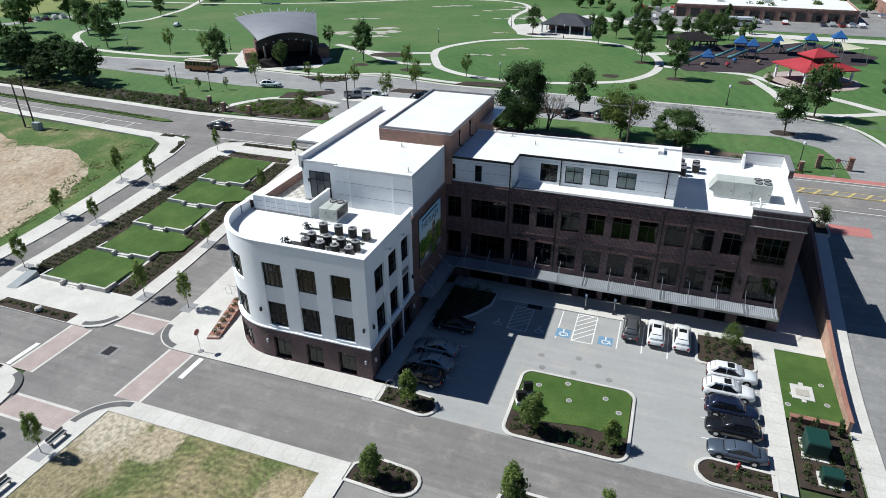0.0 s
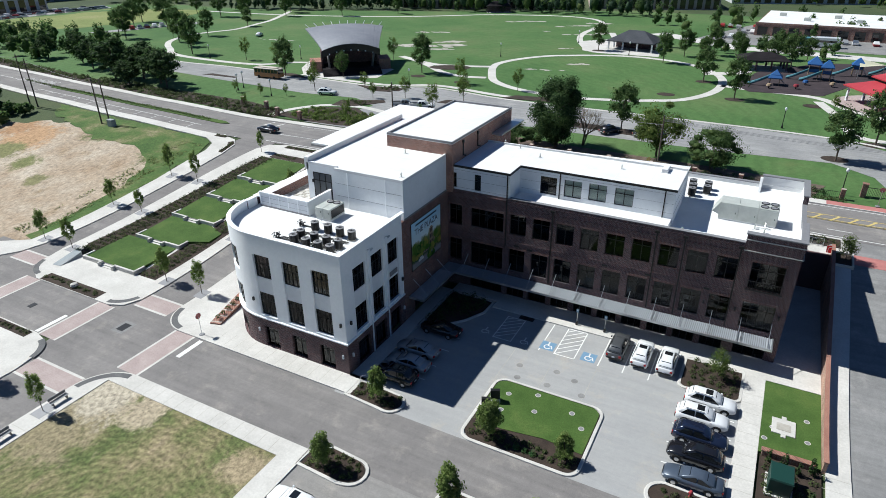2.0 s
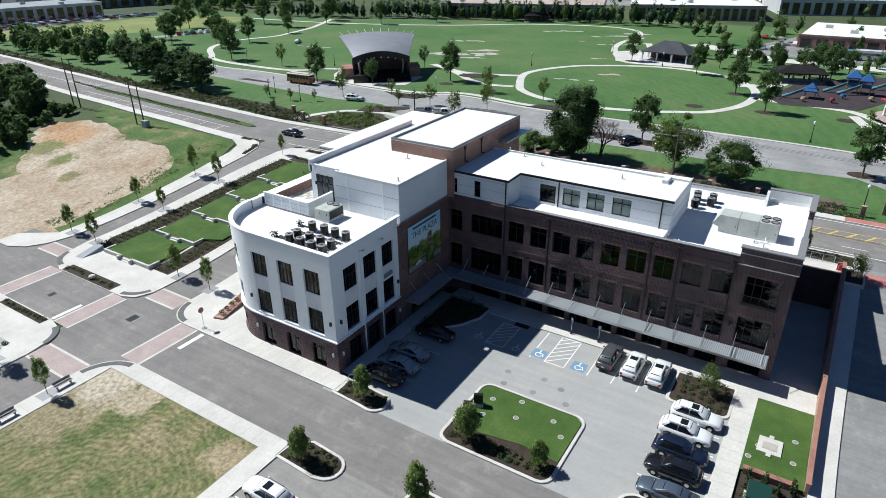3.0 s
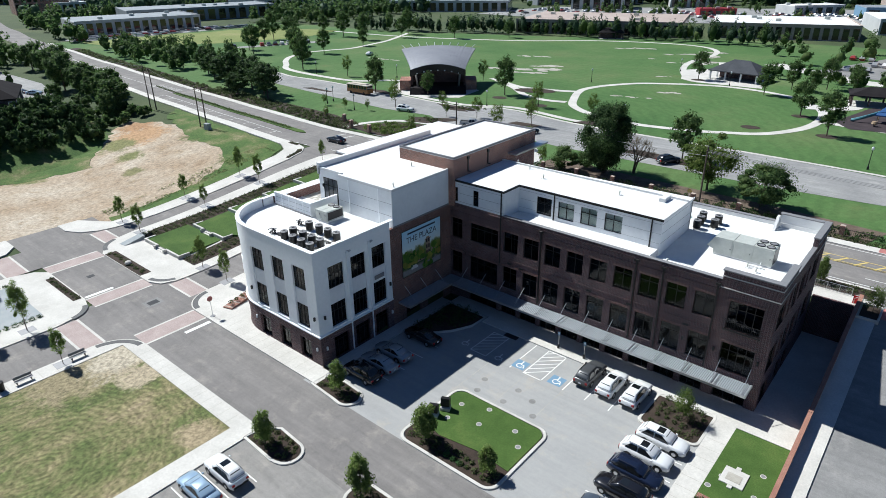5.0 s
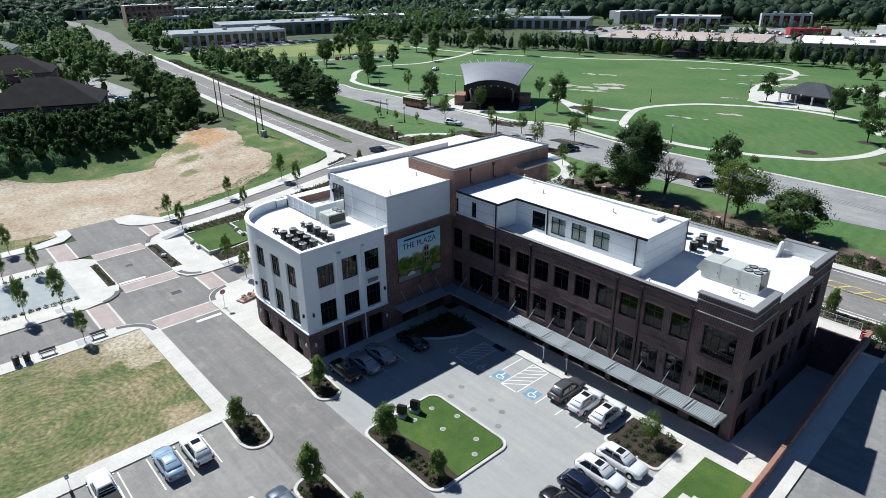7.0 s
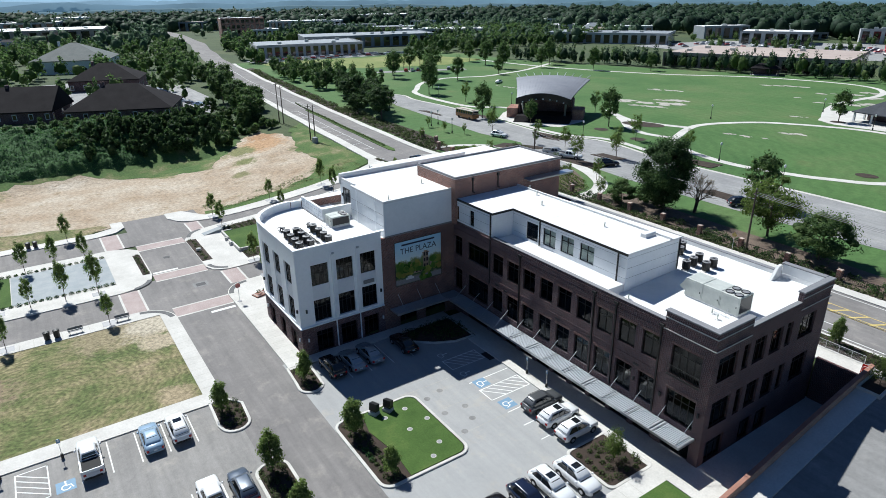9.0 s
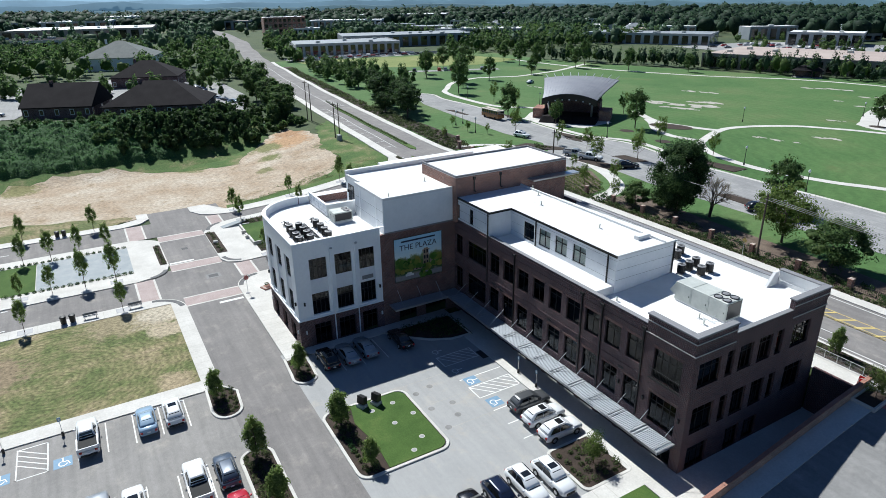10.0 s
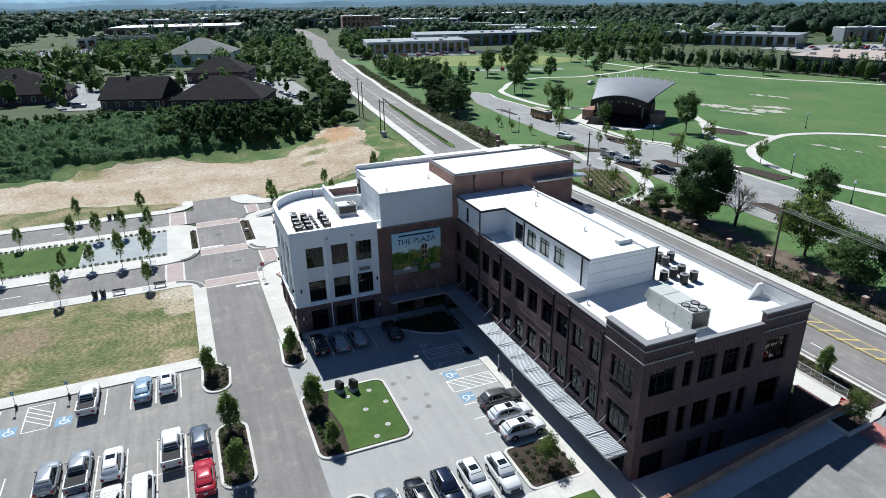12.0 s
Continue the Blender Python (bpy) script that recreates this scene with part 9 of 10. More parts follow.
def utility_box(x, y, w, d, h):
    th = thing("transformer", "green steel transformer cabinet on a concrete base", "cabinet", (x, y, 0.12))
    part("body", Geo().box(-w / 2, w / 2, -d / 2, d / 2, 0.1, h, 0.05), M["green_box"], th)
    part("lid", Geo().add([(-w / 2 - 0.05, -d / 2 - 0.05, h), (w / 2 + 0.05, -d / 2 - 0.05, h), (w / 2 + 0.05, d / 2 + 0.05, h), (-w / 2 - 0.05, d / 2 + 0.05, h), (-w / 2, -d / 2, h + 0.15), (w / 2, -d / 2, h + 0.15), (w / 2, d / 2, h + 0.05), (-w / 2, d / 2, h + 0.05)], [(3, 2, 1, 0), (4, 5, 6, 7), (0, 1, 5, 4), (1, 2, 6, 5), (2, 3, 7, 6), (3, 0, 4, 7)]), M["green_box"], th)
    part("base", Geo().box(-w / 2 - 0.2, w / 2 + 0.2, -d / 2 - 0.2, d / 2 + 0.2, -0.05, 0.1), M["kerb"], th, "pale concrete base")
    part("door", Geo().box(-w / 2 - 0.03, -w / 2, -d / 2 + 0.1, d / 2 - 0.1, 0.2, h - 0.1), M["green_box"], th)


utility_box(17.2, 47.9, 1.7, 2.2, 1.6)
utility_box(18.0, 44.6, 1.5, 1.2, 1.0)
th = thing("low_brick_wall", "low brick wall end beside the planting", "wall", (17.6, 51.35, 0.1), "", "structure")
part("wall", Geo().box(-1.9, 2.1, -0.2, 0.2, 0, 0.6), M["brick_red"], th)
part("cap", Geo().box(-2.0, 2.2, -0.27, 0.27, 0.6, 0.7, 0.02), M["brick_red"], th)
th = thing("fire_hydrant", "small red fire hydrant in a mulch bed", "hydrant", (10.9, 43.5, 0.12))
part("barrel", Geo().lathe([(0.16, 0), (0.12, 0.1), (0.12, 0.5), (0.16, 0.55), (0.1, 0.7), (0.03, 0.78)], 10), M["red_roof"], th)
part("nozzle", Geo().tube((-0.22, 0, 0.4), (0.22, 0, 0.4), 0.06), M["red_roof"], th)
cyp = tree("cypress", "small dark upright evergreen", 2.2, 0, 0.42, 0.1, "leaf_dark", 500, 0.14, 31, 16, 0.5, 3, 0.25, "evergreens", 0.04)
plant(cyp, [(16.2, 50.4), (17.4, 50.2), (18.6, 50.0), (19.6, 50.6), (19.5, 47.0, 0.8)])
# tree grates and small things on the plaza
for x, y in ((-49.6, 48.3), (-56.3, 48.5), (-56.1, 60.6), (-76.8, 49.0), (-76.2, 60.9), (-83.1, 60.9), (-75.0, 71.8), (-81.5, 71.9), (-83.5, 49.1), (-56.3, 74.5), (-46.6, 25.3), (-46.5, 13.4), (-57.6, 25.3), (-58.2, 12.6)):
    th = thing("tree_grate", "square dark iron tree grate in the pavement", "tree grate", (x, y, land(x, y) + 0.135), "tree grates")
    part("grate", Geo().add([(a, b, land(x, y + b) - land(x, y) + 0.004) for a, b in ((-0.75, -0.9), (0.75, -0.9), (0.75, 0.9), (-0.75, 0.9))], [(0, 1, 2, 3)]), M["coping"], th)


def bench(x, y, turn):
    th = thing("bench", "grey slatted bench on the pavement", "bench", (x, y, land(x, y) + 0.13))
    th.rotation_euler = (0, 0, radians(turn))
    for k in range(4):
        part("slat", Geo().box(-0.9, 0.9, -0.25 + k * 0.13, -0.15 + k * 0.13, 0.42, 0.46), M["coping"], th)
    for s in (-0.7, 0.7):
        part("leg", Geo().box(s - 0.03, s + 0.03, -0.25, 0.25, 0, 0.42), M["black"], th)
    part("back", Geo().box(-0.9, 0.9, 0.26, 0.3, 0.5, 0.85), M["coping"], th)


bench(-46.2, 21.2, 90)
bench(-46.4, 26.9, 90)


def bike_rack(x, y, turn):
    th = thing("bike_rack", "grey steel hoop bicycle rack", "bike rack", (x, y, land(x, y) + 0.13))
    th.rotation_euler = (0, 0, radians(turn))
    for k in (-0.4, 0.4):
        g = Geo()
        pts = [(-0.4, k, 0), (-0.4, k, 0.6)] + [(-0.4 * math.cos(a), k, 0.6 + 0.3 * math.sin(a)) for a in np.linspace(0.3, 2.84, 6)] + [(0.4, k, 0.6), (0.4, k, 0)]
        for p, q in zip(pts, pts[1:]):
            g.tube(p, q, 0.03, n=6)
        part("hoop", g, M["steel"], th)


bike_rack(-20.9, 43.0, 30)
bike_rack(-46.6, 52.5, 90)
bike_rack(20.4, 86.4, 0)


# gate and steps at the street corner
def corner_steps():
    th = thing("corner_steps", "short flight of concrete steps at the street corner", "steps", (19.4, 86.6, 4.2))
    for k in range(4):
        part("step", Geo().box(-1.6 + k * 0.35, 1.2, -0.8, 0.8, 0.0 if k == 0 else k * 0.17 - 0.02, 0.17 + k * 0.17, 0.01), M["kerb"], th)


corner_steps()


def guard_rail():
    th = thing("guard_rail", "low galvanised mesh rail beside the street bed", "railing", (13.0, 87.75, land(16, 87.75) + 0.13))
    for i in range(6):
        part("post", Geo().tube((i * 1.3, 0, 0), (i * 1.3, 0, 1.0), 0.03, n=6), M["steel"], th)
    for z in (0.1, 0.98):
        part("rail", Geo().tube((0, 0, z), (6.5, 0, z), 0.025, n=6), M["steel"], th)
    for i in range(65):
        part("bar", Geo().box(i * 0.1 - 0.006, i * 0.1 + 0.006, -0.006, 0.006, 0.1, 0.98), M["steel"], th)


guard_rail()
th = thing("folding_sign", "red and white folding sign on the pavement", "sign", (20.2, 86.4, land(20.2, 86.4) + 0.14))
for s in (-1, 1):
    part("panel", Geo().add([(-0.35, s * 0.25, 0), (0.35, s * 0.25, 0), (0.35, s * 0.03, 0.9), (-0.35, s * 0.03, 0.9), (-0.35, s * 0.28, 0), (0.35, s * 0.28, 0), (0.35, s * 0.06, 0.9), (-0.35, s * 0.06, 0.9)], [(0, 1, 2, 3), (7, 6, 5, 4), (0, 4, 5, 1), (2, 6, 7, 3), (1, 5, 6, 2), (0, 3, 7, 4)]), M["lamp_red"] if s < 0 else M["paint_white"], th)
th = thing("park_gate", "black metal gate with brick piers at the park drive", "gate", (27.0, 108.6, P0))
for s in (-1, 1):
    part("pier", Geo().box(s * 2.2 - 0.35, s * 2.2 + 0.35, -0.35, 0.35, 0, 2.0).box(s * 2.2 - 0.42, s * 2.2 + 0.42, -0.42, 0.42, 2.0, 2.15, 0.04), M["brick_red"], th, "brick pier")
g = Geo().box(-1.85, 1.85, -0.04, 0.04, 1.5, 1.58).box(-1.85, 1.85, -0.04, 0.04, 0.15, 0.22)
for i in range(19):
    g.box(-1.8 + i * 0.2 - 0.015, -1.8 + i * 0.2 + 0.015, -0.02, 0.02, 0.15, 1.55)
part("leaf", g, M["black"], th, "black metal gate leaf")


# ---- houses, far town, woods ----
def house(x, y, w, d, wall, peak, turn, wall_mat, roof_mat, label, windows=6, gable=False):
    th = thing("house", label, "house", (x, y, land(x, y) - 0.2))
    th.rotation_euler = (0, 0, radians(turn))
    part("wall", Geo().box(-w / 2 + 0.5, w / 2 - 0.5, -d / 2 + 0.5, d / 2 - 0.5, 0, wall), wall_mat, th)
    if gable:
        g = Geo().add([(-w / 2, -d / 2, wall), (w / 2, -d / 2, wall), (w / 2, d / 2, wall), (-w / 2, d / 2, wall), (-w / 2, 0, peak), (w / 2, 0, peak), (-w / 2, -d / 2, wall - 0.3), (w / 2, -d / 2, wall - 0.3), (w / 2, d / 2, wall - 0.3), (-w / 2, d / 2, wall - 0.3)], [(0, 1, 5, 4), (2, 3, 4, 5), (1, 2, 5), (3, 0, 4), (6, 7, 1, 0), (7, 8, 2, 1), (8, 9, 3, 2), (9, 6, 0, 3), (9, 8, 7, 6)])
        part("roof", g, roof_mat, th)
    else:
        part("roof", hip_roof(Geo(), -w / 2, w / 2, -d / 2, d / 2, wall, peak), roof_mat, th)
    for s in (-1, 1):
        for i in range(windows):
            u = -w / 2 + 1.6 + (w - 3.2) * i / max(1, windows - 1)
            wd = part("window", Geo().box(u - 0.6, u + 0.6, s * (d / 2 - 0.5) - 0.06, s * (d / 2 - 0.5) + 0.06, 1.0, 2.7), M["lamp_white"], th, "white framed window")
            part("pane", Geo().box(u - 0.45, u + 0.45, s * (d / 2 - 0.5) - 0.08, s * (d / 2 - 0.5) + 0.08, 1.15, 2.55), M["car_glass"], wd)
    for i in range(3):
        v = -d / 2 + 2.0 + (d - 4) * i / 2
        wd = part("window", Geo().box(w / 2 - 0.56, w / 2 - 0.44, v - 0.6, v + 0.6, 1.0, 2.7), M["lamp_white"], th, "white framed window")
        part("pane", Geo().box(w / 2 - 0.55, w / 2 - 0.42, v - 0.45, v + 0.45, 1.15, 2.55), M["car_glass"], wd)
    part("chimney", Geo().box(-w * 0.2, -w * 0.2 + 0.9, -0.45, 0.45, peak - 1.5, peak + 0.6), wall_mat, th)


L1 = "brick office house with a large dark shingle hip roof"
house(-180, 23.4, 20, 19, 3.4, 9.2, 68, M["brick"], M["shingle"], "brick office house with a dark shingle gable roof", 5, True)
house(-167.3, 48.3, 29, 21, 3.4, 9.4, 69, M["brick"], M["shingle"], L1, 7)
house(-237, 53, 25, 20, 4.2, 9.6, 72, M["brick"], M["shingle"], L1, 6)
house(-316, 50, 33, 30, 6, 13.0, 72, M["panel"], M["green_roof"], "pale office house with a grey-green hip roof", 8)
house(-209, -12, 24, 20, 3.4, 9.0, 85, M["brick"], M["shingle"], L1, 6)
house(-236, -22, 26, 20, 3.6, 9.0, 85, M["brick"], M["shingle"], L1, 6)
drape("office_car_park", [(-250, -8), (-195, -6), (-178, 0), (-176, 9), (-188, 12), (-194, 30), (-186, 36), (-182, 60), (-176, 66), (-186, 78), (-215, 84), (-262, 84), (-262, 30)], M["asphalt_pale"], 0.05, label="pale asphalt car park between the office houses", category="car park")
M["far_grass"] = patch_mat("yellow_green_grass", [(0.3, (0.15, 0.19, 0.055)), (0.5, (0.2, 0.23, 0.075)), (0.7, (0.26, 0.26, 0.11))], 0.05, 1.0, 0.3)
drape("far_field", rough([(-322, 140), (-276, 140), (-262, 175), (-246, 215), (-256, 250), (-312, 236), (-318, 190)], 1.5, 6), M["far_grass"], 0.03, label="mown yellow-green field behind the park", category="field")
drape("far_car_park", [(-243, 171), (-237, 170), (-221, 212), (-227, 214)], M["asphalt_pale"], 0.04, label="pale car park behind the park lawn", category="car park")


def block(x, y, w, d, h, turn, wall_mat, roof_mat, label, bays=10, storeys=1, parapet=0.6):
    """A far flat-roofed building with its openings and roof units."""
    th = thing("commercial_building", label, "building", (x, y, land(x, y) - 0.3))
    th.rotation_euler = (0, 0, radians(turn))
    part("wall", Geo().box(-w / 2, w / 2, -d / 2, d / 2, 0, h), wall_mat, th)
    part("roof", Geo().box(-w / 2 + 0.3, w / 2 - 0.3, -d / 2 + 0.3, d / 2 - 0.3, h, h + 0.1), roof_mat, th)
    part("parapet", Geo().box(-w / 2 - 0.1, w / 2 + 0.1, -d / 2 - 0.1, -d / 2 + 0.25, h, h + parapet), wall_mat, th)
    part("parapet", Geo().box(w / 2 - 0.25, w / 2 + 0.1, -d / 2 + 0.25, d / 2, h, h + parapet), wall_mat, th)
    sh = h / storeys
    for k in range(storeys):
        for i in range(bays):
            u = -w / 2 + w * (i + 0.5) / bays
            part("window", Geo().box(u - w / bays * 0.32, u + w / bays * 0.32, -d / 2 - 0.08, -d / 2 + 0.1, k * sh + 0.6, (k + 1) * sh - 0.9), M["car_glass"], th)
        for i in range(max(2, int(d / w * bays))):
            n = max(2, int(d / w * bays))
            v = -d / 2 + d * (i + 0.5) / n
            part("window", Geo().box(w / 2 - 0.1, w / 2 + 0.08, v - d / n * 0.3, v + d / n * 0.3, k * sh + 0.6, (k + 1) * sh - 0.9), M["car_glass"], th)
    rng = random.Random(int(abs(x)))
    for i in range(max(2, int(w / 14))):
        u, v = rng.uniform(-0.42, 0.42) * w, rng.uniform(-0.35, 0.35) * d
        part("roof_unit", Geo().box(u - 1.2, u + 1.2, v - 0.9, v + 0.9, h + 0.1, h + 1.3, 0.1), M["unit"], th)


M["tan_roof"] = surf("tan_roof_gravel", (0.36, 0.29, 0.26), (0.45, 0.38, 0.34), 0.9, 0.05, 1.0, 0.15, 0.0)
M["pale_wall"] = surf("pale_render", (0.42, 0.43, 0.44), (0.52, 0.53, 0.53), 0.8, 0.1, 1.0, 0.1, 0.0)
M["blue_roof"] = surf("blue_grey_roof", (0.2, 0.225, 0.25), (0.28, 0.305, 0.33), 0.7, 0.1, 1.0, 0.1, 0.0)
block(-364, 186, 66, 42, 7.2, 78, M["pale_wall"], M["blue_roof"], "long pale commercial building with dark bays", 14)
block(-402, 250, 96, 46, 7.8, 74, M["blue_roof"], M["blue_roof"], "long blue-grey commercial building", 14)
block(-545, 201, 36, 30, 17, 79, M["brick_red"], M["roof"], "four-storey brick office block with a white roof", 9, 4)
block(-640, 300, 80, 45, 9, 60, M["pale_wall"], M["roof"], "far pale building with a white roof", 12)
block(-700, 400, 110, 60, 11, 55, M["tan_roof"], M["roof"], "far tan building with a white roof", 14, 2)
block(-140, 337, 82, 56, 6.5, 17, M["tan_roof"], M["tan_roof"], "long low shopping building with a tan roof", 18)
block(-60, 366, 62, 50, 6.5, 17, M["tan_roof"], M["roof"], "long low shopping building with a pale roof", 16)
block(10, 420, 80, 50, 7, 17, M["pale_wall"], M["roof"], "long low shopping building with a white roof", 16)
block(-300, 400, 90, 40, 7, 30, M["pale_wall"], M["blue_roof"], "long low commercial building", 14)
block(30, 293, 62, 46, 4.4, -3, M["brick_red"], M["roof"], "low brick shop with a white roof", 12)
block(104, 300, 60, 46, 4.6, -3, M["brick_red"], M["roof"], "low brick shop with a white roof", 9)
block(-600, 45, 110, 70, 8, 80, M["tan_roof"], M["roof"], "far low warehouse with a white roof", 12)
block(-760, 20, 120, 80, 9, 80, M["pale_wall"], M["roof"], "far low warehouse with a white roof", 10)
block(-880, 60, 120, 70, 9, 80, M["pale_wall"], M["roof"], "far low warehouse with a white roof", 10)
block(-470, 10, 60, 40, 7, 80, M["pale_wall"], M["shingle"], "far low building with a dark roof", 10)
block(-120, 450, 22, 16, 4.5, 30, M["red_roof"], M["red_roof"], "small red shop far off", 5)
block(-20, 480, 50, 30, 7, 20, M["paint_blue"], M["blue_roof"], "blue shop building far off", 6)
block(-210, 470, 44, 30, 8, 25, M["pale_wall"], M["roof"], "small far shop with a white roof", 6)
block(-420, 330, 70, 36, 8, 50, M["pale_wall"], M["roof"], "far pale building with a white roof", 10)
for x, y, t in ((-330, 420, 30), (-380, 470, 50), (-250, 560, 20), (-180, 600, 10), (-420, 560, 40), (-620, 480, 30), (-60, 620, 0), (-520, 420, 60), (-640, 620, 20), (-360, 640, 30), (60, 640, 10), (-470, 700, 50)):
    house(x, y, 24, 16, 4, 8.5, t, M["pale_wall"], M["blue_roof"] if (x % 3) else M["tan_roof"], "far house with a pitched roof among trees", 4)
drape("shop_car_park", [(-260, 380), (-180, 375), (-60, 410), (40, 470), (90, 450), (100, 540), (-60, 540), (-250, 460)], M["asphalt_pale"], 0.06, label="wide car park in front of the shops", category="car park")
drape("east_car_park", [(-22, 250), (20, 245), (120, 240), (120, 320), (-5, 300)], M["asphalt_new"], 0.05, label="dark asphalt car park behind the park", category="car park")
drape("back_street", ribbon([(-35, 262), (-5, 240), (40, 234), (140, 228)], 8), M["concrete"], 0.06, label="pale concrete street behind the playground", category="road")
drape("town_car_park", [(-340, 138), (-324, 138), (-316, 236), (-332, 242)], M["asphalt_pale"], 0.05, label="car park before the long pale building", category="car park")
rng = random.Random(9)
far_cars("far_car", [(x + rng.uniform(-0.5, 0.5), y, 60) for x, y in [(-334 + i * 0.3 + k * 7, 142 + i * 2.9) for i in range(32) for k in range(2)] if rng.random() < 0.75], "rows of cars in a far car park")
far_cars("far_car", [(-240 + i * 3.2 + rng.uniform(-0.4, 0.4), 395 + k * 12 + i * 0.9, 60) for i in range(90) for k in range(4) if rng.random() < 0.45], "rows of cars before the far shops")
far_cars("far_car", [(-15 + i * 3.0, 262 + k * 14, 90) for i in range(40) for k in range(3) if rng.random() < 0.4], "rows of cars in the car park behind the park")
far_cars("far_car", [(-239 + i * 1.1, 173 + i * 2.9, 150) for i in range(13) if rng.random() < 0.5], "cars parked behind the park lawn")


def forest(name, spots, leaf, label, n=110, size=1.2, seed=3, wide=0.42, core=0.45):
    """A wood: every tree an uneven dense crown set with leaf clumps, down to low branches; one object."""
    rng = np.random.default_rng(seed)
    bv, bf = cube_ball()
    vs, fs, k = [], [], 0
    for x, y, h in spots:
        z = land(x, y)
        r = h * wide * rng.uniform(0.75, 1.2)
        pts, away = crown_points(n, 12, r * 0.8, h * 0.46, h * 0.49, rng, 0.5, 0.24)
        v, f = leaf_quads(pts + np.array([x, y, z]), size, rng, away)
        vs.append(v), fs.append(f + k)
        k += len(v)
        if core:
            b = bv * rng.uniform(0.65, 1.2, (len(bv), 1)) * np.array([r * core * 1.15, r * core * 1.15, h * 0.46 * core * 1.2]) + np.array([x, y, z + h * 0.42])
            vs.append(b), fs.append(bf + k)
            k += len(b)
    tagged(new(name, fast_mesh(name, np.concatenate(vs), np.concatenate(fs), M[leaf])), label, "trees", "", "stuff")


def strew(n, test, x0, x1, y0, y1, h0, h1, seed):
    rng = random.Random(seed)
    out = []
    while len(out) < n:
        x, y = rng.uniform(x0, x1), rng.uniform(y0, y1)
        if test(x, y):
            out.append((x, y, rng.uniform(h0, h1)))
    return out


# broad trees by the road bend
clump = tree("broad_tree", "large dark-green broadleaf tree by the road", 10.5, 0, 5.0, 1.6, "leaf_dark", 3600, 0.48, 41, 52, 0.1, 9, 0.21, "roadside trees", 0.25, 1.1)
plant(clump, [(-137, 117, 1.0), (-146, 119, 1.0), (-154, 116, 1.05), (-131, 114, 0.85), (-162, 121, 0.9), (-143, 112, 0.8), (-172, 122, 0.8), (-184, 127, 0.9), (-152, 124, 0.8), (-176, 134, 0.6), (-203, 128, 0.7)], 0.08)
clump2 = tree("roadside_tree", "dense green tree at the edge of the bare lot", 11, 0, 4.6, 0.8, "leaf_wood", 3400, 0.48, 42, 50, 0.15, 8, 0.22, "roadside trees", 0.2, 1.05)
plant(clump2, [(-153, 81, 0.9), (-160, 83, 1.0), (-167, 82, 1.0), (-149, 77, 0.65), (-158, 74, 0.7), (-180, 84, 1.0), (-188, 86, 1.1), (-196, 84, 1.2), (-172, 88, 1.0), (-215, 90, 1.1), (-182, 76, 0.7), (-246, 92, 1.2)], 0.1)
# thicket between the bare lot and the houses
rng = random.Random(12)
thick = [(rng.uniform(-149, -133), rng.uniform(33, 68)) for _ in range(150)]
forest("thicket", [(x, y, rng.uniform(2.4, 5.6)) for x, y in thick], "leaf_dark", "dark thicket of young trees", 300, 0.55, 5, 0.42)
under = [(rng.uniform(-158, -140), rng.uniform(28, 84)) for _ in range(200)]
forest("scrub", [(x, y, rng.uniform(1.5, 3.2)) for x, y in under], "leaf_wood", "scrub and bushes before the houses", 180, 0.5, 6, 0.7)
def vine_cover():
    """Vines over a slope: a lumpy blanket set with many leaves."""
    def top(x, y):
        edge = smooth_step(0, 2.5, min(x + 158, (-130.5 if y > 2 else -124.5) + 1.5 * noise.noise((y * 0.3, 0, 0)) - x, 46 - y))
        b = 0.25 + 0.6 * noise.noise((x * 0.13, y * 0.13, 0)) + 1.3 * abs(noise.noise((x * 0.42, y * 0.42, 4))) + 0.5 * abs(noise.noise((x * 0.95, y * 0.95, 7)))
        return land(x, y) + 0.05 + edge * max(0.1, b * 1.6), edge
    g, nx, ny = Geo(), 60, 200
    for j in range(ny + 1):
        for i in range(nx + 1):
            x, y = -158 + i * 34.0 / nx, -66 + j * 112.0 / ny
            z, e = top(x, y)
            g.v.append((x, y, z if e > 0 else land(x, y) - 0.5))
    g.f = [(j * (nx + 1) + i, j * (nx + 1) + i + 1, (j + 1) * (nx + 1) + i + 1, (j + 1) * (nx + 1) + i) for j in range(ny) for i in range(nx)]
    th = thing("vine_cover", "thick green vines over a slope", "vines", (0, 0, 0), "", "stuff")
    part("blanket", g, M["vine_floor"], th, "dark green mat of stems", True)
    r = np.random.default_rng(8)
    p, d = [], []
    for x, y in zip(r.uniform(-157, -124, 52000), r.uniform(-65, 45, 52000)):
        z, e = top(x, y)
        if e <= 0.05:
            continue
        sx, sy = top(x + 0.3, y)[0] - z, top(x, y + 0.3)[0] - z
        p.append((x, y, z + r.uniform(0.0, 0.25))), d.append((-sx / 0.3, -sy / 0.3, 1.0))
    v, f = leaf_quads(np.array(p), 0.36, r, np.array(d), 0.5)
    part("leaves", fast_mesh("leaves", v, f, M["leaf_kudzu"]), None, th, "broad green vine leaves")


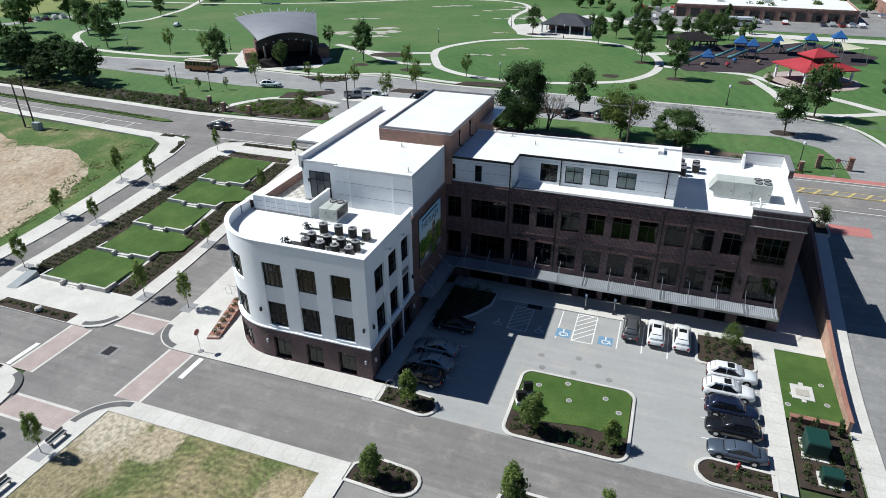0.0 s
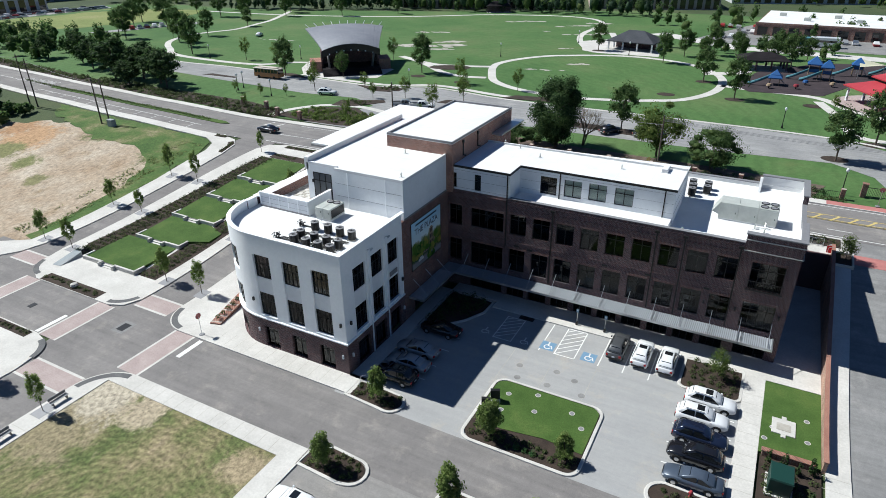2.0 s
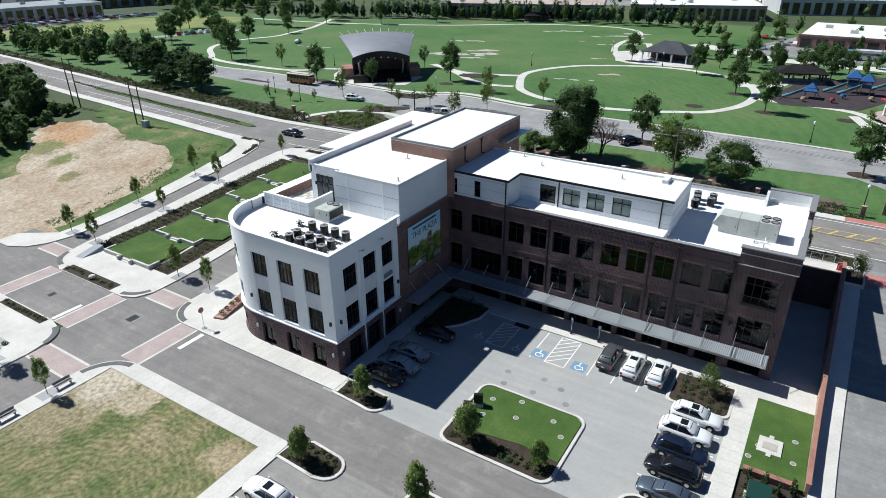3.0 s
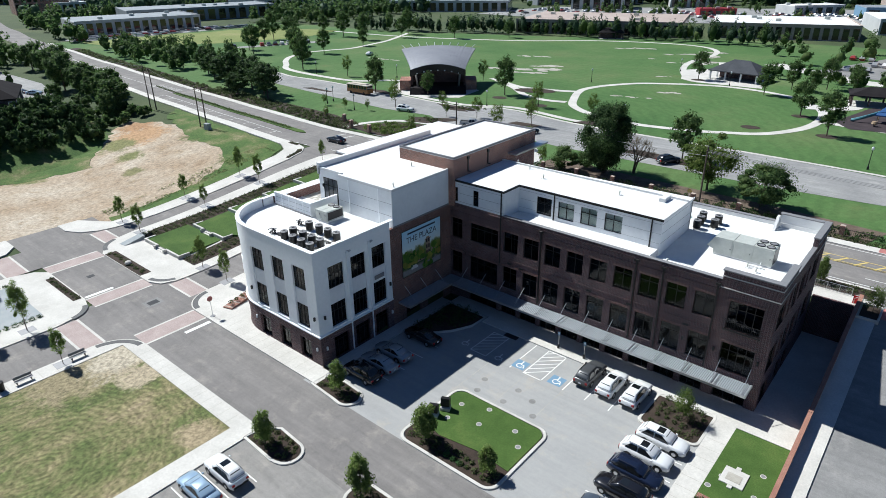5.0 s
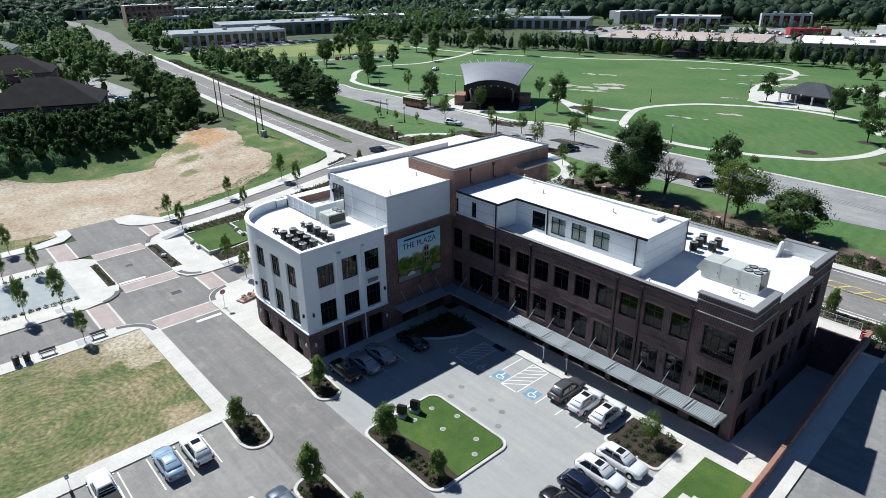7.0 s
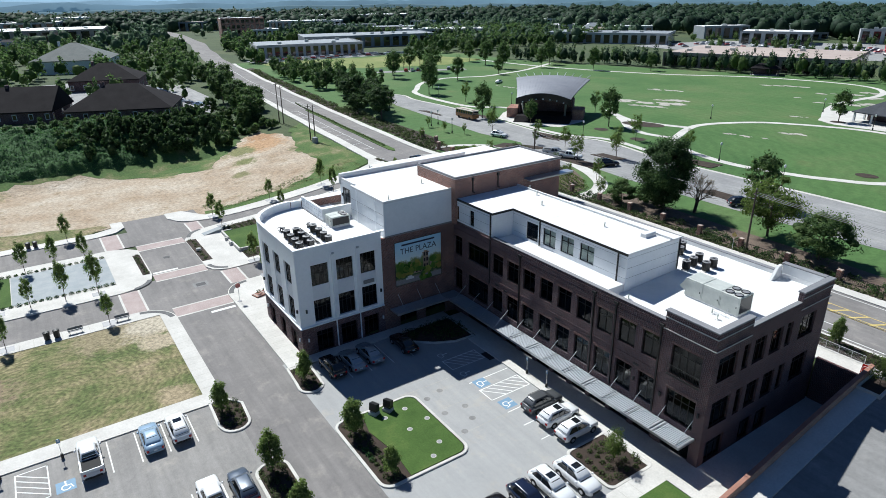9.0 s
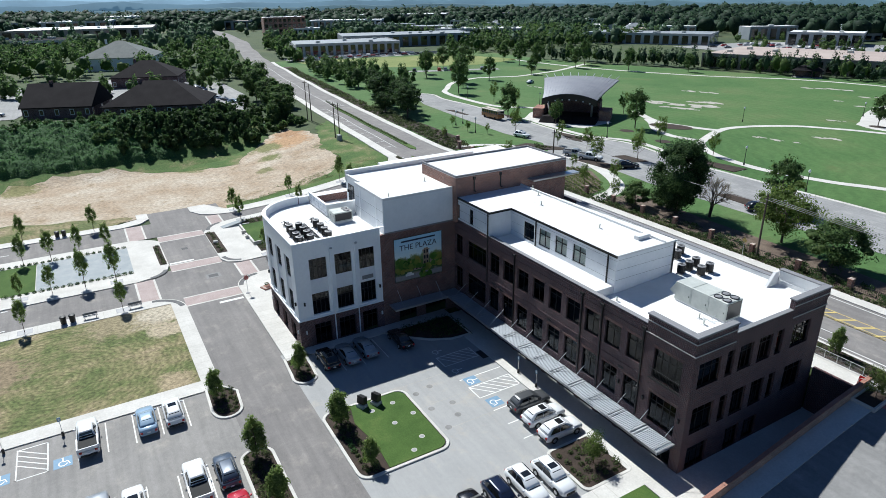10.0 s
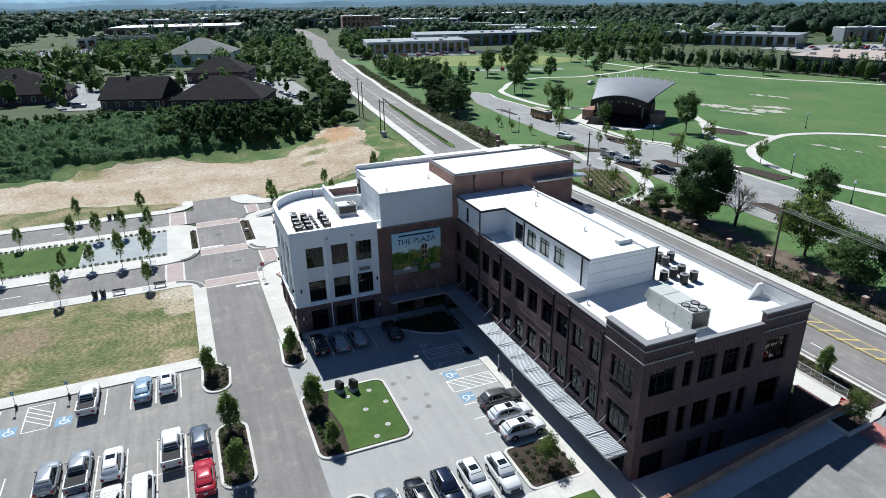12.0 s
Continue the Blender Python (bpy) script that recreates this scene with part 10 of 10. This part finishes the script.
M["vine_floor"] = patch_mat("vine_floor", [(0.3, (0.03, 0.07, 0.025)), (0.5, (0.045, 0.1, 0.033)), (0.7, (0.065, 0.13, 0.042))], 0.2, 3.0, 0.5)
vine_cover()
drape("vine_ground", [(-156, -70), (-124, -70), (-125, 0), (-131, 5), (-132, 30), (-136, 48), (-142, 62), (-150, 78), (-158, 60)], M["vine_floor"], 0.02, label="dark green undergrowth below the vines", category="undergrowth")
forest("hedgerow", [(rng.uniform(-160, -150), rng.uniform(-60, 32), rng.uniform(1.8, 3.4)) for _ in range(130)], "leaf_dark", "dark hedgerow before the houses", 170, 0.5, 9, 0.6)
# trees round the houses and the town
def town(x, y):
    d = math.hypot(x + 20, y - 60)
    if abs(y - 97 - bend(x)) < 13 and x > -640:
        return False
    return True


TOWN = []
rng2 = random.Random(61)
while len(TOWN) < 40:
    x, y = rng2.uniform(-900, 80), rng2.uniform(120, 780)
    w = rng2.uniform(18, 55)
    far = math.hypot(x + 20, y - 60)
    if 400 < far < 900 and y > 0.18 * -x + 60 and not (-470 < x < 110 and y < 470) and not (y - 0.25 * x > 600 and x > -420) and all(math.hypot(x - q[0], y - q[1]) > 0.8 * (w + q[2]) for q in TOWN):
        TOWN.append((x, y, w))
for i, (x, y, w) in enumerate(TOWN):
    block(x, y, w, w * rng2.uniform(0.45, 0.75), rng2.choice((4.5, 5.5, 7, 9)), rng2.uniform(20, 75), (M["pale_wall"], M["blue_roof"], M["pale_wall"], M["tan_roof"])[i % 4], (M["roof"], M["blue_roof"], M["roof"], M["tan_roof"], M["shingle"])[i % 5], "far town building with a flat roof among trees", 5)


def clear(x, y):
    """Free of roads, car parks and the larger far buildings."""
    if not town(x, y):
        return False
    for cx, cy, r in ((-364, 186, 46), (-402, 250, 58), (-325, 185, 34), (-325, 225, 30), (-300, 170, 34), (-290, 215, 42), (-545, 201, 28), (-316, 50, 24), (-600, 45, 55), (-760, 20, 60), (-880, 60, 60), (-265, 205, 42), (-280, 180, 34), (-425, -40, 34), (-395, -30, 26), (-368, -26, 24), (-534, -27, 40), (-485, -32, 36)):
        if math.hypot(x - cx, y - cy) < r:
            return False
    for cx, cy, w in TOWN:
        if -12 - w * 0.55 < (y - cy) < w * 0.5 and abs(x - cx) < w * 0.62 + 6:
            return False
    return True


forest("house_trees", [s for s in strew(620, clear, -430, -186, -120, 98, 7, 13, 21) if not (-268 < s[0] < -160 and -32 < s[1] < 84 and not (-204 < s[0] < -196 and s[1] < 32))], "leaf_wood", "green trees round the office houses", 130, 1.05, 22)
HOUSES = ((-180, 23.4), (-167.3, 48.3), (-237, 53), (-209, -12), (-236, -22))
forest("yard_trees", strew(55, lambda x, y: not (x > -218 and y > 54) and all(math.hypot(x - a, y - b) > 18 for a, b in HOUSES), -270, -184, -32, 88, 4, 9, 71), "leaf_wood", "trees between the office houses", 150, 0.75, 72)
forest("roadside_wood", strew(64, lambda x, y: clear(x, y) and y > 112 + bend(x), -330, -196, 108, 152, 5, 10, 23), "leaf_wood", "green trees beside the main road", 220, 0.75, 24)
edge = []
for i in range(150):
    x = -250 + i * 1.35
    edge.append((x + rng.uniform(-1.2, 1.2), 254 + (x + 250) * 0.3 + rng.uniform(-3, 12) + 10 * math.sin((x + 250) * 0.017), rng.uniform(6, 12.5)))
forest("park_edge_trees", edge[::3], "leaf_wood", "row of trees along the far edge of the park", 230, 0.62, 25, 0.34)
forest("park_edge_trees", edge[1::3] + edge[2::3], "leaf_pine", "dark row of pointed trees along the far edge of the park", 230, 0.62, 26, 0.3)
forest("park_edge_trees", [(-48 + rng.uniform(0, 120), 300 + rng.uniform(-40, 30), rng.uniform(5, 10)) for i in range(26)], "leaf_wood", "trees behind the pavilion", 230, 0.66, 27)
forest("park_edge_trees", [(-32 + rng.uniform(0, 60), 232 + rng.uniform(-8, 14), rng.uniform(3.5, 6.5)) for i in range(16)], "leaf_wood", "trees behind the pavilion", 230, 0.55, 28)
forest("shop_trees", strew(160, lambda x, y: True, -260, 90, 385, 540, 5, 8, 29), "leaf_wood", "small trees between rows of parked cars", 80, 0.8, 30)
# town trees far off take the leaf colour with haze in it
forest("town_trees", strew(850, clear, -900, -420, -250, 560, 8, 15, 31), "leaf_hazed", "trees of the town", 46, 2.0, 32, 0.42, 0.62)
forest("town_trees", strew(850, lambda x, y: clear(x, y) and not (-300 < x < 110 and y < 550), -520, 330, 270, 760, 8, 15, 33), "leaf_hazed", "trees of the town", 46, 2.0, 34, 0.42, 0.62)
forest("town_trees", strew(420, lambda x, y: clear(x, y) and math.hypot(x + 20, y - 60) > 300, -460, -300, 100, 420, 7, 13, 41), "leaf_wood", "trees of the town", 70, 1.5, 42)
forest("far_wood", strew(3400, lambda x, y: 720 < math.hypot(x, y) < 1080, -1080, 600, -250, 1080, 11, 18, 35), "leaf_pine", "distant woods", 24, 3.0, 36, 0.55, 0.75)
forest("far_wood", strew(1700, lambda x, y: 560 < y - 0.25 * x < 900, -420, 500, 450, 1000, 12, 20, 37), "leaf_pine", "dark woods behind the shops", 36, 2.4, 38, 0.45, 0.7)


drape("warehouse_car_park", [(-450, -72), (-395, -66), (-392, -8), (-420, -2), (-452, -20)], M["asphalt_pale"], 0.3, label="pale car park before the warehouses", category="car park")
rng = random.Random(19)
far_cars("far_car", [(-444 + k * 9 + rng.uniform(-0.4, 0.4), -62 + i * 3.0, 0) for k in range(6) for i in range(17) if rng.random() < 0.7], "rows of pale cars before the warehouses")


def ridges():
    """Blue ridges on the horizon, with haze put into their colour and glow."""
    # bluer, paler colour and stronger emission per ridge stand in for haze
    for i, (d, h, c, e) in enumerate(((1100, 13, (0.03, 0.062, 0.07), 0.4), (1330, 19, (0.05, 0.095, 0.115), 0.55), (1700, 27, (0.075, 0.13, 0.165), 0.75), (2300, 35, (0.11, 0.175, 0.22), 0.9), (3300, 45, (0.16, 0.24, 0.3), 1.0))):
        m, n, l, p = node_mat("haze_tinted_ridge")
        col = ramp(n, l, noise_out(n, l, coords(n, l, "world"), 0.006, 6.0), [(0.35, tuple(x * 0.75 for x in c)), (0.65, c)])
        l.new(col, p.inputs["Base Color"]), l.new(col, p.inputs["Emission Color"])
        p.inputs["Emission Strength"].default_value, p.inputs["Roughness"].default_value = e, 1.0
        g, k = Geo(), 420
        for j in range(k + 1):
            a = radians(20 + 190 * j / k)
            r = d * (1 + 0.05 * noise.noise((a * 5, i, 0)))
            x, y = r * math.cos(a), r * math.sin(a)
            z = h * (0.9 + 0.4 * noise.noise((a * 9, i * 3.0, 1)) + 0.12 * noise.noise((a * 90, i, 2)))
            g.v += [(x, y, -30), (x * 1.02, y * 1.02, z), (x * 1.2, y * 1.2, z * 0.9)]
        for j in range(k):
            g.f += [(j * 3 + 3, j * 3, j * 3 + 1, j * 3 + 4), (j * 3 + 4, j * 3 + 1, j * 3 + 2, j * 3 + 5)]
        tagged(part("backdrop", g, m, None, "", True), "wooded ridge on the horizon with blue haze in its colour and glow", "hills", "", "structure")


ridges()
